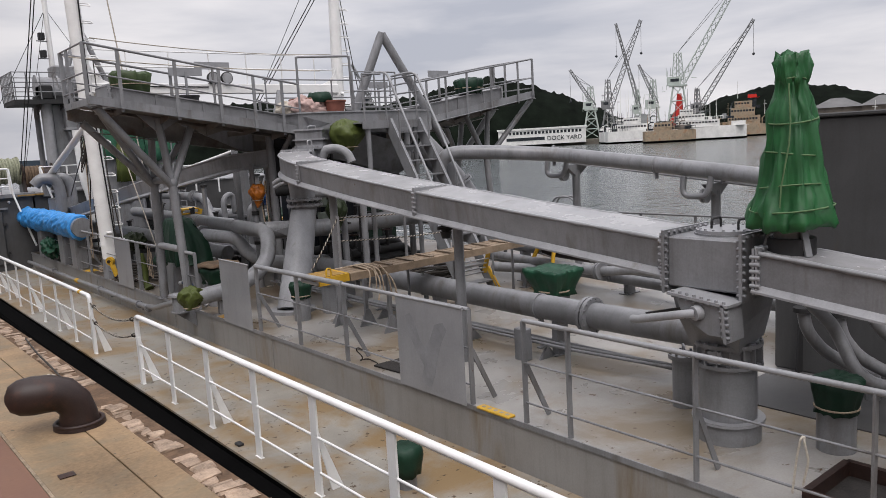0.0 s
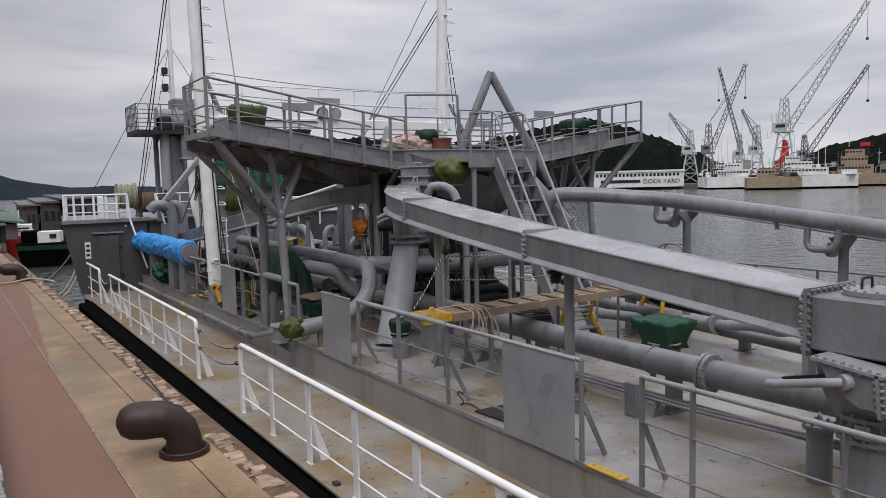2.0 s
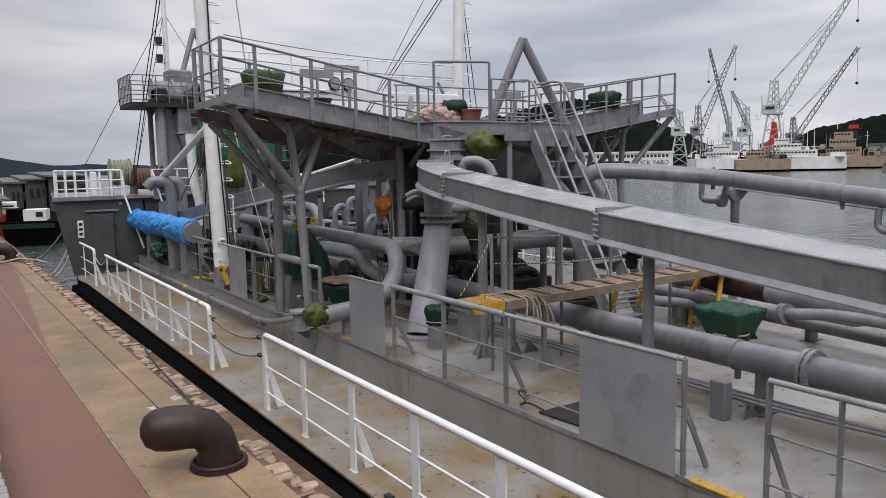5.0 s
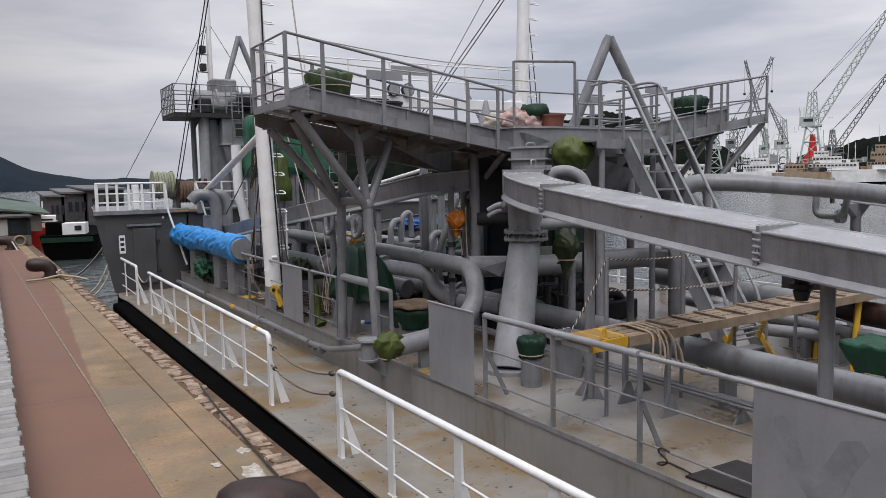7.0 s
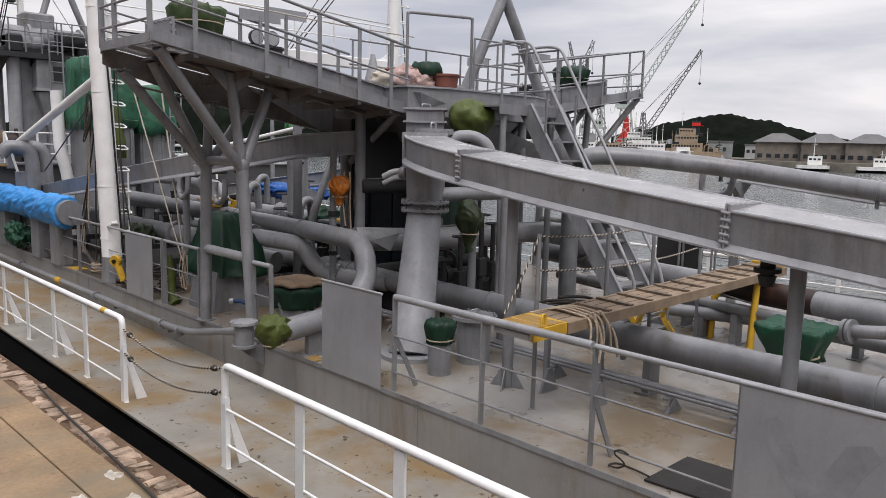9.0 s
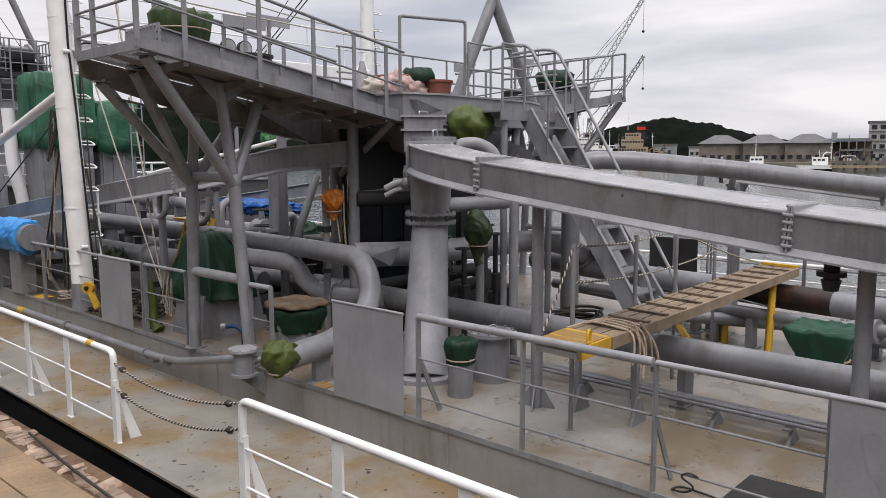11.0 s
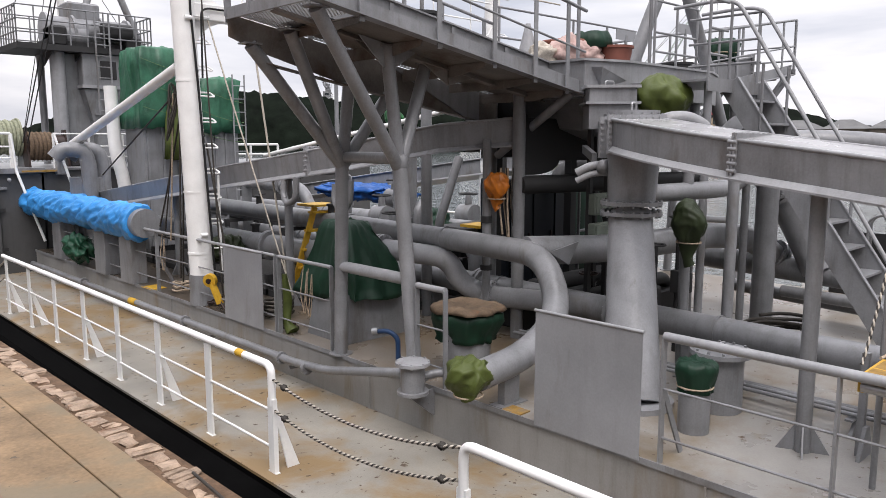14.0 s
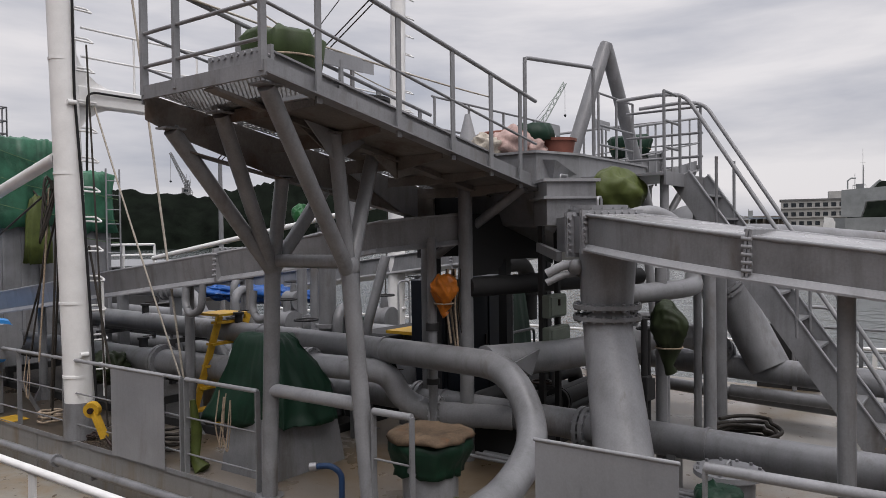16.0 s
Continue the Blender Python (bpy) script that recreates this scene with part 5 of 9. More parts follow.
leg = thing("yellow_trestle", (7.95, 9.7, 0.3), "short yellow hanging step under the gangplank", "trestle", "yellow trestles")
for x in (7.78, 8.34):
    part("side", S().bar((x - 0.05, 9.60, 0.74), (x + 0.04, 9.86, 0.26), 0.07, 0.03), yellow, leg)
for k in range(4):
    part("rung", S().cyl((7.80, 9.70 + 0.045 * k, 0.52 - 0.08 * k), (8.34, 9.70 + 0.045 * k, 0.52 - 0.08 * k), 0.013, n=6), steel, leg)
lash = thing("lashing", (5.6, 9.2, 0.85), "tan rope coiled round the gangplank", "rope")
for k in range(4):
    c = A0.lerp(C0, 0.148 + 0.010 * k).lerp(A1.lerp(C1, 0.148 + 0.010 * k), 0.5)
    part("turn", S().tube([c + V((-0.10 - 0.10 * k, 0.25, 0.0)), c + V((0.0, 0.16, 0.03)), c + V((0.03 * k - 0.03, 0.0, 0.035)), c + V((0.02 * k, -0.25, 0.0)), c + V((0.05 * k - 0.04, -0.29, -0.14)), c + V((0.07 * k - 0.06, -0.28, -0.27 - 0.03 * k))], 0.0105, 6, 0.08), rope_tan, lash)
for k in range(2):
    part("loose_end", S().tube([A1.lerp(C1, 0.16 + 0.02 * k) + V((0, -0.03, 0.05)), A1.lerp(C1, 0.17 + 0.04 * k) + V((0.02, -0.10, -0.18)), A1.lerp(C1, 0.15 + 0.06 * k) + V((0.05, -0.12, -0.40))], 0.013, 6, 0.1), rope_tan, lash)
# the ropes strung as a handrail
for p, q, d in (((4.90, 9.45, 0.86), (5.38, 9.47, 1.52), 0.03), ((5.38, 9.47, 1.52), (7.40, 9.46, 1.52), 0.05), ((7.40, 9.46, 1.52), (9.75, 9.42, 0.92), 0.04), ((5.38, 9.47, 1.20), (8.79, 9.60, 1.15), 0.08)):
    t = thing("hand_rope", p, "black and white rope strung as a gangplank handrail", "rope", "hand ropes")
    for strand, m in zip(twisted(sag(p, q, d, 16), 0.009, 0.06), (rope_white, rope_dark)):
        part("strand", S().tube(strand, 0.0062, 6), m, t)
for x, y, h in ((5.38, 9.47, 1.54), (6.50, 9.46, 1.53), (7.40, 9.46, 1.53), (8.79, 9.60, 1.5)):
    tagged(part("rope_post", S().cyl((x, y, TRUNK), (x, y, h), 0.022, n=8), grey), "thin grey upright holding the hand ropes", "post", "rope posts")

# ---------------------------------------------------------------- covered pots and small deck things


def pot(x, y, r, h, cover, top, label, lid=False):
    t = thing("covered_pot", (x, y, TRUNK), label, "covered vent", "covered vents")
    part("body", S().cyl((x, y, TRUNK), (x, y, TRUNK + h), r * 0.85, n=20), grey, t)
    if cover:
        cov = part("cover", S().drape((x, y, TRUNK), [(top - 0.02, r * 0.3, r * 0.3), (top - 0.01, r * 0.95, r * 0.95), (top - 0.04, r * 1.13, r * 1.13), (top - r * 0.6, r * 1.12, r * 1.12), (top - r * 1.2, r * 0.97, r * 0.97), (top - r * 1.5, r * 0.90, r * 0.90), (top - r * 1.68, r * 0.98, r * 0.98)], 64, 6, 0.07, x).crumple(r * 0.08, 1.6 / r, x), cover, t)
        part("tie", S().tube([(x + r * 0.95 * math.cos(a / 10 * math.pi), y + r * 0.95 * math.sin(a / 10 * math.pi), TRUNK + top - r * 1.45) for a in range(21)], 0.008, 6), rope_tan, cov)
    if lid:
        top_lid = part("lid", S().flange((x, y, TRUNK + h + 0.02), (0, 0, 1), r * 1.15, 0.04, 0), grey, t)
        for i in range(12):
            a = i * math.pi / 6
            part("bolt", S().cyl((x + r * 1.02 * math.cos(a), y + r * 1.02 * math.sin(a), TRUNK + h + 0.03), (x + r * 1.02 * math.cos(a), y + r * 1.02 * math.sin(a), TRUNK + h + 0.06), 0.014, n=6), grey, top_lid)
        part("handle", S().tube([(x - 0.06, y, TRUNK + h + 0.04), (x - 0.06, y, TRUNK + h + 0.10), (x + 0.06, y, TRUNK + h + 0.10), (x + 0.06, y, TRUNK + h + 0.04)], 0.01, 6, 0.03), steel, top_lid)
    return t


pot(5.46, 10.83, 0.150, 0.46, green_dark, 0.60, "grey vent stub under a tied green cover")
pot(5.93, 3.16, 0.17, 0.42, green_dark, 0.60, "grey vent stub under a tied dark green cover")
pot(6.10, 10.93, 0.23, 0.50, None, 0, "grey vent stub with a bolted round lid", True)
pc = thing("covered_hatch", (5.3, 13.3, TRUNK), "grey hatch coaming under a sagging green and brown cover", "covered hatch")
part("body", S().cyl((5.16, 13.14, TRUNK), (5.16, 13.14, 0.45), 0.24, n=24), grey, pc)
part("cover", S().drape((5.16, 13.14, TRUNK), [(0.69, 0.15, 0.15), (0.68, 0.28, 0.28), (0.66, 0.335, 0.335), (0.58, 0.325, 0.325), (0.48, 0.28, 0.28), (0.42, 0.255, 0.255), (0.38, 0.265, 0.265)], 90, 4, 0.06, 4.0, 0.3).crumple(0.03, 4.0), green_dark, pc)
part("dry_top", S().drape((5.16, 13.14, TRUNK), [(0.715, 0.1, 0.1), (0.745, 0.24, 0.24), (0.725, 0.335, 0.335), (0.685, 0.355, 0.355)], 90, 4, 0.06, 4.0, 0.3).crumple(0.02, 4.0), surface("dried_mud", (0.125, 0.088, 0.058), 0.9, vary=0.35, scale=6.0, bump=0.3, stain=(0.16, 0.07, 0.03), stain_at=0.58, stain_scale=5.0), pc, "mud-brown sagging top")
gb = thing("covered_box", (8.0, 8.1, TRUNK), "square deck locker under a green tarpaulin", "covered locker")
part("locker", S().box(8.03, 8.37, 7.99, 8.33, TRUNK, 0.3, 0.01), grey, gb)
part("cover", S().drape((8.2, 8.16, TRUNK), [(0.60, 0.12, 0.12), (0.615, 0.26, 0.27), (0.64, 0.305, 0.325), (0.59, 0.31, 0.33), (0.48, 0.27, 0.29), (0.36, 0.22, 0.24), (0.30, 0.20, 0.22), (0.24, 0.22, 0.24)], 72, 5, 0.05, 6.0, 0.97).crumple(0.028, 4.2), green_mid, gb)
part("tie", S().tube([(8.2 + 0.225 * math.cos(a / 10 * math.pi), 8.16 + 0.245 * math.sin(a / 10 * math.pi), TRUNK + 0.31) for a in range(21)], 0.012, 6), rope_tan, gb)
tb = thing("covered_machine", (5.6, 15.5, TRUNK), "deck machine draped in a dark green tarpaulin on a grey base", "covered machine")
part("base", S().sweep([(5.45, 15.3, TRUNK), (5.45, 15.3, 0.45)], [(-0.50, -0.40), (0.50, -0.40), (0.50, 0.40), (-0.50, 0.40)], radii=[1, 0.85], smooth=False, up=(0, 1, 0)), grey, tb)
part("cover", S().drape((5.40, 15.42, 0.0), [(1.245, 0.12, 0.16), (1.235, 0.19, 0.27), (1.16, 0.22, 0.32), (0.95, 0.28, 0.43), (0.75, 0.34, 0.53), (0.55, 0.38, 0.60), (0.42, 0.41, 0.64), (0.36, 0.42, 0.66)], 110, 3, 0.045, 7.0, 0.95).crumple(0.07, 1.6).crumple(0.012, 7.0), green_dark, tb)
lad = thing("yellow_steps", (6.2, 16.9, TRUNK), "yellow painted steel step ladder", "steps")
for x in (6.05, 6.50):
    part("stile", S().bar((x - 0.40, 17.25, TRUNK), (x + 0.05, 17.2, 1.28), 0.09, 0.03, (0, 1, 0)), yellow, lad)
for i in range(5):
    f = (i + 1) / 5.3
    part("tread", S().box(6.05 - 0.40 * (1 - f), 6.50 - 0.40 * (1 - f), 17.15, 17.28, TRUNK + 1.4 * f - 0.015, TRUNK + 1.4 * f + 0.015), yellow, lad)
part("top_plate", S().box(6.05, 6.50, 17.15, 17.6, 1.28, 1.31), yellow, lad)
t = thing("yellow_platform", (8.1, 14.9, 1.0), "small yellow painted step plate by the tower", "step plate")
part("plate", S().box(7.7, 8.3, 15.2, 15.8, 0.98, 1.02), yellow, t)
part("leg", S().box(7.75, 7.8, 15.25, 15.3, TRUNK, 0.98), yellow, t)
part("leg", S().box(8.2, 8.25, 15.7, 15.75, TRUNK, 0.98), yellow, t)
hose = thing("hose_coil", (8.55, 11.42, TRUNK), "dark rubber hose lying in a loose coil", "hose")
pts = []
for i in range(150):
    a = i * 0.26
    r = 0.54 - 0.13 * (i % 24) / 24 + 0.05 * math.sin(i * 0.05)
    pts.append((8.55 + r * math.cos(a), 11.42 + 0.75 * r * math.sin(a), TRUNK + 0.03 + 0.0016 * i + 0.012 * math.sin(i * 0.7)))
part("hose", S().tube(pts, 0.022, 7), rope_dark, hose)
bp_ = thing("blue_cock", (5.02, 14.05, TRUNK), "small dark blue bent pipe with a tap", "pipe fitting")
part("pipe", S().tube([(5.02, 14.05, TRUNK), (5.02, 14.05, 0.12), (4.97, 14.14, 0.19), (4.90, 14.27, 0.17)], 0.028, 10, 0.08), blue_dark, bp_)
part("tap", S().cyl((4.91, 14.25, 0.175), (4.88, 14.31, 0.168), 0.04), steel, bp_)
wb = thing("yellow_snatch_block", (4.6, 17.55, TRUNK), "yellow painted snatch block leaning beside the mast", "pulley block")
part("cheek", S().cyl((4.57, 17.53, 0.33), (4.63, 17.57, 0.34), 0.092, n=20), yellow, wb)
part("strap", S().bar((4.60, 17.55, 0.36), (4.66, 17.40, 0.02), 0.09, 0.05), yellow, wb)
part("hub", S().cyl((4.545, 17.51, 0.33), (4.655, 17.59, 0.34), 0.035, n=12), iron, wb)
part("shackle", S().tube([(4.66, 17.40, 0.04), (4.68, 17.30, -0.06), (4.74, 17.26, -0.09), (4.72, 17.38, -0.02)], 0.02, 6, 0.04), iron, wb)
for x, y, z in ((4.72, 15.4, 0.78), (4.72, 19.35, 0.8), (4.72, 15.3, 0.76)):
    tagged(part("hung_rope", S().tube([(x, y, z), (x - 0.03, y + 0.04, z - 0.35), (x + 0.02, y + 0.02, z - 0.62), (x + 0.01, y - 0.05, z - 0.3), (x, y - 0.07, z - 0.02), (x - 0.03, y - 0.02, z - 0.55)], 0.0065, 6, 0.08), rope_tan), "tan rope hung over the rail", "rope", "hung ropes")
tagged(part("hung_net", S().tube([(4.75, 15.88, 0.62), (4.77, 15.85, 0.3), (4.78, 15.9, 0.0), (4.8, 15.8, -0.1)], 1, 10, radii=[0.03, 0.06, 0.05, 0.09]), olive), "bundle of dark netting hung on the rail", "net")

def rope_coil(x, y, z, r, material, label, turns=4):
    pts = [(x + (r - 0.012 * (i % 18) / 18) * math.cos(i * 0.35) * (1 + 0.08 * math.sin(i * 0.9)), y + r * math.sin(i * 0.35) * (1 + 0.08 * math.cos(i * 0.53)), z + 0.018 + 0.0032 * i + 0.008 * math.sin(i * 1.7)) for i in range(int(turns * 18))]
    tagged(part("rope_coil", S().tube(pts, 0.016, 6), material), label, "rope", "rope coils")


rope_coil(5.15, 16.7, TRUNK, 0.20, rope_dark, "dark rope coiled on the deck beside a pipe")
rope_coil(4.95, 19.2, TRUNK, 0.16, rope_tan, "tan rope coiled on the deck by the mast", 3)
rope_coil(5.3, 17.9, TRUNK, 0.22, rope_dark, "dark hose coiled on the deck by the mast foot", 5)
for n, (x, y) in enumerate(((4.86, 17.95), (4.84, 16.0), (4.9, 17.0))):
    t = thing("chain_heap", (x, y, TRUNK), "small heap of rusty chain on the trunk edge", "chain", "chain heaps")
    rc_ = random.Random(n)
    for i in range(12):
        a = rc_.uniform(0, 6.3)
        c = V((x + rc_.uniform(-0.09, 0.09), y + rc_.uniform(-0.12, 0.12), TRUNK + 0.02 + rc_.uniform(0, 0.05)))
        d = V((math.cos(a), math.sin(a), rc_.uniform(-0.3, 0.3))) * 0.035
        e = V((-d.y, d.x, 0.01)) * 0.6
        part("link", S().tube([c - d - e, c + d - e, c + d + e, c - d + e, c - d - e], 0.011, 5, 0.02), iron, t)
for n, (x, y, z, h) in enumerate(((7.25, 12.3, TRUNK, 1.2), (7.5, 12.15, TRUNK, 1.5), (6.98, 12.35, TRUNK, 0.9), (7.85, 12.25, TRUNK, 1.35))):
    t = thing("valve_post", (x, y, z), "dark valve spindle stand with a small handwheel", "valve", "valve stands")
    part("spindle", S().cyl((x, y, z), (x, y, z + h), 0.035, n=10), grey_dark, t)
    part("yoke", S().box(x - 0.07, x + 0.07, y - 0.06, y + 0.06, z + h * 0.45, z + h * 0.62, 0.01), grey_dark, t)
    part("wheel", S().tube([(x + 0.11 * math.cos(a / 8 * math.pi), y + 0.11 * math.sin(a / 8 * math.pi), z + h + 0.02) for a in range(17)], 0.013, 6), grey_dark, t)
    part("spoke", S().bar((x - 0.1, y, z + h + 0.02), (x + 0.1, y, z + h + 0.02), 0.02, 0.012), grey_dark, t)

# ---------------------------------------------------------------- the sloping arms of the gantry
Z0, SL = 3.37, -0.168       # floor of the left arm at x = 3.35, and its slope inwards
L0, L1 = 3.35, 6.95
R0, R1 = 10.0, 13.55
YN, YA, YB, YF = 13.13, 13.55, 14.18, 14.42   # floor edges and trough sides of the left arm


def zl(x):
    return Z0 + SL * (x - L0)


def zr(x):
    return 2.85 + 0.16 * (x - R0)


# rusty brown, with the shade below the arms put into the colour
arm_under = surface("shaded_rusty_underside_paint", (0.165, 0.150, 0.138), 0.6, vary=0.3, scale=2.0, bump=0.15, stain=(0.080, 0.048, 0.030), stain_at=0.52, stain_scale=1.6)
grating = surface("galvanised_grating", (0.30, 0.31, 0.32), 0.6, vary=0.1, bump=0.0)


def arm(x0, x1, zf, side, label, dy=0.0):
    """One sloping arm: a solid near walk, a covered trough, an open grating strip and hand rails; dy shifts it along the ship."""
    n, a, b, f = YN + dy, YA + dy, YB + dy, YF + dy
    t = thing("gantry_walkway", (x0, n, zf(x0)), label, "gantry", "gantry arms")
    out_x, in_x = (x0, x1) if side < 0 else (x1, x0)
    s = -side                                     # the way inwards

    def along(d):
        return out_x + s * d

    part("near_girder", S().slab([(x0, n, zf(x0) - 0.03), (x1, n, zf(x1) - 0.03), (x1, n, zf(x1) + 0.13), (x0, n, zf(x0) + 0.10)], 0.012), grey, t)
    part("near_flange", S().bar((x0, n - 0.04, zf(x0) - 0.03), (x1, n - 0.04, zf(x1) - 0.03), 0.12, 0.012), grey, t)
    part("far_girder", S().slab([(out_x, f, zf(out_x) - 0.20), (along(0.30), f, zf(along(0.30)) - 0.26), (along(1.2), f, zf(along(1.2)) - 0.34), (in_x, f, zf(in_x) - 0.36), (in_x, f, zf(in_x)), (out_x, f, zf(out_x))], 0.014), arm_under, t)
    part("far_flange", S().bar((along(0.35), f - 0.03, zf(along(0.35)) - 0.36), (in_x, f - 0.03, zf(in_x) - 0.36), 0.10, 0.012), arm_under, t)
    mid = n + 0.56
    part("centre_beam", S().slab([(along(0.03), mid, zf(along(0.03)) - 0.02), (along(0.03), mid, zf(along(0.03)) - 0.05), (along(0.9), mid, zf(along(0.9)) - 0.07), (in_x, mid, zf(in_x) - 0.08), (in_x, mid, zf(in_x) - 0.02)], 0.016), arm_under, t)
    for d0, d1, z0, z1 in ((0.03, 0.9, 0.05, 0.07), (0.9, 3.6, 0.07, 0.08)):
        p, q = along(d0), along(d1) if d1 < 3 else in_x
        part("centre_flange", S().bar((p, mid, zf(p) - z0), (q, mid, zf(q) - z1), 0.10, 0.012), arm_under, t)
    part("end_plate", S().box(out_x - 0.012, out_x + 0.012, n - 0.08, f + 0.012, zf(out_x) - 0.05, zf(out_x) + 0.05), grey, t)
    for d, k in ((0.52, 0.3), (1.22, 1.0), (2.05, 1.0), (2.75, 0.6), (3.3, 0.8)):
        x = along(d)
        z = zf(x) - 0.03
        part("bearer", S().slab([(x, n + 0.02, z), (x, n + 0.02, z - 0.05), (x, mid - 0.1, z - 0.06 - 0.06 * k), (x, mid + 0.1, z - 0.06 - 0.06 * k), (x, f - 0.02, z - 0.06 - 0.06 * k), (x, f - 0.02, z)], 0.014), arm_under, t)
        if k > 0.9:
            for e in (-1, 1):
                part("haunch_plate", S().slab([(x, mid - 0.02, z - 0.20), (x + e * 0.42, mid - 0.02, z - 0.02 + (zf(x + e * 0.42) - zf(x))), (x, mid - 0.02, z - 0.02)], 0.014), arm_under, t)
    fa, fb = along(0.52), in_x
    part("floor_plate", S().slab([(fa, n + 0.02, zf(fa) - 0.025), (fb, n + 0.02, zf(fb) - 0.025), (fb, b, zf(fb) - 0.025), (fa, b, zf(fa) - 0.025)], 0.012), arm_under, t, "rusty floor plating with its underside shade in the colour")
    gr = S()
    for i in range(72):
        x = along(0.02 + 3.4 * i / 71)
        gr.bar((x, b + 0.01, zf(x) + 0.01), (x, f - 0.02, zf(x) + 0.01), 0.008, 0.008)
    for j in range(5):
        y = b + 0.02 + (f - b - 0.05) * j / 4
        gr.bar((along(0.02), y, zf(along(0.02)) + 0.01), (in_x, y, zf(in_x) + 0.01), 0.008, 0.008)
    # the open end of the floor: expanded metal in a diamond pattern
    width = f - n - 0.1
    for i in range(38):
        y0 = n + 0.05 + (width + 0.48) * i / 37 - 0.48
        for up in (1, -1):
            p, q = (0.02, y0), (0.50, y0 + 0.48)
            ya, yb = (p[1], q[1]) if up > 0 else (q[1], p[1])
            da, db = 0.02, 0.50
            lo, hi = n + 0.03, f - 0.03
            if ya < lo:
                da, ya = da + (lo - ya) / (yb - ya) * 0.48, lo
            if yb < lo:
                db, yb = db - (lo - yb) / (ya - yb) * 0.48, lo
            if ya > hi:
                da, ya = da + (ya - hi) / (ya - yb) * 0.48, hi
            if yb > hi:
                db, yb = db - (yb - hi) / (yb - ya) * 0.48, hi
            if db - da > 0.03:
                gr.bar((along(da), ya, zf(along(da)) + 0.01), (along(db), yb, zf(along(db)) + 0.01), 0.007, 0.012)
    part("grating", gr, grating, t, "open steel grating floor")
    # the covered trough
    o = along(0.45 if side < 0 else 0.62)
    c, w, hh = (a + b) / 2, b - a, 0.33
    part("trough_box", S().sweep([(o, c, zf(o) + 0.01 + hh / 2), (in_x, c, zf(in_x) + 0.01 + hh / 2)], [(-w / 2, -hh / 2), (w / 2, -hh / 2), (w / 2, hh / 2), (-w / 2, hh / 2)], smooth=False, up=(0, 0, 1)), grey, t)
    g = S().box(o - 0.014, o + 0.014, a - 0.05, b + 0.05, zf(o) + 0.005, zf(o) + 0.385)
    bolt_row(g, (o, a - 0.03, zf(o) + 0.36), (o, b + 0.03, zf(o) + 0.36), 9, 0.016, (1, 0, 0), 0.03)
    bolt_row(g, (o, a - 0.028, zf(o) + 0.05), (o, a - 0.028, zf(o) + 0.34), 4, 0.016, (1, 0, 0), 0.03)
    part("trough_end", g, grey_lit, t)
    part("trough_lid", S().bar((o, c, zf(o) + 0.348), (in_x, c, zf(in_x) + 0.348), w + 0.06, 0.016), grey_lit, t)
    for d in (1.2, 2.0, 2.8):
        x = along(d)
        part("trough_rib", S().bar((x, a - 0.012, zf(x) + 0.0), (x, a - 0.012, zf(x) + 0.33), 0.05, 0.012, (0, 1, 0)), grey, t)
    # rails
    H = 0.88
    for y, ds in ((n - 0.05, (0.50, 1.38, 2.12, 2.74, 3.28)), (f + 0.02, (0.02, 0.9, 1.8, 2.7, 3.4))):
        for d in ds:
            x = along(d)
            part("rail_post", S().bar((x, y, zf(x) - 0.08), (x, y, zf(x) + H), 0.055, 0.014, (0, 1, 0)), grey, t)
        lo = along(0.02)
        for hgt, r in ((H, 0.020), (H * 0.5, 0.013), (H * 0.22, 0.011)):
            if hgt < H * 0.3 and y < c:
                continue
            part("hand_rail" if r > 0.015 else "mid_rail", S().cyl((lo, y, zf(lo) + hgt), (in_x, y, zf(in_x) + hgt), r, n=8), grey, t)
    for y in (n - 0.05, c + 0.15, f):
        part("end_post", S().bar((out_x, y, zf(out_x) - 0.02), (out_x, y, zf(out_x) + H), 0.05, 0.03, (0, 1, 0)), grey, t)
    for hgt in (H, H * 0.5, H * 0.22):
        part("end_rail", S().cyl((out_x, n - 0.06, zf(out_x) + hgt), (out_x, f + 0.02, zf(out_x) + hgt), 0.015, n=8), grey, t)
    return t


arm(L0, L1, zl, -1, "grey sloping gantry arm with a covered trough and grating walkway")
arm(R0, R1, zr, 1, "grey sloping gantry arm on the far side of the ship", 0.39)


def hood(x, y, z, w, label):
    t = thing("covered_winch", (x, y, z), label, "covered valve", "covered gantry valves")
    cov = part("cover", S().drape((x, y, z), [(0.35, w * 0.4, w * 0.4), (0.34, w * 0.92, w * 0.92), (0.29, w * 1.08, w * 1.08), (0.14, w * 0.97, w * 0.97), (0.0, w * 0.86, w * 0.86)], 72, 6, 0.08, x).crumple(0.035, 5.0), green_dark if x > 8 else olive_mid, t)
    part("lashing", S().tube([(x + w * 1.0 * math.cos(a / 10 * math.pi), y + w * 1.0 * math.sin(a / 10 * math.pi), z + 0.13) for a in range(21)], 0.008, 6), rope_tan, cov)
    return t


hood(4.27, 13.90, zl(4.27) + 0.35, 0.31, "winch under a roped dark olive cover on the gantry trough")
hood(12.1, 14.16, zr(12.1) + 0.35, 0.34, "winch under a roped dark green cover on the far gantry trough")
for x, y, zf in ((5.15, 13.86, zl), (11.0, 14.25, zr)):
    t = thing("gantry_hatch", (x, y, zf(x) + 0.36), "low dark round hatch on the gantry trough", "hatch", "gantry hatches")
    part("rim", S().cyl((x, y, zf(x) + 0.34), (x, y, zf(x) + 0.41), 0.24, n=24), grey_dark, t)
    part("lid", S().cyl((x, y, zf(x) + 0.41), (x, y, zf(x) + 0.44), 0.26, n=24), grey_dark, t)
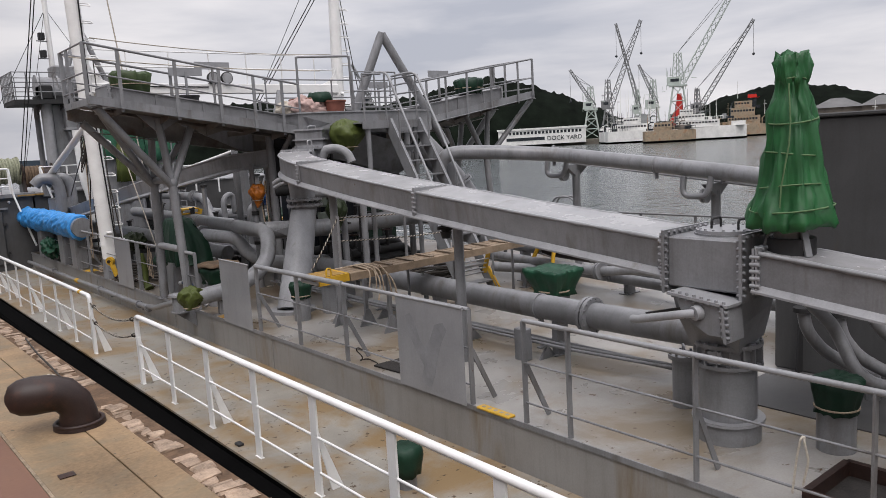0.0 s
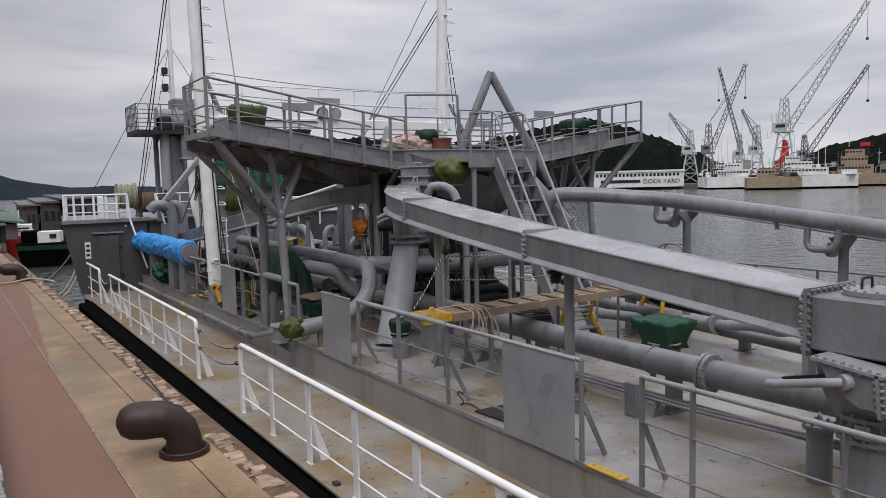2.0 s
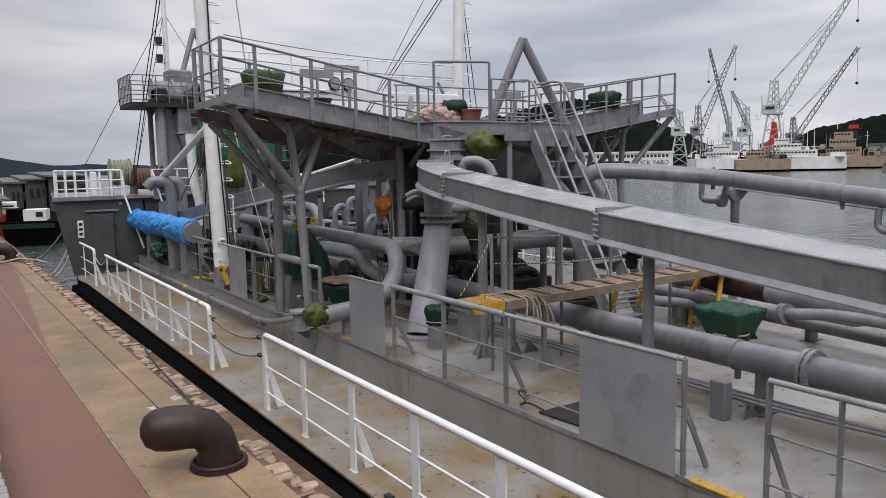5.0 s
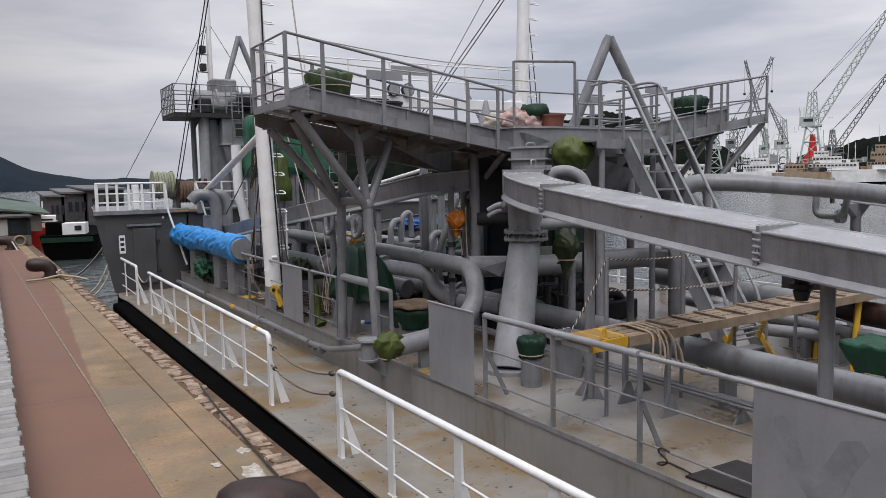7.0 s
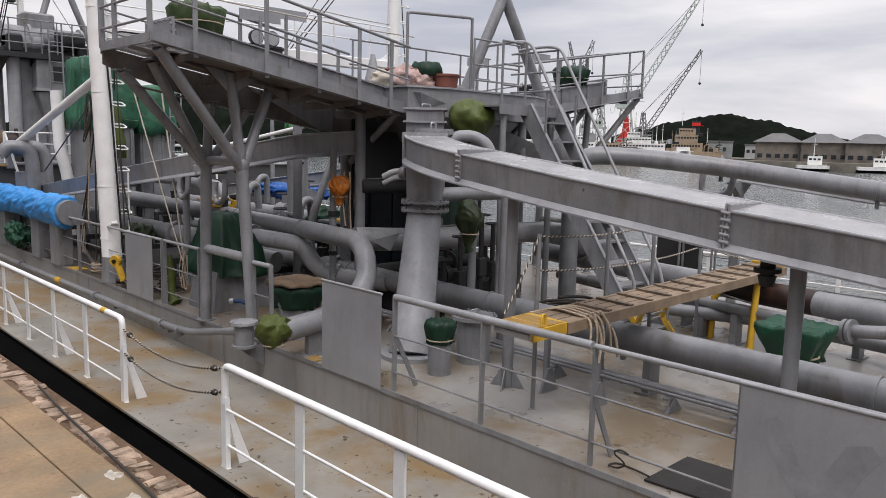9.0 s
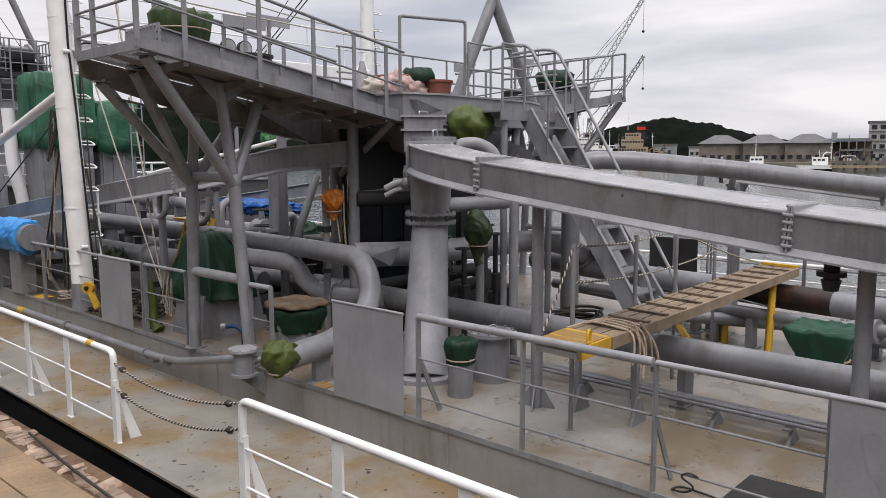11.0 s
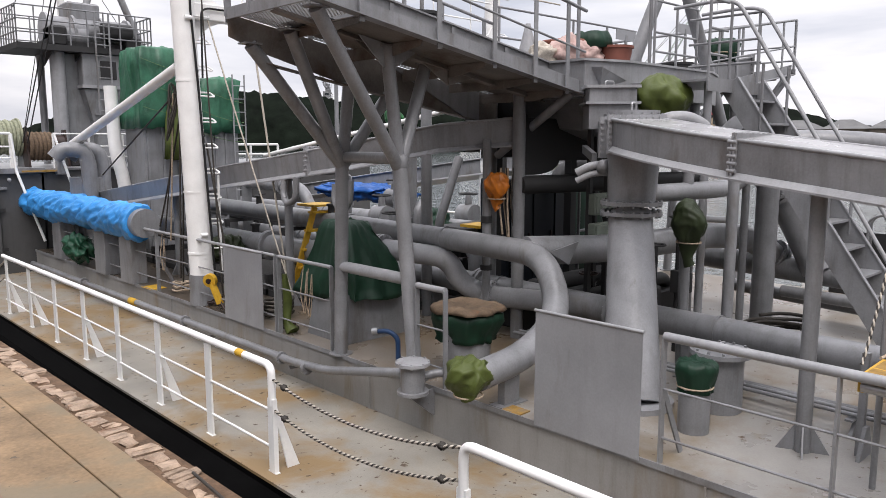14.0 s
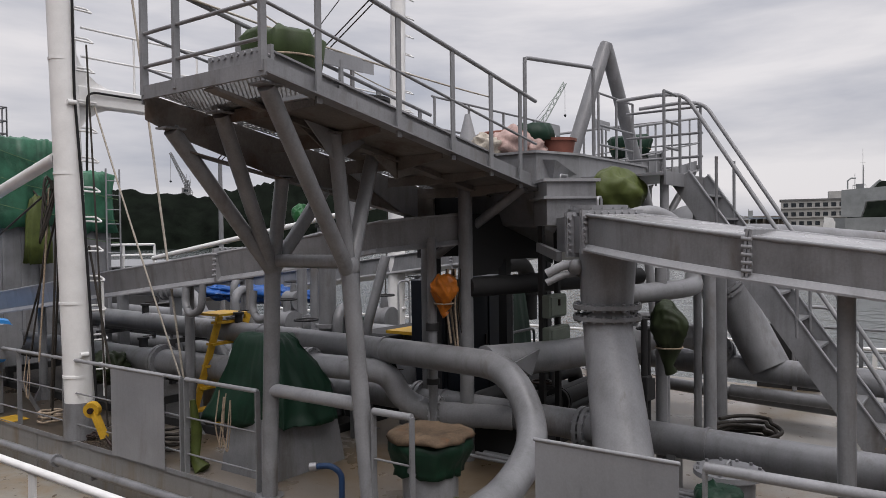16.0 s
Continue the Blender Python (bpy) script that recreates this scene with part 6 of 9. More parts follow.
fl = thing("floodlight", (7.7, 18.1, 4.13), "pair of round floodlights with pale glass on the mast beam", "floodlight")
part("bracket", S().box(7.45, 7.95, 18.16, 18.24, 4.13, 4.16), grey, fl)
for x in (7.52, 7.86):
    part("housing", S().tube([(x, 18.26, 4.26), (x, 18.14, 4.26), (x, 18.04, 4.26)], 1, 20, radii=[0.05, 0.13, 0.145]), grey_dark, fl)
    part("glass", S().cyl((x, 18.045, 4.26), (x, 18.03, 4.26), 0.125, n=20), steel, fl, "round pale glass")
    part("yoke", S().box(x - 0.015, x + 0.015, 18.14, 18.18, 4.14, 4.26), grey, fl)
for x, y, z, w in ((5.4, 14.35, zl(5.4) + 0.95, 0.62), (6.15, 14.9, zl(6.1) + 1.25, 0.7), (11.3, 14.3, zr(11.3) + 0.95, 0.6), (9.6, 14.3, 3.75, 0.5)):
    t = thing("sign_plate", (x, y, z), "plain grey plate fixed on the rail", "plate", "rail plates")
    part("plate", S().box(x - w / 2, x + w / 2, y - 0.006, y + 0.006, z - 0.07, z + 0.07), panel_paint, t)
    part("clamp", S().box(x - 0.02, x + 0.02, y - 0.015, y + 0.015, z - 0.9, z), grey, t)

# the forked stands under the outer end of an arm


def forked_stand(x_near, x_far, side, zf, dy=0.0):
    t = thing("forked_stand", (x_near, 13.4 + dy, TRUNK), "pair of grey forked pipe stands holding a gantry arm", "support", "forked stands")
    o = -1 if side < 0 else 1
    low = []
    for node, foot, ends in (((x_near, 13.60), (x_near + 0.02, 13.40), ((1.20, 13.20), (0.13, 13.62), (-0.50, 13.76))), ((x_far, 14.57), (x_far, 14.66), ((1.14, 14.40), (0.90, 14.10), (0.02, 14.40), (-0.50, 14.40)))):
        node, foot = V((node[0], node[1] + dy, 2.02)), V((foot[0], foot[1] + dy, TRUNK))
        part("post", S().cyl(foot, node, 0.074, n=16), grey, t)
        low.append(foot.lerp(node, 0.465))
        for d, y in ends:
            x = node.x + o * d
            top = zf(x) - (0.06 if y < 14.2 else 0.22 if abs(d) > 1 else 0.34)
            part("branch", S().cyl(node - V((0, 0, 0.06)), (x, y + dy, top), 0.064, n=14), grey, t)
            part("branch_pad", S().box(x - 0.09, x + 0.09, y + dy - 0.07, y + dy + 0.07, top, top + 0.015), grey, t)
        if foot.y < 14 + dy:
            x, y = node.x + o * 0.13, node.y
            for e in (-1, 1):
                part("top_gusset", S().slab([(x, y, zf(x) - 0.30), (x + e * 0.34, y, zf(x + e * 0.34) - 0.035), (x, y, zf(x) - 0.035)], 0.014), grey, t)
        part("collar", S().ball(node, 0.092, (1, 1, 1.2), 14, 8), grey, t)
        part("foot", S().cyl(foot, foot + V((0, 0, 0.012)), 0.13), grey, t)
    part("upper_tie", S().cyl((x_near, 13.60 + dy, 2.06), (x_far, 14.57 + dy, 2.06), 0.060, n=14), grey, t)
    part("lower_tie", S().cyl(*low, 0.060, n=14), grey_lit, t)
    return t


forked_stand(4.68, 4.70, -1, zl)
forked_stand(12.4, 12.35, 1, zr, 0.39)
# bracket plates and struts between arm and tower
for s, x0, x1, zf in ((-1, 5.2, 6.6, zl), (1, 11.8, 10.3, zr)):
    t = thing("arm_bracket", (x1, 13.8, 2.2), "tapered grey bracket plates under a gantry arm", "bracket", "arm brackets")
    for y in (YF - 0.05,):
        part("gusset", S().slab([(x0, y, zf(x0) - 0.02), (x1, y, zf(x1) - 0.02), (x1, y, 2.2), (x1 + s * 0.22, y, 2.2), (x1 + s * 0.22, y, 2.5)], 0.02), grey, t)
    part("strut", S().cyl((x1 - s * 0.35, 14.38, 2.05), (x1 - s * 0.20, YN + (0.39 if s > 0 else 0.0), zf(x1) - 0.06), 0.05), grey, t)
for x, y, r in ((6.66, 13.78, 0.09), (6.95, 14.5, 0.10), (7.6, 14.9, 0.09), (6.67, 15.4, 0.085)):
    tagged(part("column", S().cyl((x, y, TRUNK), (x, y, 2.85), r * 0.85, n=14), grey), "slim grey column under the gantry", "column", "gantry columns")

# ---------------------------------------------------------------- the tower
tw = thing("tower", (8.5, 13.7, TRUNK), "grey steel tower with a plated hopper head between the arms", "tower")
hexa = [(6.9, 13.05), (7.5, 12.86), (9.4, 12.86), (10.05, 13.1), (10.05, 14.4), (6.9, 14.4)]
part("head_plating", S().slab([(x, y, 2.72) for x, y in hexa], 0.40), grey, tw)
part("head_rim", S().slab([(8.5 + (x - 8.5) * 1.02, 13.7 + (y - 13.7) * 1.03, 3.11) for x, y in hexa], 0.025), grey_lit, tw)
part("hopper", S().sweep([(8.45, 13.65, 2.72), (8.3, 13.7, 2.14)], [(-1.5, -0.78), (1.5, -0.78), (1.5, 0.78), (-1.5, 0.78)], radii=[1, 0.62], smooth=False, up=(0, 1, 0)), grey, tw)
part("column", S().cyl((9.3, 13.0, TRUNK), (9.3, 13.0, 2.75), 0.065, n=16), grey, tw)
# made-up low block that darkens the deck between the columns
part("bed", S().box(6.95, 9.72, 13.22, 14.45, TRUNK, 0.20, 0.02), grey_dark, tw, "dark block added to darken the deck under the tower")
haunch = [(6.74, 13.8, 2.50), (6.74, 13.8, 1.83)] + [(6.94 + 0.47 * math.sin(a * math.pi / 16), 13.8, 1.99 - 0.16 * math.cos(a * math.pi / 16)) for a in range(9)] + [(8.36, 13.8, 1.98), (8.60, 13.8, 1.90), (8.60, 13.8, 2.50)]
# plate, legs and tube near black: the tower's inner shade in their colour
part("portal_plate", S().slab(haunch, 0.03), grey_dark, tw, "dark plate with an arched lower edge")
# made-up dark plate that shuts out light behind the tower's head
part("rear_casing", S().box(6.9, 9.9, 14.55, 14.62, 2.02, 2.75), grey_dark, tw, "dark plate added to close bright gaps behind the tower")
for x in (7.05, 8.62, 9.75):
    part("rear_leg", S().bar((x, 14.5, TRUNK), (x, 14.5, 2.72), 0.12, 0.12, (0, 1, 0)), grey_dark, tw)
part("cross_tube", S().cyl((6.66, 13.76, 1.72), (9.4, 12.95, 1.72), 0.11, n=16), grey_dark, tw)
for x, y in ((7.08, 13.28), (8.0, 12.92)):
    part("gate_post", S().cyl((x, y, 3.1), (x, y, 4.15), 0.02, n=8), grey, tw)
part("gate_rail", S().tube([(7.08, 13.28, 3.2), (7.08, 13.28, 4.15), (8.0, 12.92, 4.15), (8.0, 12.92, 3.2)], 0.022, 8, 0.05), grey, tw)
for y, x0, x1 in ((12.86, 8.0, 9.0), (14.42, 6.95, 10.05)):
    for x in ((8.0, 8.5, 9.0) if y < 13 else (7.0, 7.7, 8.5, 9.3, 10.0)):
        part("rail_post", S().cyl((x, y, 3.1), (x, y, 3.86), 0.016, n=8), grey, tw)
    for z in (3.86, 3.5, 3.28):
        part("rail", S().cyl((x0, y, z), (x1, y, z), 0.014, n=8), grey, tw)
# machines that stand inside the foot of the tower
navy_paint = surface("blue_black_machine_paint", (0.012, 0.016, 0.024), 0.45, vary=0.3, scale=3.0, bump=0.15, stain=(0.05, 0.03, 0.02), stain_at=0.64)
cabinet_paint = surface("pale_green_cabinet_paint", (0.16, 0.185, 0.155), 0.5, vary=0.15, scale=4.0, bump=0.1, stain=(0.12, 0.08, 0.05), stain_at=0.66)
t = thing("pump_cabinet", (8.4, 14.9, TRUNK), "tall blue-black steel pump cabinet inside the tower's foot", "cabinet")
part("body", S().box(7.55, 9.04, 14.73, 15.25, TRUNK + 0.06, 1.72, 0.015), navy_paint, t)
part("plinth", S().box(7.51, 9.08, 14.69, 15.29, TRUNK, TRUNK + 0.06), iron, t)
for x in (7.60, 8.08, 8.56):
    part("door", S().box(x, x + 0.44, 14.712, 14.73, 0.06, 1.66, 0.006), navy_paint, t)
    part("latch", S().box(x + 0.37, x + 0.395, 14.695, 14.712, 0.82, 0.96), iron, t)
t = thing("covered_pump", (9.9, 15.3, TRUNK), "pump under a dark green tarpaulin behind the tower's foot", "covered machine")
part("skid", S().box(9.45, 10.45, 15.1, 15.9, TRUNK, 0.12), iron, t)
part("cover", S().drape((9.92, 15.5, 0.0), [(1.62, 0.18, 0.16), (1.58, 0.40, 0.30), (1.25, 0.48, 0.36), (0.75, 0.53, 0.41), (0.35, 0.57, 0.45), (0.10, 0.59, 0.47)], 72, 5, 0.07, 3.0, 0.8).crumple(0.05, 2.6), green_dark, t)
sw = thing("switch_cabinets", (7.45, 13.1, TRUNK), "pale green steel switch cabinets on dark posts by the tower", "cabinet")
for x, y in ((7.26, 13.2), (7.62, 13.2), (7.70, 13.43)):
    part("post", S().bar((x, y, TRUNK), (x, y, 2.72), 0.055, 0.055, (0, 1, 0)), grey_dark, sw)
for x1, z0, z1 in ((7.66, 0.90, 1.27), (7.58, 1.37, 1.62)):
    box = part("cabinet", S().box(7.20, x1, 13.07, 13.17, z0, z1, 0.012), cabinet_paint, sw)
    part("door", S().box(7.22, x1 - 0.02, 13.055, 13.07, z0 + 0.025, z1 - 0.025, 0.005), cabinet_paint, box)
    part("handle", S().box(7.36, 7.38, 13.035, 13.055, z0 + 0.13, z0 + 0.20), iron, box)
t = thing("step_hoop", (9.35, 14.7, TRUNK), "grey hooped handrail beside the pump cabinet", "railing", "hoop rails")
part("hoop", S().tube([(9.08, 14.70, TRUNK), (9.08, 14.70, 0.90), (9.75, 14.70, 0.90), (9.75, 14.70, TRUNK)], 0.02, 8, 0.10), grey, t)
part("stanchion", S().cyl((9.06, 14.66, TRUNK), (9.06, 14.66, 1.7), 0.022, n=8), grey, t)
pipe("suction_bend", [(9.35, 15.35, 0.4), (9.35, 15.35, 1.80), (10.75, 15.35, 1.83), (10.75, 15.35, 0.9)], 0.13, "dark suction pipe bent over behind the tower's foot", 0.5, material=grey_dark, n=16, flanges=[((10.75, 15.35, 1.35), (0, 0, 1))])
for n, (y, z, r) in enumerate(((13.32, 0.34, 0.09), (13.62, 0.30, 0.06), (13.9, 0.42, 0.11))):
    pipe("bed_pipe", [(7.05, y, 0.20), (7.05, y, z), (9.3 + 0.1 * n, y + 0.05, z), (9.5 + 0.1 * n, y + 0.1, 0.18)], r, "dark pipe on the block under the tower", 0.15, material=grey_dark, n=12, flanges=[((7.9 + 0.4 * n, y + 0.02, z), (1, 0.02, 0))])
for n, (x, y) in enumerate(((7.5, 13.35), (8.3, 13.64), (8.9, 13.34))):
    t = thing("bed_valve", (x, y, 0.2), "small dark valve with a handwheel on the block under the tower", "valve", "bed valves")
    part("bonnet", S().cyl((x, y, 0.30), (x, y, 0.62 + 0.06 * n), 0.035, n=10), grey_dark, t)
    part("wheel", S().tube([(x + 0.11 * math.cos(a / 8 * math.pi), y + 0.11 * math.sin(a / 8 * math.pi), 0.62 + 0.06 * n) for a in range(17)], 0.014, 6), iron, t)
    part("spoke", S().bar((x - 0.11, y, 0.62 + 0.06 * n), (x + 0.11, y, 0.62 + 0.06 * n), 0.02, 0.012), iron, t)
# made-up ribbed box that keeps the space behind the tower dark
t = thing("gap_filler", (8.6, 15.9, TRUNK), "low dark box added to fill bright gaps behind the tower", "casing")
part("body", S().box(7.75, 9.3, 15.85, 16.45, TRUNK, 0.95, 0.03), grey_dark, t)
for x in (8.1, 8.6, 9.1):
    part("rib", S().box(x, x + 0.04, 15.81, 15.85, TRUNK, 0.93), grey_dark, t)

af = thing("a_frame", (9.0, 13.2, 3.1), "grey pipe A-frame standing on the tower", "A-frame")
part("near_leg", S().tube([(8.36, 13.42, 3.1), (8.96, 13.22, 4.56), (9.0, 13.2, 4.66)], 1, 18, radii=[0.088, 0.085, 0.075]), grey, af)
part("far_leg", S().tube([(9.0, 13.2, 4.66), (9.04, 13.2, 4.56), (10.05, 13.2, 3.1), (10.5, 13.2, 2.4)], 1, 18, radii=[0.07, 0.085, 0.085, 0.085]), grey, af)
part("foot_flange", S().flange((8.37, 13.42, 3.16), (0.35, -0.12, 0.9), 0.17, 0.05, 0), grey_lit, af)
bags = ((7.35, 13.6, 3.26, 0.25, pink, "crumpled pale pink sacks heaped on the tower"), (7.08, 13.75, 3.22, 0.19, rope_white, "pale cloth bundle on the tower"), (7.55, 13.5, 3.22, 0.20, pink, "pale pink sack slumped beside a tub"))
for n, (x, y, z, r, m, lab) in enumerate(bags):
    tagged(part("sack", S().ball((x, y, z), r, (1.25, 0.9, 0.75), 40, 24, 0.35, 2.2, n * 3.0).crumple(0.045, 6.0), m), lab, "bundle", "bundles")
t = thing("green_basin", (7.66, 13.52, 3.42), "upturned dark green plastic basin on the tower", "basin")
part("basin", S().drape((7.66, 13.52, 3.34), [(0.19, 0.15, 0.15), (0.18, 0.20, 0.20), (0.10, 0.235, 0.235), (0.0, 0.25, 0.25)], 60, 5, 0.05).crumple(0.015, 8.0), green_dark, t)
t = thing("red_tub", (7.86, 13.30, 3.12), "faded red plastic tub with a rim", "tub")
part("tub", S().cyl((7.86, 13.30, 3.12), (7.86, 13.30, 3.34), 0.16, 0.20, 20), rust_red, t)
part("rim", S().cyl((7.86, 13.30, 3.33), (7.86, 13.30, 3.36), 0.215, n=20), rust_red, t)
t = thing("red_hoop_tub", (7.5, 13.75, 3.12), "wide faded red tub stuffed with pale sacks", "tub")
part("tub", S().cyl((7.5, 13.78, 3.12), (7.5, 13.78, 3.40), 0.27, 0.30, 28), rust_red, t)
part("rim", S().tube([(7.5 + 0.31 * math.cos(k * math.pi / 12), 13.78 + 0.31 * math.sin(k * math.pi / 12), 3.41) for k in range(25)], 0.022, 8), rust_red, t)
t = thing("cowl_vent", (7.2, 14.1, 3.12), "small pale cone-shaped vent on the tower", "vent")
part("cone", S().cyl((7.05, 14.0, 3.1), (7.05, 14.0, 3.62), 0.16, 0.03, 16), grey_lit, t)

tassel = thing("rope_tassel", (6.5, 13.84, 1.92), "bundle of frayed brown ropes hanging under the gantry", "rope")
for n in range(7):
    x, y = 6.42 + 0.035 * n, 13.84 + 0.05 * math.sin(n * 2.1)
    part("strand", S().tube([(x, y, 1.92), (x + 0.02 * math.sin(n), y + 0.02, 1.5), (x + 0.015, y - 0.02, 1.15 - 0.05 * (n % 3))], 0.012, 6), rope_dark if n % 2 else rope_tan, tassel)

# ---------------------------------------------------------------- stairs
st = thing("ship_stairs", (8.3, 11.0, TRUNK), "steep grey steel stairs with pipe handrails up to the gantry", "stairs")
S0, S1 = V((7.96, 9.86, TRUNK)), V((8.13, 11.97, 2.88))
for dx in (0.0, 0.66):
    part("stringer", S().bar(S0 + V((dx, 0, 0.02)), S1 + V((dx, 0, -0.02)), 0.02, 0.24, (0, -0.8, 0.6)), grey, st)
    part("stringer_lip", S().bar(S0 + V((dx, -0.09, 0.09)), S1 + V((dx, -0.09, 0.05)), 0.05, 0.012, (0, -0.8, 0.6)), grey_lit, st)
for i in range(11):
    c = S0.lerp(S1, (i + 0.8) / 11.6)
    part("tread", S().box(c.x + 0.01, c.x + 0.65, c.y - 0.10, c.y + 0.10, c.z - 0.012, c.z + 0.012), grey, st)
for dx in (0.0, 0.66):
    top = [S0 + V((dx, 0.12, 0.66)), S0 + V((dx, 0.18, 0.92)), S1 + V((dx, -0.05, 0.86)), S1 + V((dx, 0.2, 0.90)), S1 + V((dx, 0.72, 0.88))]
    part("handrail", S().tube(top, 0.022, 8, 0.12), grey_lit, st)
    for f in (0.02, 0.45, 0.82):
        c = S0.lerp(S1, f)
        part("handrail_post", S().cyl((c.x + dx, c.y, c.z), (c.x + dx, c.y, c.z + 0.72), 0.017, n=8), grey, st)
for dx in (0.0, 0.66):
    part("yellow_tread_edge", S().bar(S0 + V((dx, -0.10, 0.06)), S0 + V((dx, 0.17, 0.42)), 0.03, 0.07), yellow, st, "yellow painted stringer foot")
ld = thing("landing", (8.4, 12.6, 2.88), "small grey landing with pipe rails at the stair head", "landing")
part("plate", S().box(7.55, 8.86, 11.95, 12.88, 2.86, 2.885), grey, ld)
part("edge", S().box(7.55, 8.86, 11.93, 11.95, 2.76, 2.90), grey, ld)
for x in (7.62, 8.1, 8.80):
    part("post", S().cyl((x, 11.97, 2.88), (x, 11.97, 3.72), 0.017, n=8), grey, ld)
for z in (3.72, 3.42, 3.15):
    part("rail", S().cyl((8.79, 11.97, z), (8.86, 11.97, z), 0.015, n=8), grey, ld)
    part("rail", S().cyl((7.62, 11.97, z), (8.02, 11.97, z), 0.015, n=8), grey, ld)
    part("rail", S().cyl((8.85, 11.97, z), (8.85, 12.88, z), 0.015, n=8), grey, ld)
for x in (7.7, 8.75):
    part("leg", S().cyl((x, 12.0, TRUNK), (x, 12.0, 2.86), 0.045), grey, ld)
for x, y, z0, z1 in ((7.05, 11.35, TRUNK, 1.95), (6.9, 11.75, TRUNK, 1.95)):
    tagged(part("riser_pipe", S().cyl((x, y, z0), (x, y, z1), 0.055, n=12), grey), "slim vertical grey riser pipe", "pipe", "riser pipes")
pipe("slanting_duct", [(9.15, 12.35, 2.45), (9.55, 12.15, 1.95), (9.92, 11.85, 1.30), (9.90, 11.48, 0.60)], 0.24, "thick grey duct slanting down behind the stairs", 0.5, n=22, flanges=[((9.75, 11.99, 1.60), (0.5, -0.4, -0.88))])
pipe("slanting_riser", [(7.48, 15.6, 2.0), (7.08, 15.6, 1.08), (7.05, 15.6, 0.4)], 0.065, "grey slanting pipe under the gantry", 0.2, n=14)
pipe("header_pipe", [(6.4, 11.9, 1.72), (7.4, 11.6, 1.74), (8.6, 12.0, 1.78)], 0.09, "grey header pipe behind the downpipe", 0.3, n=16)

# ---------------------------------------------------------------- masts, boom and stays


def mast(x, y, label):
    t = thing("mast", (x, y, TRUNK), label, "mast", "white masts")
    part("base", S().cyl((x, y, TRUNK), (x, y, 0.32), 0.195, 0.178, 20), grey, t)
    k = -0.03 if x < 8 else 0.03                  # the masts rake outboard
    part("pole", S().tube([(x, y, 0.30), (x + k * 2.9, y, 3.2), (x + k * 10.7, y, 11.0)], 1, 20, radii=[0.172, 0.160, 0.125]), white, t)
    for z in (0.62, 1.5, 3.05, 4.4):
        part("weld_band", S().cyl((x + k * z, y, z), (x + k * z, y, z + 0.03), 0.176 - 0.005 * z, n=20), white, t)
    for i in range(28):
        z = 0.7 + i * 0.36
        xr = x + k * z
        part("rung", S().tube([(xr + 0.08, y - 0.12, z), (xr + 0.30, y - 0.14, z - 0.01), (xr + 0.34, y - 0.10, z), (xr + 0.30, y - 0.05, z + 0.05), (xr + 0.10, y - 0.05, z + 0.05)], 0.013, 6, 0.02), white, t)
    for z in (0.9, 3.9, 7):
        part("cable_clip", S().cyl((x + k * z - 0.05, y - 0.17, z), (x + k * z + 0.05, y - 0.17, z), 0.03), white, t)
    return t


M1 = mast(4.80, 18.20, "tall white mast with hoop rungs standing on the trunk edge")
mast(11.08, 18.45, "tall white mast with hoop rungs on the far side")
part("side_ladder", S().cyl((5.06, 18.10, 0.35), (5.06, 18.10, 1.75), 0.018, n=8), white, M1)
part("cable", S().tube([(4.70, 18.04, 9.0), (4.72, 18.03, 4.0), (4.78, 18.02, 3.0), (4.9, 18.0, 0.3)], 0.016, 6), rubber, M1)
xb = thing("mast_beam", (7.9, 18.2, 4.0), "white crossbeam with curved haunches between the masts", "beam")
part("beam", S().box(4.80, 11.0, 18.11, 18.29, 3.90, 4.13, 0.015), white, xb)
for x, k in ((4.80, 1), (11.0, -1)):
    for z, v in ((4.13, 1), (3.90, -1)):
        part("haunch", S().slab([(x, 18.19, z - v * 0.02)] + [(x + k * (0.55 - 0.55 * math.sin(i * math.pi / 12)), 18.19, z + v * (0.55 - 0.55 * math.cos(i * math.pi / 12))) for i in range(7)], 0.02), white, xb)
part("cable", S().tube([(4.86, 18.04, 3.1), (4.88, 18.04, 4.0), (4.98, 18.08, 4.06), (5.9, 18.09, 4.06), (7.4, 18.09, 4.05)], 0.014, 6, 0.08), rubber, xb, "black cable clipped along the beam")
for z in (4.85, 4.5):
    part("rail", S().cyl((4.90, 18.2, z), (10.9, 18.2, z), 0.014, n=6), white, xb)
for i in range(6):
    part("post", S().cyl((5.6 + 0.95 * i, 18.2, 4.13), (5.6 + 0.95 * i, 18.2, 4.85), 0.014, n=6), white, xb)
boom = thing("boom", (4.73, 18.5, 3.25), "white tubular boom resting from mast to foredeck", "boom")
part("spar", S().tube([(4.70, 18.45, 3.27), (5.3, 26.0, 1.95)], 1, 16, radii=[0.075, 0.085]), white, boom)
part("tackle", S().tube([(4.70, 18.40, 3.30), (4.72, 18.36, 3.1), (4.70, 18.38, 2.8), (4.73, 18.35, 2.3)], 1, 10, radii=[0.07, 0.09, 0.06, 0.05]), iron, boom, "dark chain tackle")
part("foot_fork", S().box(5.2, 5.4, 25.9, 26.1, 1.5, 2.05, 0.02), grey, boom)
cloth = thing("hung_cover", (7.05, 23.85, 1.84), "olive cloth cover hanging before the covered tank", "cover")
part("cloth", S().drape((7.05, 23.85, 0), [(3.12, 0.05, 0.04), (3.02, 0.13, 0.08), (2.68, 0.20, 0.10), (2.23, 0.22, 0.11), (1.84, 0.25, 0.12)], 60, 6, 0.14, 2.0).crumple(0.05, 3.0), olive, cloth)
part("hanger", S().cyl((7.05, 23.85, 3.1), (7.05, 24.1, 3.27), 0.02, n=8), rope_dark, cloth)


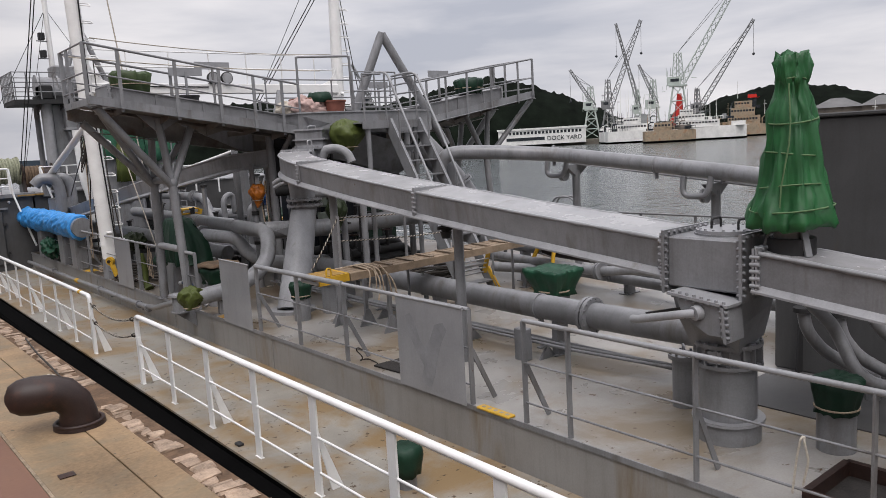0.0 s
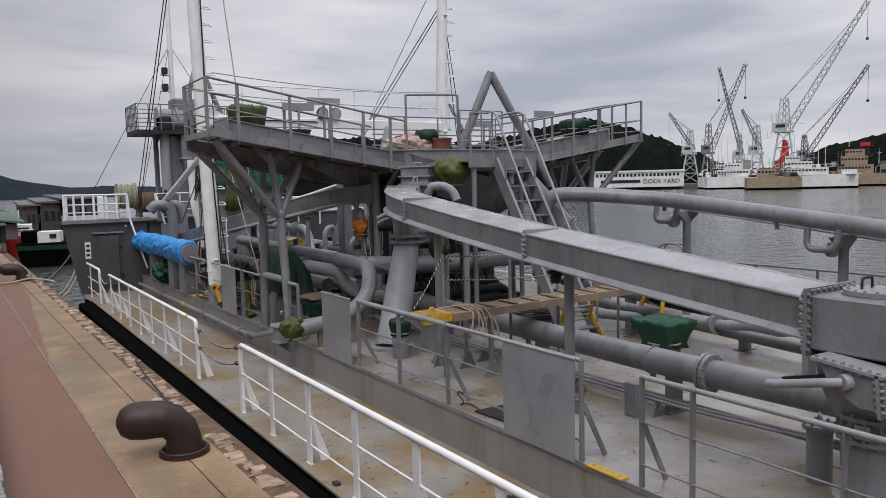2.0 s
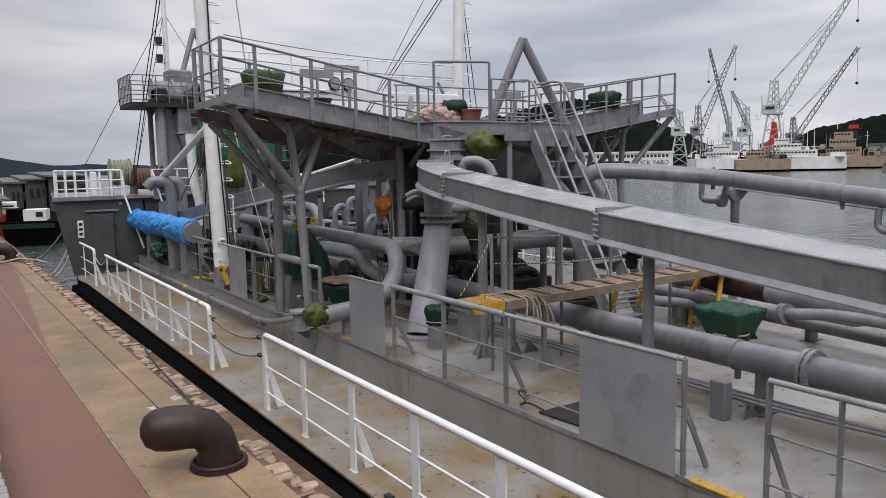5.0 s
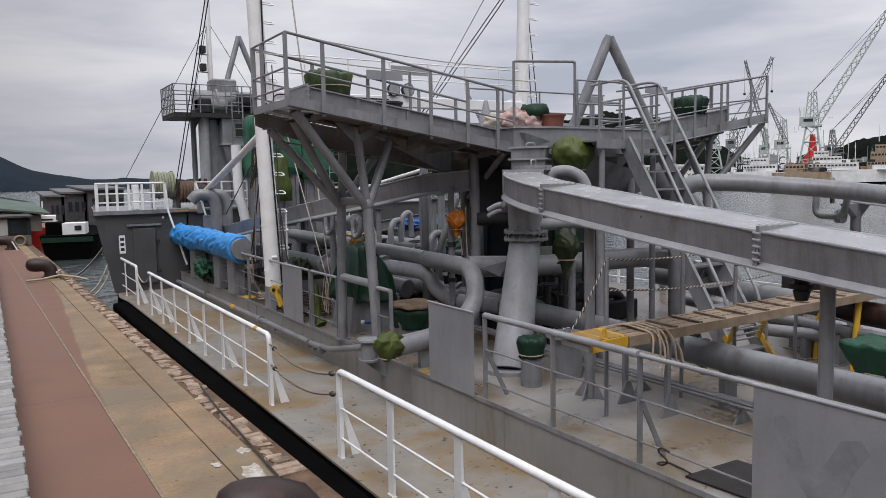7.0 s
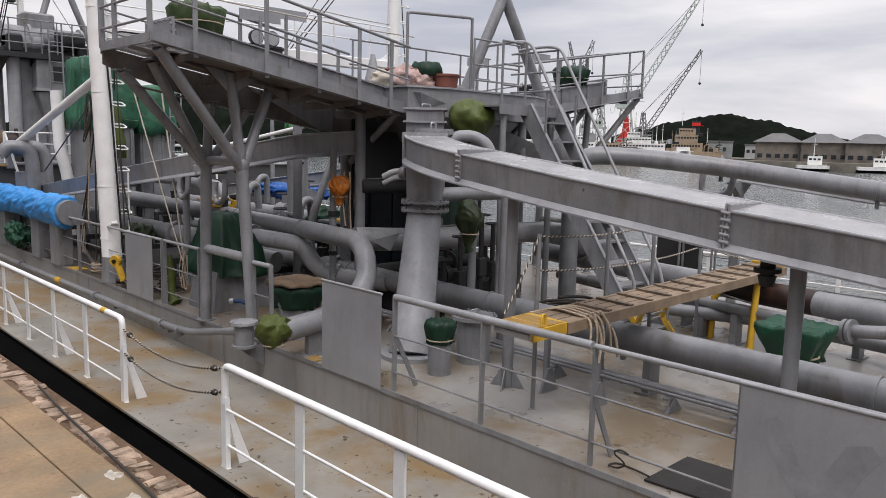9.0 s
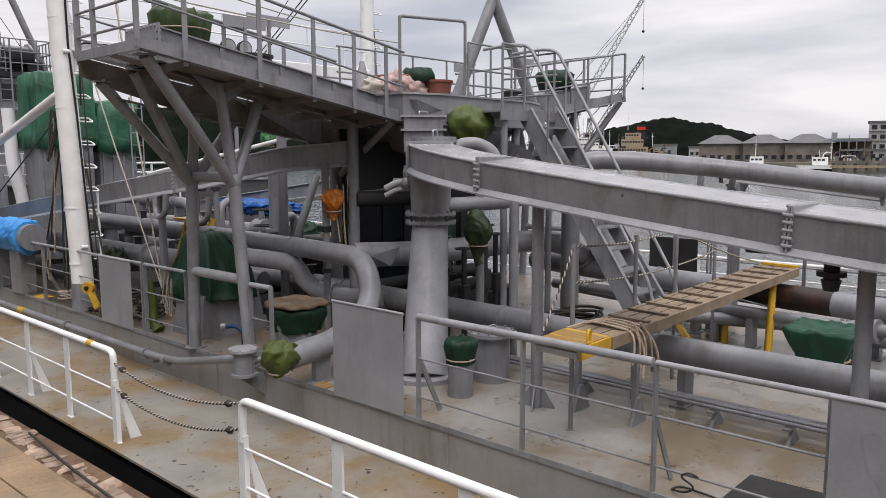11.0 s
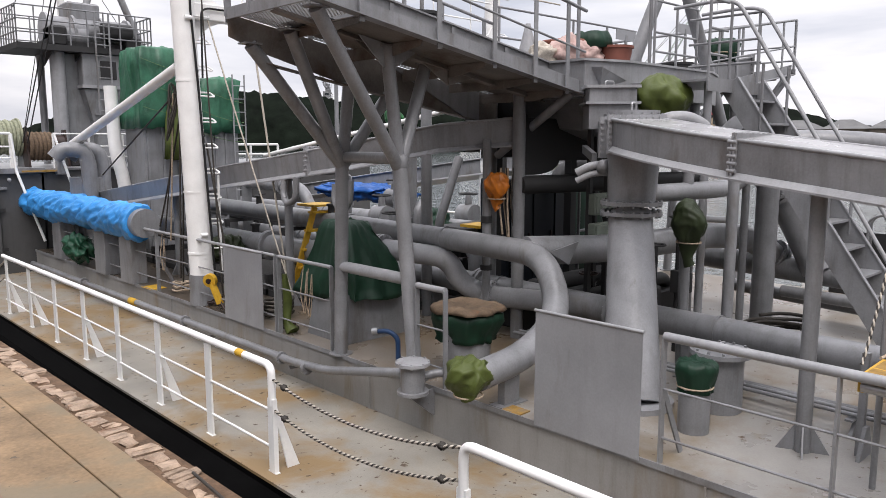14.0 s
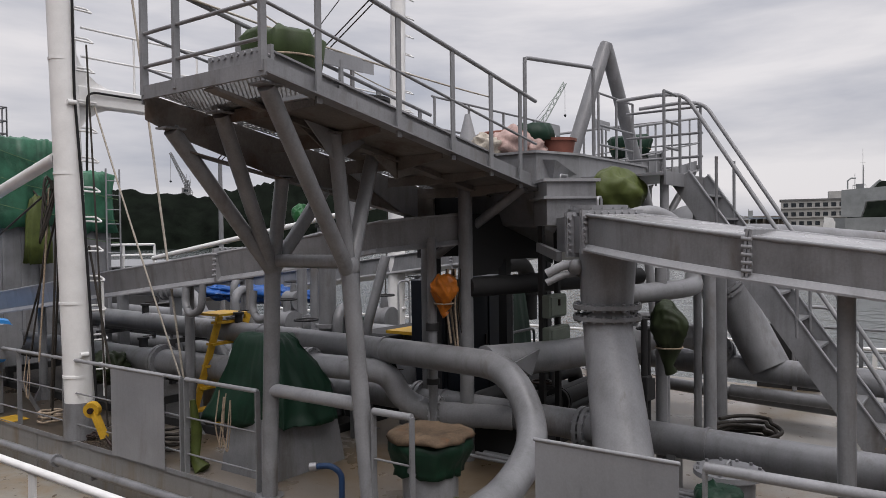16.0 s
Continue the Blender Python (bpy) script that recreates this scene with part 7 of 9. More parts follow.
def stay(p, q, r=0.014, material=None, label="taut dark wire stay on the ship", drop=0.0):
    tagged(part("wire_stay", S().tube(sag(p, q, drop, 10) if drop else [p, q], r, 6), material or rope_dark), label, "wire", "wire stays")


stay((4.85, 18.1, 10.5), (5.62, 17.2, 0.1), 0.014, rope_white, "slim white halyard down to the deck")
stay((4.75, 18.25, 10.8), (4.85, 27.0, 2.2), 0.014, grey_dark)
stay((4.80, 18.25, 10.8), (4.95, 27.0, 2.2), 0.014, grey_dark)
stay((4.6, 18.35, 2.9), (5.6, 24.6, 1.4), 0.014)
for d in (0.0, 0.14):
    stay((11.30, 18.45, 7.24 + d), (12.1 - d, 25.0, 4.2), 0.014)
stay((11.33, 18.45, 8.3), (12.0, 25.0, 4.2), 0.010)
t = thing("stay_post", (12.1, 25.0, DECK), "slim grey post that takes the mast stays", "post")
part("post", S().cyl((12.1, 25.0, TRUNK), (12.1, 25.0, 4.25), 0.07, 0.05, 12), grey, t)
for d in (0.0, 0.5):
    stay((11.2, 18.45, 8.0), (13.95, 20.7 + d, 0.3), 0.012)
stay((3.4, 14.4, 4.2), (8.3, 14.5, 4.05), 0.010, rope_white, "thin white line strung along the gantry", 0.05)
stay((3.9, 14.6, 4.55), (10.8, 18.1, 4.9), 0.010, rope_white, "thin white line between gantry and mast", 0.1)

# ropes hanging from the boom head to the deck
for p, q, d in (((4.68, 18.42, 2.6), (4.80, 19.6, 0.9), 0.05), ((4.70, 18.40, 2.3), (4.95, 19.2, -0.1), 0.03), ((4.66, 18.40, 2.5), (4.70, 18.7, 0.2), 0.02), ((4.9, 18.1, 2.2), (5.0, 17.6, -0.1), 0.02)):
    stay(p, q, 0.014, rope_dark, "dark slack rope hanging beside the mast", d)

for p, q, m in (((4.86, 18.0, 4.6), (4.78, 17.55, 0.1), rope_dark), ((4.60, 18.36, 2.9), (4.74, 19.3, 0.75), rope_dark), ((4.58, 18.4, 2.9), (4.66, 18.9, 0.75), rope_tan), ((5.0, 18.1, 3.9), (5.5, 16.9, 0.1), rope_white), ((4.9, 18.2, 2.2), (4.95, 18.7, TRUNK), rope_dark)):
    stay(p, q, 0.011, m, "thin slack line made fast beside the mast", 0.05)
t = thing("rope_bundle", (4.57, 18.4, 2.9), "bundle of dark rope turns hung at the boom's end", "rope")
for n in range(6):
    r = 0.05 + 0.012 * n
    part("turn", S().tube([(4.57 + r * math.cos(a * math.pi / 6), 18.40 + 0.5 * r * math.sin(a * math.pi / 6), 2.84 - 0.05 * n + (0.20 + 0.03 * n) * math.sin(a * math.pi / 6 + 0.4 * n)) for a in range(13)], 0.012, 6), rope_dark, t)

# ---------------------------------------------------------------- forward troughs
trough("sluice_trough", [(6.9, 14.0, 2.50), (6.2, 14.6, 2.42), (5.75, 15.6, 2.22), (5.62, 18.5, 1.88), (5.62, 22.0, 1.46), (5.65, 26.0, 0.98)], 0.46, 0.30, [((5.70, 16.4, 2.12), (0, 1, -0.1)), ((5.62, 19.8, 1.73), (0, 1, -0.1))], "grey box trough sloping forward past the white mast")
trough("sluice_trough", [(10.2, 14.0, 2.50), (10.8, 14.6, 2.40), (11.1, 15.6, 2.2), (11.2, 18.5, 1.85), (11.2, 26.0, 0.95)], 0.46, 0.30, [((11.15, 17.0, 2.03), (0, 1, -0.1))], "grey box trough sloping forward on the far side")
for x, y, z in ((5.66, 17.2, 1.70), (5.62, 20.8, 1.27), (5.64, 24.0, 0.9), (11.2, 18.0, 1.5), (11.2, 22.0, 1.0)):
    stand(x, y, z, 0.06, "grey round stand under a forward trough")
for y in (16.6, 19.4, 15.4):
    pipe("hanging_loop", [(5.42, y, 1.75), (5.40, y, 1.45), (5.40, y + 0.22, 1.38), (5.42, y + 0.34, 1.5), (5.44, y + 0.34, 1.7)], 0.045, "small grey bent pipe hanging under the trough", 0.1, n=10)
lift = thing("white_long_pipe", (7.3, 16.5, 2.6), "long white pipe lying above the forward trough", "pipe")
part("pipe", S().cyl((7.2, 14.8, 2.75), (6.53, 19.3, 1.99), 0.036, n=12), white, lift)
tagged(part("blue_sheet", S().ball((10.6, 21.9, 1.08), 0.5, (1.0, 3.3, 0.36), 60, 30, 0.3, 4.0, 2.0).crumple(0.09, 3.0), surface("deep_blue_tarpaulin", (0.015, 0.09, 0.32), 0.45, vary=0.3, scale=4.0, bump=0.3)), "blue tarpaulin heaped over gear on the far deck", "tarpaulin", "blue tarpaulins")
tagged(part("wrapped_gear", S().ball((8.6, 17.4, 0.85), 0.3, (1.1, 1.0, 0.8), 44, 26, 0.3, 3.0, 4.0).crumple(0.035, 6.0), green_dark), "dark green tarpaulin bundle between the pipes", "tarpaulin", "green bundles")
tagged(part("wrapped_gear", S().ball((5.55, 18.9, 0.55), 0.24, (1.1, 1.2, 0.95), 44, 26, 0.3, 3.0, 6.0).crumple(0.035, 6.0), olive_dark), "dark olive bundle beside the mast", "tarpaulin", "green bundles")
for x, y, z, r in ((7.32, 16.5, 2.4, 0.12), (8.15, 17.6, 1.9, 0.07), (6.75, 17.4, 1.75, 0.05), (9.2, 19.0, 2.0, 0.09)):
    t = thing("riser_pipe", (x, y, TRUNK), "grey upright riser pipe among the deck pipes", "pipe", "riser pipes")
    part("pipe", S().cyl((x, y, TRUNK), (x, y, z), r, n=16), grey, t)
    part("flange", S().flange((x, y, z * 0.45), (0, 0, 1), r + 0.05, 0.05, 0), grey, t)
    part("cap", S().cyl((x, y, z), (x, y, z + 0.05), r + 0.03, n=16), grey_dark, t)
for n, (x, y, z) in enumerate(((7.4, 17.0, 1.0), (8.4, 18.5, 1.15), (9.3, 17.2, 1.2), (10.1, 20.2, 1.3))):
    t = thing("deck_valve", (x, y, z - 0.4), "grey pipe valve with a handwheel", "valve", "deck valves")
    part("body", S().cyl((x, y - 0.16, z - 0.25), (x, y + 0.16, z - 0.25), 0.19, n=18), grey, t)
    part("bonnet", S().cyl((x, y, z - 0.25), (x, y, z + 0.1), 0.09, 0.05), grey, t)
    part("wheel", S().tube([(x + 0.16 * math.cos(a / 8 * math.pi), y + 0.16 * math.sin(a / 8 * math.pi), z + 0.12) for a in range(17)], 0.016, 6), grey_dark, t)
    part("post", S().box(x - 0.08, x + 0.08, y - 0.05, y + 0.05, TRUNK, z - 0.4), grey, t)
for n, (x, y) in enumerate(((7.3, 16.3), (8.0, 19.3), (9.0, 20.6), (9.9, 16.4))):
    pipe("vent_pipe", [(x, y, TRUNK), (x, y, 1.25 + 0.1 * n), (x + 0.3, y + 0.1, 1.35 + 0.1 * n), (x + 0.34, y + 0.12, 0.9)], 0.07, "grey gooseneck vent pipe", 0.2, n=12)
for n, x in enumerate((9.3, 9.75, 10.2)):
    t = thing("hoop_rail", (x, 16.9, 0.6), "small white hoop rail on the far deck", "railing", "hoop rails")
    part("hoop", S().tube([(x, 16.9, TRUNK), (x, 16.9, 1.55), (x + 0.28, 16.9, 1.55), (x + 0.28, 16.9, TRUNK)], 0.016, 8, 0.08), grey_lit, t)

# made-up black sheet with curbs; it stands for the pipes' shade
t = thing("shade_sheet", (7.8, 20.3, TRUNK), "wide black sheet added under the deck pipes to deepen their shade", "drip tray")
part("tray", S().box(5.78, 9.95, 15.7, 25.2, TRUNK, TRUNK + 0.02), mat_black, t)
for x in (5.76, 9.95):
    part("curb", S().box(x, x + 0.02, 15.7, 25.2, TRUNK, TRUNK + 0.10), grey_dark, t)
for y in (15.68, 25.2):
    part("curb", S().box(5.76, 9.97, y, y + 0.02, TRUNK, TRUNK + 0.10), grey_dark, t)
# racks and cables added beneath the pipe runs to darken the gaps
for y in (16.15, 18.05, 20.1, 22.3, 24.3):
    t = thing("pipe_rack", (8.0, y, TRUNK), "low dark rack added under the deck pipes for darker gaps", "pipe rack", "pipe racks")
    part("beam", S().bar((5.75, y, 0.16), (10.3, y, 0.16), 0.09, 0.10), grey_dark, t)
    part("upper_beam", S().bar((7.3, y, 0.60), (9.2, y, 0.60), 0.07, 0.07), grey_dark, t)
    for x in (5.8, 7.35, 9.15, 10.25):
        part("leg", S().bar((x, y, TRUNK), (x, y, 0.62 if 7 < x < 9.5 else 0.20), 0.08, 0.08, (0, 1, 0)), grey_dark, t)
for n, (x, z) in enumerate(((6.52, 0.24), (6.70, 0.23), (7.25, 0.24), (7.9, 0.68), (8.55, 0.67))):
    run = [(x + 0.05 * math.sin(1.7 * k + n), 15.9 + 0.55 * k, z + 0.02 * math.sin(2.3 * k + n)) for k in range(17)]
    tagged(part("deck_cable", S().tube(run, 0.028 + 0.006 * (n % 2), 8), rope_dark), "dark cable added along the pipe racks for darker gaps", "cable", "deck cables")
for n, (x, y, z, r) in enumerate(((6.0, 18.75, 0.79, 0.06), (6.32, 17.1, 1.19, 0.05), (6.9, 15.05, 0.54, 0.06), (7.6, 18.9, 0.91, 0.06), (6.45, 19.4, 1.19, 0.05), (6.0, 20.6, 0.79, 0.05))):
    t = thing("pipe_cock", (x, y, z), "small grey drain cock on top of a deck pipe", "valve", "pipe cocks")
    part("stub", S().cyl((x, y, z - 0.04), (x, y, z + 0.10), r, n=12), grey_dark, t)
    part("cap", S().cyl((x, y, z + 0.10), (x, y, z + 0.13), r + 0.02, n=12), grey_dark, t)
    part("lever", S().bar((x, y, z + 0.14), (x + 0.04, y - 0.17, z + 0.16), 0.02, 0.012), iron, t)

# ---------------------------------------------------------------- the blue-wrapped roller
br = thing("wrapped_roller", (4.75, 22, 0.9), "long roller wrapped in crumpled blue tarpaulin", "covered roller")
line = [(4.72, 20.12 + i * 0.045, 0.93) for i in range(140)]
bl = S().tube(line, 1, 56, radii=[0.215 if i == 0 else 0.235 + 0.035 * noise.noise(V((i * 0.16, 3, 1))) for i in range(140)])
for v in bl.bm.verts:
    y = v.co.y
    d = v.co - V((4.72, y, 0.93))
    a = math.atan2(d.z, d.x)
    q = V((y * 1.9 + 0.9 * math.sin(a) + 0.5 * noise.noise(V((y, a, 0))), math.cos(a) * 0.9 + y * 0.8, math.sin(a) * 0.9))
    fold = (0.5 - abs(noise.noise(q * 1.25))) * 0.12 + (0.35 - abs(noise.noise(q * 3.1 + V((4, 0, 0))))) * 0.055 + (0.3 - abs(noise.noise(q * 7.0))) * 0.022
    v.co += d.normalized() * fold
    if d.z < -0.02:
        v.co.z -= 0.20 * max(0.0, noise.noise(V((y * 1.5, 5, 0)))) * (-d.z / 0.24)
        v.co.z -= (0.24 if y < 20.5 else 0.0) * max(0.0, -d.z - 0.05) * (1 if d.x < 0.1 else 0)
part("tarpaulin", bl, blue, br)
part("drum_end", S().cyl((4.72, 19.95, 0.92), (4.72, 20.2, 0.92), 0.235, n=24), grey, br)
for y in (20.6, 21.8, 24.2):
    part("stand", S().box(4.60, 4.86, y - 0.25, y + 0.25, TRUNK, 0.75, 0.01), grey, br)
tagged(part("green_sheet", S().ball((4.60, 22.9, 0.24), 0.36, (0.6, 1.25, 0.72), 56, 32, 0.4, 2.4, 8.0).crumple(0.05, 4.5).crumple(0.02, 11.0), green_mid), "crumpled green tarpaulin on the trunk edge", "tarpaulin", "green bundles")

# ---------------------------------------------------------------- foredeck house with its rails
fh = thing("foredeck_house", (4, 26.5, DECK), "dark grey steel foredeck bulkhead with a door", "deckhouse")
part("bulkhead", S().slab([(2.95, 26.0, DECK), (4.95, 26.0, DECK), (4.95, 26.0, 1.60), (2.52, 26.0, 1.60)], -0.05), bulkhead, fh)
part("flare_side", S().slab([(2.95, 26.0, DECK), (2.52, 26.0, 1.60), (3.0, 30.2, 1.75), (3.85, 30.2, DECK)], 0.04), bulkhead, fh)
part("inner_side", S().box(4.91, 4.95, 26.0, 30.2, DECK, 1.60), bulkhead, fh)
part("roof", S().slab([(2.5, 25.95, 1.60), (13.9, 25.95, 1.60), (13.2, 31.0, 1.62), (3.0, 31.0, 1.62)], 0.04), grey, fh)
part("far_bulkhead", S().box(4.95, 14.0, 26.02, 26.06, DECK, 1.60), bulkhead, fh)
part("roof_lip", S().box(2.48, 4.97, 25.90, 25.96, 1.55, 1.66), grey, fh)
door = part("door", S().box(3.45, 4.05, 25.94, 25.985, -0.40, 1.15, 0.02), bulkhead, fh, "dark grey steel door")
for z in (-0.1, 0.75):
    part("hinge", S().box(4.02, 4.14, 25.925, 25.95, z, z + 0.07), grey_dark, door)
part("door_sill", S().box(3.3, 4.2, 25.92, 25.98, 1.22, 1.27), grey, fh)
plate_ = part("notice_plate", S().box(3.08, 3.24, 25.975, 25.985, 0.48, 0.98), white, fh, "small white notice plate with unreadable writing")
for i in range(3):
    part("text_bar", S().box(3.11, 3.21, 25.968, 25.976, 0.55 + i * 0.14, 0.63 + i * 0.14), grey_dark, plate_)
part("door_lamp", S().ball((4.25, 25.9, 1.42), 0.04), grey_lit, fh)
part("kick_rail", S().cyl((4.4, 25.9, 1.6), (4.75, 25.5, 0.1), 0.03, n=8), white, fh, "sloping white handrail")
part("kick_rail", S().cyl((4.35, 25.93, 2.38), (4.4, 25.9, 1.6), 0.03, n=8), white, fh)
part("kick_rail", S().cyl((5.2, 25.93, 2.38), (5.5, 25.6, 0.9), 0.03, n=8), white, fh)
part("yellow_edge", S().box(4.5, 5.2, 25.88, 25.95, 1.57, 1.61), yellow_worn, fh)
fr = thing("foredeck_rail", (2.6, 26, 1.64), "white painted foredeck rail", "railing", "foredeck rails")
for z in (2.40, 2.12, 1.88):
    part("rail", S().tube([(3.2, 31.0, z), (2.58, 26.0, z), (4.35, 26.0, z)], 0.028 if z > 2.3 else 0.018, 8), white, fr)
for p in ((2.58, 26.0), (2.85, 26.0), (3.1, 26.0), (3.4, 26.0), (3.75, 26.0), (4.05, 26.0), (4.35, 26.0), (2.75, 27.4), (2.9, 28.8), (3.1, 30.2)):
    part("post", S().bar((*p, 1.64), (*p, 2.40), 0.065, 0.02, (0, 1, 0)), white, fr)
fr2 = thing("foredeck_rail", (5.2, 26, 1.64), "white painted foredeck rail beyond the boom", "railing", "foredeck rails")
for z in (2.40, 2.12, 1.88):
    part("rail", S().cyl((5.2, 26.0, z), (8.2, 26.0, z), 0.016, n=8), white, fr2)
for i in range(5):
    part("post", S().bar((5.2 + 0.75 * i, 26.0, 1.64), (5.2 + 0.75 * i, 26.0, 2.40), 0.05, 0.016, (0, 1, 0)), white, fr2)
for x, h, m in ((3.62, 0.72, white),):
    t = thing("vent_post", (x, 27, 1.64), "slim white painted vent post on the foredeck", "vent post")
    part("body", S().box(x, x + 0.17, 26.7, 26.9, 1.64, 1.64 + h, 0.02), m, t)
pale_rope = surface("pale_green_rope", (0.27, 0.28, 0.20), 0.9, vary=0.3, scale=20, bump=0.5)


def reel(x, y, label):
    t = thing("hawser_reel", (x, y, 1.64), label, "rope reel", "hawser reels")
    for dx in (-0.28, 0.28):
        part("flange", S().cyl((x + dx - 0.02, y, 2.32), (x + dx + 0.02, y, 2.32), 0.44, n=28), pale_rope, t)
        part("cheek", S().slab([(x + dx * 1.1, y - 0.3, 1.64), (x + dx * 1.1, y + 0.3, 1.64), (x + dx * 1.1, y, 2.4)], 0.03), grey, t)
    for i in range(6):
        part("rope_layer", S().tube([(x - 0.21 + i * 0.085 + 0.001 * k, y + (0.34 + 0.03 * (i % 2)) * math.cos(k / 10 * math.pi), 2.32 + (0.34 + 0.03 * (i % 2)) * math.sin(k / 10 * math.pi)) for k in range(21)], 0.05, 6), pale_rope, t)
    part("drum", S().cyl((x - 0.27, y, 2.32), (x + 0.27, y, 2.32), 0.33, n=20), grey_dark, t)
    return t


reel(4.62, 27.6, "reel of pale green mooring rope on the foredeck")
for k, (x, y, r) in enumerate(((5.22, 23.9, 0.15), (5.55, 24.1, 0.15))):
    pipe("gooseneck_vent", [(x, y, TRUNK), (x, y, 1.75), (x - 0.08, y, 2.05), (x - 0.45, y + 0.1, 2.08), (x - 0.6, y + 0.15, 1.9)], r, "large grey gooseneck vent pipe", 0.35, n=20, flanges=[((x, y, 0.95), (0, 0, 1))])
pipe("stack_pipe", [(6.32, 25.0, TRUNK), (6.32, 25.0, 1.35), (6.16, 25.0, 2.0), (6.13, 25.0, 3.42)], 0.14, "thick pale painted vent pipe with a bend", 0.3, n=18, material=white)
t = thing("deck_cylinder", (5.35, 24.3, TRUNK), "upright grey tank with a domed cover", "tank")
part("body", S().cyl((5.35, 24.3, TRUNK), (5.35, 24.3, 1.5), 0.38, n=24), grey, t)

# ---------------------------------------------------------------- the forward tower with its lookout
ft = thing("lookout_tower", (7.0, 28.8, 1.62), "grey forward tower with a railed lookout platform", "tower")
part("shaft", S().box(6.30, 6.95, 28.5, 29.2, 1.6, 4.42, 0.03), grey, ft)
part("pipe_column", S().cyl((6.12, 28.4, 1.6), (6.12, 28.4, 4.42), 0.17, n=18), grey_lit, ft)
for x in (6.05, 8.05):
    part("rear_leg", S().cyl((x, 29.5, 1.6), (x, 29.5, 4.42), 0.09, n=12), grey, ft)
part("platform", S().box(5.15, 8.35, 28.0, 29.8, 4.42, 4.56), grey_dark, ft)
for x0, y0, x1, y1 in ((5.15, 28.0, 8.35, 28.0), (5.15, 28.0, 5.15, 29.8), (8.35, 28.0, 8.35, 29.8), (5.15, 29.8, 8.35, 29.8)):
    for z in (5.42, 5.1, 4.8):
        part("rail", S().cyl((x0, y0, z), (x1, y1, z), 0.018, n=6), grey, ft)
    for i in range(9):
        f = i / 8
        part("rail_post", S().cyl((x0 + (x1 - x0) * f, y0 + (y1 - y0) * f, 4.56), (x0 + (x1 - x0) * f, y0 + (y1 - y0) * f, 5.42), 0.018, n=6), grey, ft)
part("winch", S().cyl((6.0, 28.75, 4.98), (8.0, 28.75, 4.98), 0.36, n=24), grey, ft)
for x in (5.98, 6.6, 7.3, 7.98):
    part("winch_cheek", S().cyl((x - 0.03, 28.75, 4.98), (x + 0.03, 28.75, 4.98), 0.43, n=24), grey_lit, ft)
part("winch_bed", S().box(5.9, 8.05, 28.35, 29.15, 4.56, 4.72, 0.02), grey_dark, ft)
part("winch_motor", S().cyl((6.2, 28.6, 4.85), (6.9, 28.6, 4.85), 0.28, n=20), grey, ft)
part("cabinet", S().box(6.5, 7.3, 28.6, 29.3, 5.2, 5.72, 0.05), grey, ft)
for x in (6.90, 7.24):
    part("ladder_stile", S().cyl((x, 27.9, 2.9), (x, 27.9, 5.4), 0.024, n=6), grey, ft)
for i in range(9):
    part("ladder_rung", S().cyl((6.90, 27.9, 3.0 + i * 0.27), (7.24, 27.9, 3.0 + i * 0.27), 0.016, n=6), grey, ft)
f2 = thing("lookout_mast", (7.5, 29, 5), "grey A-frame and slim white mast above the lookout", "mast")
part("leg", S().cyl((6.7, 28.9, 4.5), (7.6, 29.2, 7.2), 0.09), grey, f2)
part("leg", S().cyl((8.6, 28.9, 4.4), (7.6, 29.2, 7.2), 0.09), grey, f2)
part("pole", S().tube([(6.98, 30.6, 1.6), (6.98, 30.6, 13.0)], 1, 12, radii=[0.11, 0.07]), white, f2)
for z in (7.8, 8.4):
    part("lamp", S().box(6.62, 6.82, 30.4, 30.6, z - 1.6, z - 1.35, 0.02), grey_dark, f2)
    part("lamp_arm", S().cyl((6.55, 30.5, z - 1.63), (6.98, 30.6, z - 1.63), 0.02), grey, f2)
stay((6.95, 30.6, 7.86), (4.1, 31.0, 2.55), 0.012, grey_dark)
stay((6.95, 30.6, 7.86), (5.4, 29.0, 2.4), 0.010, grey_dark)
stay((7.0, 30.6, 7.86), (8.6, 29.5, 4.6), 0.010, grey_dark)

wl = thing("windlass", (5.35, 27.2, 1.64), "dark rusty windlass wound with brown rope on the foredeck", "windlass")
part("drum", S().cyl((4.95, 27.2, 2.12), (5.75, 27.2, 2.12), 0.26, n=20), iron, wl)
for i in range(6):
    part("rope_turn", S().tube([(5.02 + i * 0.09, 27.2 + 0.29 * math.cos(k / 8 * math.pi), 2.12 + 0.29 * math.sin(k / 8 * math.pi)) for k in range(17)], 0.05, 6), surface("old_brown_rope", (0.13, 0.09, 0.06), 0.9, vary=0.35, scale=25, bump=0.5) if i == 0 else bpy.data.materials["old_brown_rope"], wl)
for x in (4.93, 5.77):
    part("side_frame", S().slab([(x, 26.9, 1.64), (x, 27.5, 1.64), (x, 27.3, 2.5), (x, 27.1, 2.5)], 0.04), iron, wl)
part("motor", S().box(5.85, 6.25, 27.0, 27.4, 1.64, 2.2, 0.03), grey_dark, wl)
part("chute_top", S().box(6.62, 7.86, 28.12, 29.0, 3.62, 4.42, 0.02), grey, ft)
part("chute_flange", S().box(6.58, 7.90, 28.08, 29.04, 3.56, 3.64), grey_lit, ft)
part("chute", S().sweep([(7.24, 28.56, 3.56), (7.30, 28.56, 2.5)], [(-0.60, -0.42), (0.60, -0.42), (0.60, 0.42), (-0.60, 0.42)], radii=[1.0, 0.62], smooth=False, up=(0, 1, 0)), grey, ft)
part("chute_band", S().box(6.88, 7.72, 28.2, 28.9, 2.90, 2.96), grey, ft)
part("chute_outlet", S().box(6.94, 7.66, 28.3, 28.8, 1.64, 2.5, 0.02), grey, ft)
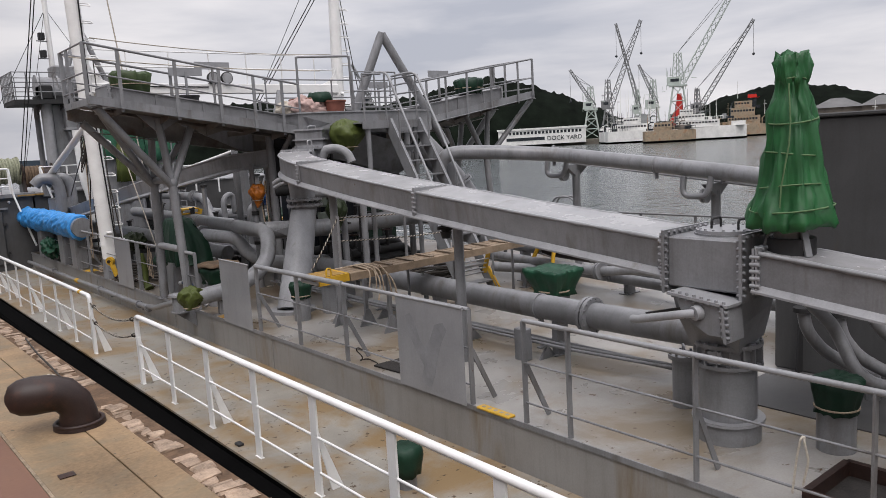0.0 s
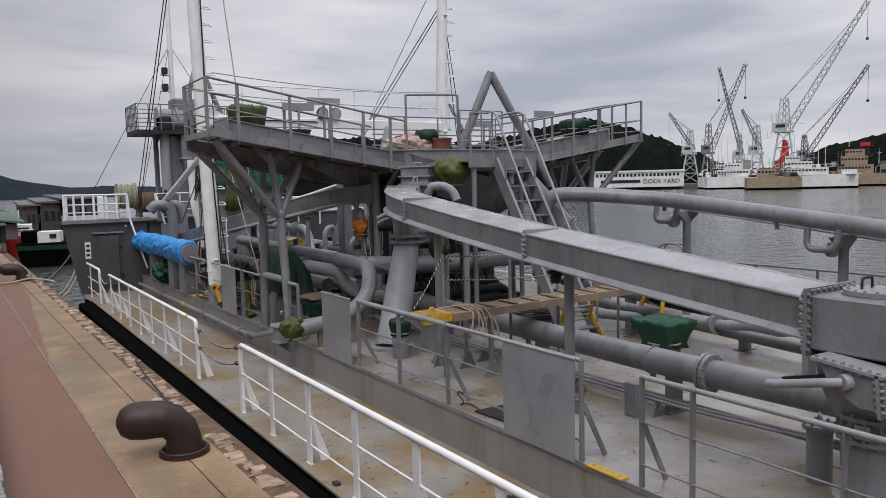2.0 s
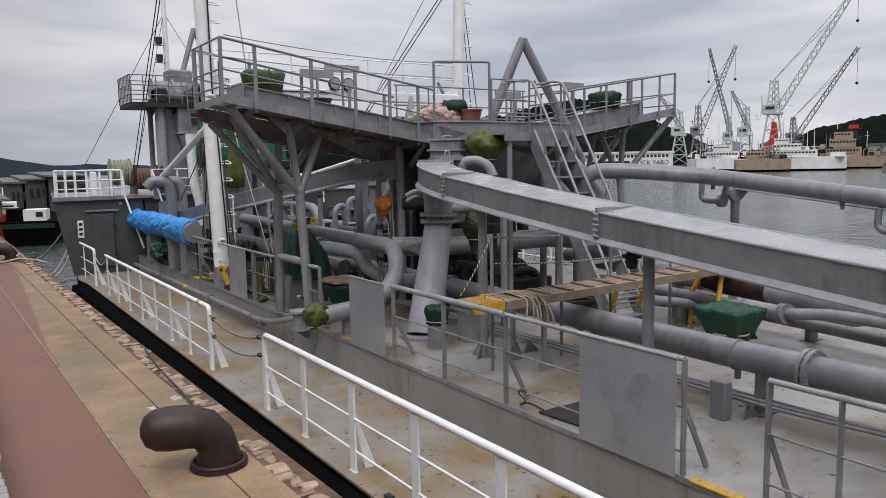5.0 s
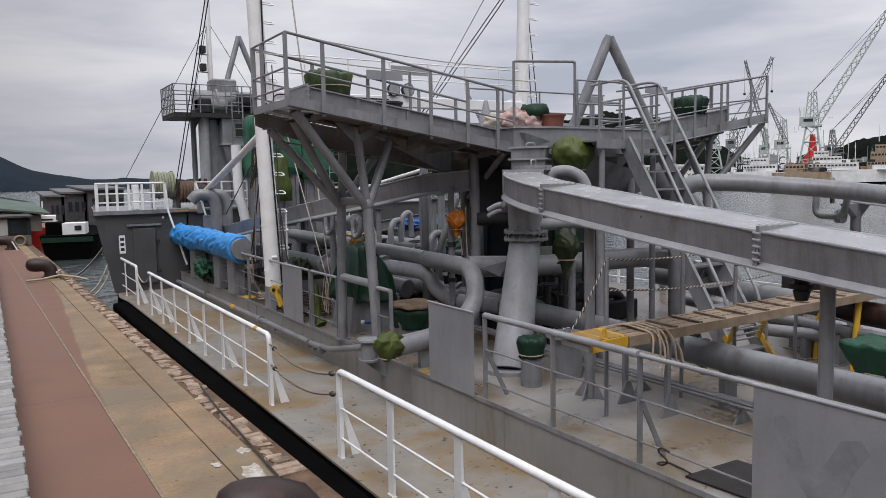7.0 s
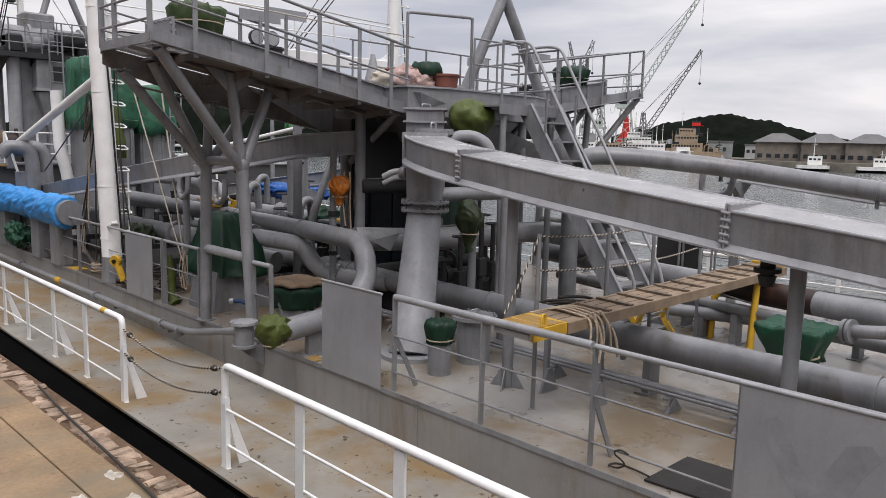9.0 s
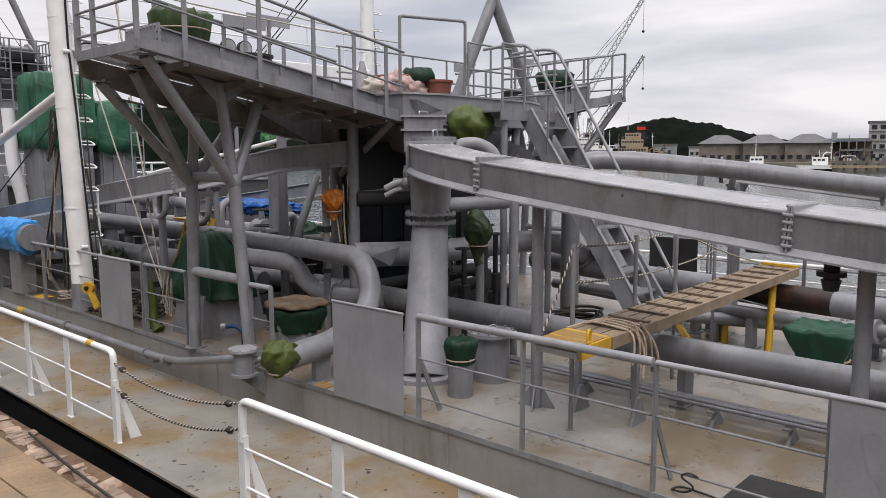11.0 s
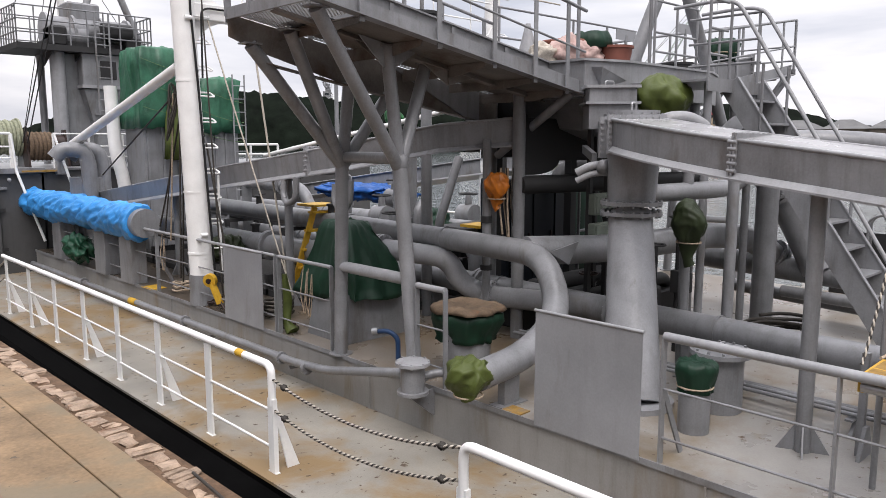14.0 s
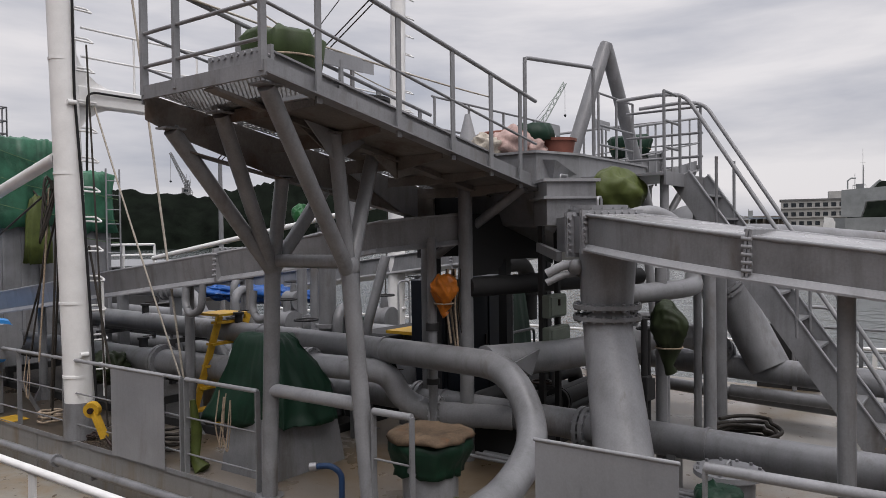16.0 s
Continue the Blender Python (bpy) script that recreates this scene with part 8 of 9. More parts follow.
part("access_door", S().box(7.05, 7.45, 28.10, 28.13, 3.8, 4.25, 0.01), grey_dark, ft)
part("cable_drum", S().cyl((7.2, 28.25, 5.0), (7.9, 28.25, 5.0), 0.22, n=18), grey_dark, ft)
part("gear_case", S().box(5.95, 6.35, 28.2, 28.8, 4.56, 5.05, 0.05), grey_dark, ft)
part("chain_box", S().box(7.75, 8.15, 28.15, 28.5, 4.56, 4.9, 0.03), grey_dark, ft)
for x in (5.95, 6.6, 7.9):
    part("bracket", S().slab([(x, 28.02, 4.42), (x, 28.8, 4.42), (x, 28.8, 4.1)], 0.03), grey_dark, ft)
part("hung_pipe", S().cyl((8.2, 28.3, 1.64), (8.2, 28.3, 4.42), 0.07), grey, ft)

# covered tanks
for n, (x0, x1, y0, z0, z1, lab) in enumerate(((6.34, 7.72, 24.0, 2.52, 4.2, "tall machine under a lashed green tarpaulin"), (7.75, 8.86, 24.2, 2.42, 3.66, "square tank under a lashed green tarpaulin"))):
    t = thing("covered_tank", ((x0 + x1) / 2, y0 + 0.6, TRUNK), lab, "covered tank", "covered tanks")
    g = S().drape(((x0 + x1) / 2, y0 + 0.6, 0), [(z1, (x1 - x0) * 0.36, 0.5), (z1 - 0.04, (x1 - x0) * 0.46, 0.6), (z1 - 0.4, (x1 - x0) * 0.48, 0.62), ((z0 + z1) / 2, (x1 - x0) * 0.49, 0.63), (z0 + 0.3, (x1 - x0) * 0.5, 0.64), (z0, (x1 - x0) * 0.5, 0.64)], 130, 5, 0.03, n * 2.0, 0.97).crumple(0.09, 1.5).crumple(0.045, 4.0)
    tc = part("cover", g, green_bleached, t)
    w2 = (x1 - x0) / 2
    for i in range(3):
        part("lashing", S().tube(sag((x0 + 0.05, y0 - 0.09, z1 - 0.25 - 0.5 * i), (x1 - 0.05, y0 - 0.09, z1 - 0.55 - 0.45 * i), 0.04, 10), 0.007, 5), rope_green, tc)
    part("tank", S().box(x0 + 0.1, x1 - 0.1, y0 + 0.1, y0 + 1.1, TRUNK, z0 + 0.1, 0.02), grey, t)
    for i in range(4):
        part("stiffener", S().box(x0 + 0.15 + i * (x1 - x0 - 0.36) / 3, x0 + 0.20 + i * (x1 - x0 - 0.36) / 3, y0 + 0.06, y0 + 0.1, TRUNK, z0), grey, t)
    part("stiffener", S().box(x0 + 0.08, x1 - 0.08, y0 + 0.05, y0 + 0.1, 1.3, 1.36), grey, t)
lt = thing("tank_ladder", (8.7, 24.1, 1.0), "slim grey ladder on the covered tank", "ladder")
for x in (8.55, 8.85):
    part("stile", S().cyl((x, 24.1, TRUNK), (x, 24.1, 3.75), 0.018, n=6), grey_lit, lt)
for i in range(10):
    part("rung", S().cyl((8.55, 24.1, 0.8 + i * 0.3), (8.85, 24.1, 0.8 + i * 0.3), 0.012, n=6), grey_lit, lt)
t = thing("square_vent", (9.6, 24, TRUNK), "white rail behind the covered tanks", "railing")
for z in (1.9, 2.15):
    part("rail", S().cyl((9.0, 25.6, z), (10.6, 25.6, z), 0.03, n=8), white, t)
for x in (9.0, 9.8, 10.6):
    part("post", S().cyl((x, 25.6, 1.2), (x, 25.6, 2.15), 0.03, n=8), white, t)

# ---------------------------------------------------------------- far side of the deck
pr = [(9.25, 11.95, TRUNK), (9.25, 11.95, 2.24), (9.75, 11.3, 2.23), (10.74, 10.34, 2.11), (11.02, 8.9, 1.93), (11.08, 7.0, 1.72), (11.1, 6.2, 1.63), (11.1, 5.7, 1.3), (11.1, 5.65, TRUNK)]
pipe("overhead_pipe", pr, 0.135, "long grey overhead pipe on the far side", 0.5, n=22, rings=[((10.74, 10.34, 2.13), (0.4, -0.9, 0)), ((11.04, 8.3, 1.86), (0.03, -1, -0.1))])
trough("sluice_trough", [(11.5, 10.4, 2.06), (11.5, 7.0, 1.68), (11.49, 6.1, 1.59)], 0.40, 0.14, [((11.5, 7.2, 1.70), (0, -1, -0.1))], "shallow grey trough beside the overhead pipe")
for y in (10.3, 7.35):
    zt = 2.08 - 0.115 * (10.4 - y) - 0.19
    t = thing("pipe_stand", (11.3, y, TRUNK), "grey T-shaped stand under the overhead pipe", "support post", "overhead pipe stands")
    part("post", S().cyl((11.3, y, TRUNK), (11.3, y, zt - 0.12), 0.075), grey, t)
    part("head", S().slab([(10.95, y - 0.05, zt), (11.65, y - 0.05, zt), (11.37, y - 0.05, zt - 0.2), (11.23, y - 0.05, zt - 0.2)], 0.1), grey, t)
for y in (10.3, 7.3):
    zt = 2.12 - 0.115 * (10.4 - y)
    pipe("drain_loop", [(11.0, y + 0.45, zt - 0.1), (10.96, y + 0.45, zt - 0.42), (10.96, y, zt - 0.42), (11.0, y - 0.05, zt - 0.1)], 0.05, "small grey U-shaped drain pipe", 0.15, n=10, flanges=[((11.06, y + 0.1, zt - 0.42), Y)])
rr = thing("far_rail", (13.9, 5, DECK), "white side rail on the far side of the ship", "railing", "far rails")
for z in (0.35, 0.05, -0.25):
    part("rail", S().cyl((13.95, -12, z), (13.95, 25.5, z), 0.03 if z > 0.3 else 0.015, n=8), white, rr)
for i in range(32):
    part("post", S().bar((13.95, -12 + i * 1.2, DECK), (13.95, -12 + i * 1.2, 0.35), 0.02, 0.07, (0, 1, 0)), white, rr)
r2 = thing("far_trunk_rail", (12.35, 5, TRUNK), "grey rail on the far trunk edge", "railing", "far rails")
for z in (0.84, 0.52, 0.2):
    part("rail", S().cyl((12.38, -12, z), (12.38, 12.0, z), 0.02 if z > 0.8 else 0.012, n=8), grey, r2)
for i in range(21):
    part("post", S().bar((12.38, -12 + i * 1.2, TRUNK), (12.38, -12 + i * 1.2, 0.84), 0.016, 0.055, (0, 1, 0)), grey, r2)
for y0, y1 in ((11.33, 12.22), (5.0, 6.4)):
    t = thing("blank_panel", (12.36, y0, TRUNK), "dark grey plate on the far trunk rail", "steel panel", "rail panels")
    part("plate", S().box(12.33, 12.345, y0, y1, TRUNK, 0.86), grey_dark, t)
hr = thing("hoop_rail", (12.1, 11.3, TRUNK), "grey hoop handrail on the far side", "railing", "hoop rails")
for d in (0, 0.14):
    part("hoop", S().tube([(12.1 + d, 11.05, TRUNK), (12.1 + d, 11.05, 1.08), (12.1 + d, 11.2, 1.16), (12.1 + d, 11.5, 1.16), (12.1 + d, 11.65, 1.08), (12.1 + d, 11.65, TRUNK)], 0.02, 8, 0.10), grey, hr)

# ---------------------------------------------------------------- boardwalk
bw = thing("boardwalk", (0, 15, 0), "bleached grey plank boardwalk beside the quay", "boardwalk", kind="structure")
pm = []
for k in range(3):
    g = S().box(-2.6, 0.0, 0.0, 0.132, -0.04, 0.0, 0.006)
    me = bpy.data.meshes.new("plank")
    g.bm.to_mesh(me)
    g.bm.free()
    me.materials.append(grey_wood)
    pm.append(me)
rng = random.Random(4)
for i in range(200):
    ob = new("plank", pm[i % 3])
    ob.parent = bw
    ob.location = (0.12 + rng.uniform(-0.015, 0.015) - 0.0, 6.0 + i * 0.145 - 15, 0.30 + rng.uniform(-0.003, 0.003))
    ob.rotation_euler = (0, 0, rng.uniform(-0.004, 0.004))
part("bearer", S().box(0.02, 0.09, 6, 35, 0.0, 0.255), iron, bw)
part("bearer", S().box(-2.4, -2.3, 6, 35, 0.0, 0.255), iron, bw)

# ---------------------------------------------------------------- the stone edge of the quay
ek = thing("quay_edge", (0, 8, 0), "row of worn pinkish stones in rusty mortar along the quay edge", "quay edge", kind="structure")
ek.rotation_euler[2] = 0.02
part("mortar_bed", S().box(1.923, 2.20, -15, 75, -0.6, -0.038), mortar, ek)
rng = random.Random(11)
y, count = 2.0, 0
while y < 33:
    w = rng.uniform(0.10, 0.18)
    if not (8.7 < y < 9.5) and rng.random() > 0.03:
        x0, x1 = 1.945 + rng.uniform(-0.02, 0.07), 2.16 + rng.uniform(-0.10, 0.025)
        z = rng.uniform(-0.030, -0.004)
        g = S().box(x0, x1, y, y + w - rng.uniform(0.015, 0.04), -0.06, z, 0.014)
        for v in g.bm.verts:
            v.co += V((rng.uniform(-1, 1), rng.uniform(-1, 1), 0.4 * rng.uniform(-1, 1))) * 0.018
        part("stone", g, stone, ek)
    y += w
tagged(part("edge_cable", S().tube([(2.0, 12.6, 0.02), (1.93, 11.6, 0.025), (1.90, 10.6, 0.025), (1.86, 9.6, 0.02), (1.84, 9.0, 0.02), (1.86, 8.6, 0.02)], 0.012, 6, 0.3), rope_dark), "thin dark cable lying along the quay edge", "cable")

# ---------------------------------------------------------------- harbour: near moored boats to the left
def hull_boat(name, x, y, length, beam, turn, low, house, label, z0=WATER, high=1.2):
    t = thing(name, (x, y, z0), label, "boat", "moored boats")
    n = 12
    g = S()
    rings = []
    for i in range(n + 1):
        f = i / n
        half = beam / 2 * (1 - max(0, (f - 0.55) / 0.45) ** 2) * (0.9 + 0.1 * min(1, f * 6))
        zz = high * (1 + 0.5 * max(0, f - 0.5) ** 1.5)
        yy = -length / 2 + length * f
        rings.append([(yy, -half, zz), (yy, -half * 0.75, -0.3), (yy, half * 0.75, -0.3), (yy, half, zz)])
    ca, sa = math.cos(turn), math.sin(turn)
    vs = [[g.bm.verts.new((x + a * ca - b * sa, y + a * sa + b * ca, z0 + c)) for a, b, c in r] for r in rings]
    for p, q in zip(vs, vs[1:]):
        for k in range(4):
            g.bm.faces.new((p[k], q[k], q[(k + 1) % 4], p[(k + 1) % 4]))
    g.bm.faces.new(vs[0])
    g.bm.faces.new(list(reversed(vs[-1])))
    part("hull", g, low, t)

    def block(nm, a0, a1, b0, b1, c0, c1, m):
        h = S()
        pts = [(x + a * ca - b * sa, y + a * sa + b * ca) for a, b in ((a0, b0), (a1, b0), (a1, b1), (a0, b1))]
        h.slab([(*p, z0 + c0) for p in pts], c1 - c0)
        return part(nm, h, m, t)

    for spec in house:
        block(*spec)
    return t


hull_boat("fishing_boat", 5.2, 59.5, 9.0, 3.4, 1.35, black, [("wheelhouse", -3.4, -1.6, -0.9, 0.4, 1.4, 2.2, far_white), ("awning", -3.4, -1.4, 0.42, 1.35, 1.4, 2.25, black), ("window_band", -3.42, -3.3, -0.7, -0.3, 1.75, 2.05, far_dark), ("fender_rail", -4.56, -4.46, -1.45, 1.45, 1.1, 1.4, green_dark)], "dark green and black fishing boat moored astern", high=1.5)
hull_boat("red_boat", 3.95, 71.5, 7.0, 2.3, 1.5, red, [("wheelhouse", -2.6, 0.2, -0.9, 0.9, 1.4, 2.25, far_white), ("window_band", -2.62, -2.5, -0.7, 0.7, 1.75, 2.05, far_dark), ("mast", -1.6, -1.5, -0.05, 0.05, 2.25, 3.4, far_white), ("rail", -3.3, -3.2, -1.0, 1.0, 1.85, 1.93, far_white)], "small red and white boat moored by the quay", high=1.4)
for n, (x0, x1, y0, y1, h, m, lab) in enumerate(((4.5, 5.6, 75, 84, 1.42, shed_dark, "small weathered grey harbour shed by the water"), (5.8, 7.35, 75, 86, 1.66, shed_dark, "weathered grey harbour shed by the water"), (7.55, 10.4, 74, 90, 1.92, shed_dark, "dark grey harbour shed by the water"), (-14, 3.0, 82, 92, 0.2, quay_far, "low dark harbour wall by the water"))):
    t = thing("harbour_shed", ((x0 + x1) / 2, y0, -2), lab, "shed", "harbour sheds")
    part("wall", S().box(x0, x1, y0, y1, WATER, h), m, t)
    part("roof", S().slab([(x0 - 0.3, y0 - 0.3, h), (x1 + 0.3, y0 - 0.3, h), (x1 + 0.3, y1, h + 0.3), (x0 - 0.3, y1, h + 0.3)], 0.15), shed_roof, t)
    for i in range(3):
        part("window", S().box(x0 + 0.3 + i * (x1 - x0) / 3, x0 + 0.3 + i * (x1 - x0) / 3 + (x1 - x0) / 5, y0 - 0.05, y0 + 0.05, h - 1.5, h - 0.7), far_dark, t)
gs = thing("green_roofed_shed", (-6, 64, 0), "long low harbour shed with a faded green roof", "shed")
part("roof", S().slab([(-18, 60, 0.92), (0.85, 60, 0.86), (3.7, 60, 0.45), (3.3, 72, 1.0), (0.6, 72, 1.58), (-18, 72, 1.62)], 0.12), roof_green, gs)
part("wall", S().box(-17.5, 3.2, 60.5, 71.5, -0.6, 0.44), shed_wall, gs)
for i in range(8):
    part("opening", S().box(-16 + i * 2.3, -14.6 + i * 2.3, 60.42, 60.52, -0.5, 0.36), far_dark, gs)
bt = thing("quay_booth", (0.0, 39, 0), "low dark quay booth with a tan base and a white board", "booth")
part("base", S().box(-2.6, 1.55, 38.6, 41.0, 0.0, 0.38), shed_wall, bt)
part("cabin", S().box(-2.5, 1.50, 38.8, 40.9, 0.38, 1.12), shed_dark, bt)
for x0, x1 in ((-0.9, 0.35), (0.80, 1.40)):
    part("window", S().box(x0, x1, 38.74, 38.81, 0.46, 1.04), far_dark, bt)
part("white_board", S().box(0.42, 0.74, 38.66, 38.73, 0.42, 1.06), plaster, bt)
for x in (-2.55, 1.52):
    part("post", S().box(x - 0.04, x + 0.04, 38.62, 38.70, 0.0, 1.16), far_dark, bt)
part("roof", S().box(-2.7, 1.62, 38.5, 41.1, 1.12, 1.19), shed_dark, bt)
part("life_ring", S().tube([(1.13 + 0.2 * math.cos(k * math.pi / 8), 38.55, 0.19 + 0.19 * math.sin(k * math.pi / 8)) for k in range(17)], 0.045, 6), far_cream, bt, "faded life ring")

# ---------------------------------------------------------------- hills


def ridge(name, pts, depth, base, material, label, step=6.0, rough=2.0, seed=0.0):
    """A wooded ridge whose crest runs through (x, y, z) points, falling to the base on both sides."""
    crest = []
    for a, b in zip(pts, pts[1:]):
        a, b = V(a), V(b)
        n = max(2, int((b - a).length / step))
        crest += [a.lerp(b, i / n) for i in range(n)]
    crest.append(V(pts[-1]))
    g = S()
    rows = []
    for i, p in enumerate(crest):
        away = V((p.x, p.y, 0)).normalized()
        row = []
        for k, (off, h) in enumerate(((-1.0, 0.0), (-0.92, 0.20), (-0.8, 0.36), (-0.66, 0.51), (-0.5, 0.66), (-0.35, 0.79), (-0.2, 0.91), (-0.08, 0.98), (0.0, 1.0), (0.35, 0.8), (1.0, 0.0))):
            hz = base + (p.z - base) * h
            q = p + away * (off * depth)
            lump = rough * (noise.noise(V((q.x * 0.09, q.y * 0.09, seed + k))) + 0.7 * noise.noise(V((q.x * 0.33, q.y * 0.33, seed))) + 0.9 * abs(noise.noise(V((q.x * 0.9, q.y * 0.9, seed + 3 * k))))) * (h > 0)
            row.append(g.bm.verts.new((q.x, q.y, hz + lump)))
        rows.append(row)
    for a, b in zip(rows, rows[1:]):
        for k in range(len(a) - 1):
            g.bm.faces.new((a[k], b[k], b[k + 1], a[k + 1])).smooth = True
    structure(name, g, material, label, "hill")


ridge("hill_1", [(396, 450, 2), (419, 430, 14), (440, 408, 22), (452, 397, 18), (460, 388, 10), (468, 375, 4)], 60, WATER, foliage, "dark wooded hill across the harbour", 1.6, 1.7)
ridge("hill_2", [(415, 278, 10), (427, 262, 16), (440, 240, 22), (449, 224, 26), (460, 200, 22), (470, 176, 15), (478, 150, 9), (485, 120, 6), (492, 90, 10), (497, 62, 30), (500, 40, 29), (500, 17, 24), (500, -40, 14)], 60, WATER, foliage, "long wooded hill behind the warehouses", 1.8, 1.7, 5.0)
ridge("hill_3", [(96, 420, 2), (118, 408, 14), (140, 395, 24), (165, 385, 29), (205, 352, 26), (234, 334, 23), (256, 317, 29), (279, 296, 34), (300, 285, 30), (330, 262, 14), (350, 250, 3)], 50, WATER, foliage, "dark wooded hill behind the ship", 1.6, 2.0, 9.0)
ridge("hill_4", [(-420, 880, 60), (-150, 905, 55), (-40, 905, 44), (17, 904, 33), (47, 902, 17), (100, 898, 8), (180, 890, 6), (260, 860, 3)], 150, WATER, far_hill, "blue-green hill far up the harbour, haze in its colour", 14, 2.5, 12.0)
ridge("hill_5", [(500, -40, 14), (480, -180, 20), (400, -330, 26), (250, -450, 24), (0, -520, 24), (-250, -470, 28), (-420, -300, 30), (-520, 0, 36), (-480, 300, 34), (-420, 880, 40)], 80, WATER, foliage, "wooded hills round the harbour behind", 20, 3.0, 15.0)

# ---------------------------------------------------------------- far shore


def across(c, d):
    """Axes of a far thing: along the shore, and away from the viewer."""
    a = V((c[0], c[1], 0)).normalized()
    return V((a.y, -a.x, 0)), a


def block(shape, c, u, a, w0, w1, d0, d1, z0, z1):
    c = V((c[0], c[1], 0))
    shape.slab([(*(c + u * w + a * d).xy, z0) for w, d in ((w0, d0), (w0, d1), (w1, d1), (w1, d0))][::-1], z1 - z0)
    return shape


def shore(name, x0, y0, x1, y1, depth, z, label):
    c = ((x0 + x1) / 2, (y0 + y1) / 2)
    u, a = across(c, 0)
    w = math.hypot(x1 - x0, y1 - y0) / 2
    structure(name, block(S(), c, u, a, -w, w, 0, depth, WATER - 0.3, z), quay_far, label, "quay")


shore("far_quay_1", 236, 244, 330, 132, 200, 0.0, "dark far quay of the dock yard")
shore("far_quay_2", 224, 112, 242, -60, 300, 0.2, "dark far quay in front of the warehouses")

yard = thing("dock_yard_wall", (243, 224, 0), "long white yard shed wall with large lettering", "shed")
cw = (243, 226)
u, a = across(cw, 0)
part("wall", block(S(), cw, u, a, -19, 19, 4, 22, -1, 5.4), far_white, yard)
part("roof", block(S(), cw, u, a, -19.5, 19.5, 3.5, 23, 5.4, 6.2), far_white, yard)
for i in range(22):
    part("window", block(S(), cw, u, a, -17.5 + i * 1.6, -16.5 + i * 1.6, 3.9, 4.1, 3.6, 4.8), far_dark, yard)
txt = bpy.data.curves.new("yard_letters", "FONT")
txt.body, txt.size, txt.extrude, txt.align_x = "DOCK YARD", 2.6, 0.04, "LEFT"
tob = new("lettering", txt)
tob.parent = yard
pos = V((cw[0], cw[1], 0)) + u * 2.2 + a * 3.85 - V((243, 224, 0))
tob.matrix_local = Matrix(((u.x, 0, a.x * -1, pos.x), (u.y, 0, a.y * -1, pos.y), (0, 1, 0, 0.6), (0, 0, 0, 1)))
txt.materials.append(far_dark)
part("name_bar", block(S(), cw, u, a, -15.5, 1.2, 3.86, 3.95, 0.9, 2.2), far_dark, yard)


def lattice(shape, p, q, w, r, n):
    """A square lattice boom from p to q."""
    p, q = V(p), V(q)
    d = (q - p).normalized()
    s = d.cross(V((0, 0, 1)))
    s = s.normalized() if s.length > 0.05 else V((1, 0, 0))
    t = s.cross(d).normalized()
    cs = [s * (w / 2 * i) + t * (w / 2 * j) for i, j in ((-1, -1), (1, -1), (1, 1), (-1, 1))]
    for c in cs:
        shape.cyl(p + c, q + c * 0.55, r, n=4)
    for i in range(n):
        f, g2 = i / n, (i + 1) / n
        for k in range(4):
            c0, c1 = cs[k], cs[(k + 1) % 4]
            k0, k1 = 1 - 0.45 * f, 1 - 0.45 * g2
            shape.cyl(p.lerp(q, f) + c0 * k0, p.lerp(q, g2) + c1 * k1, r * 0.7, n=3)
    return shape


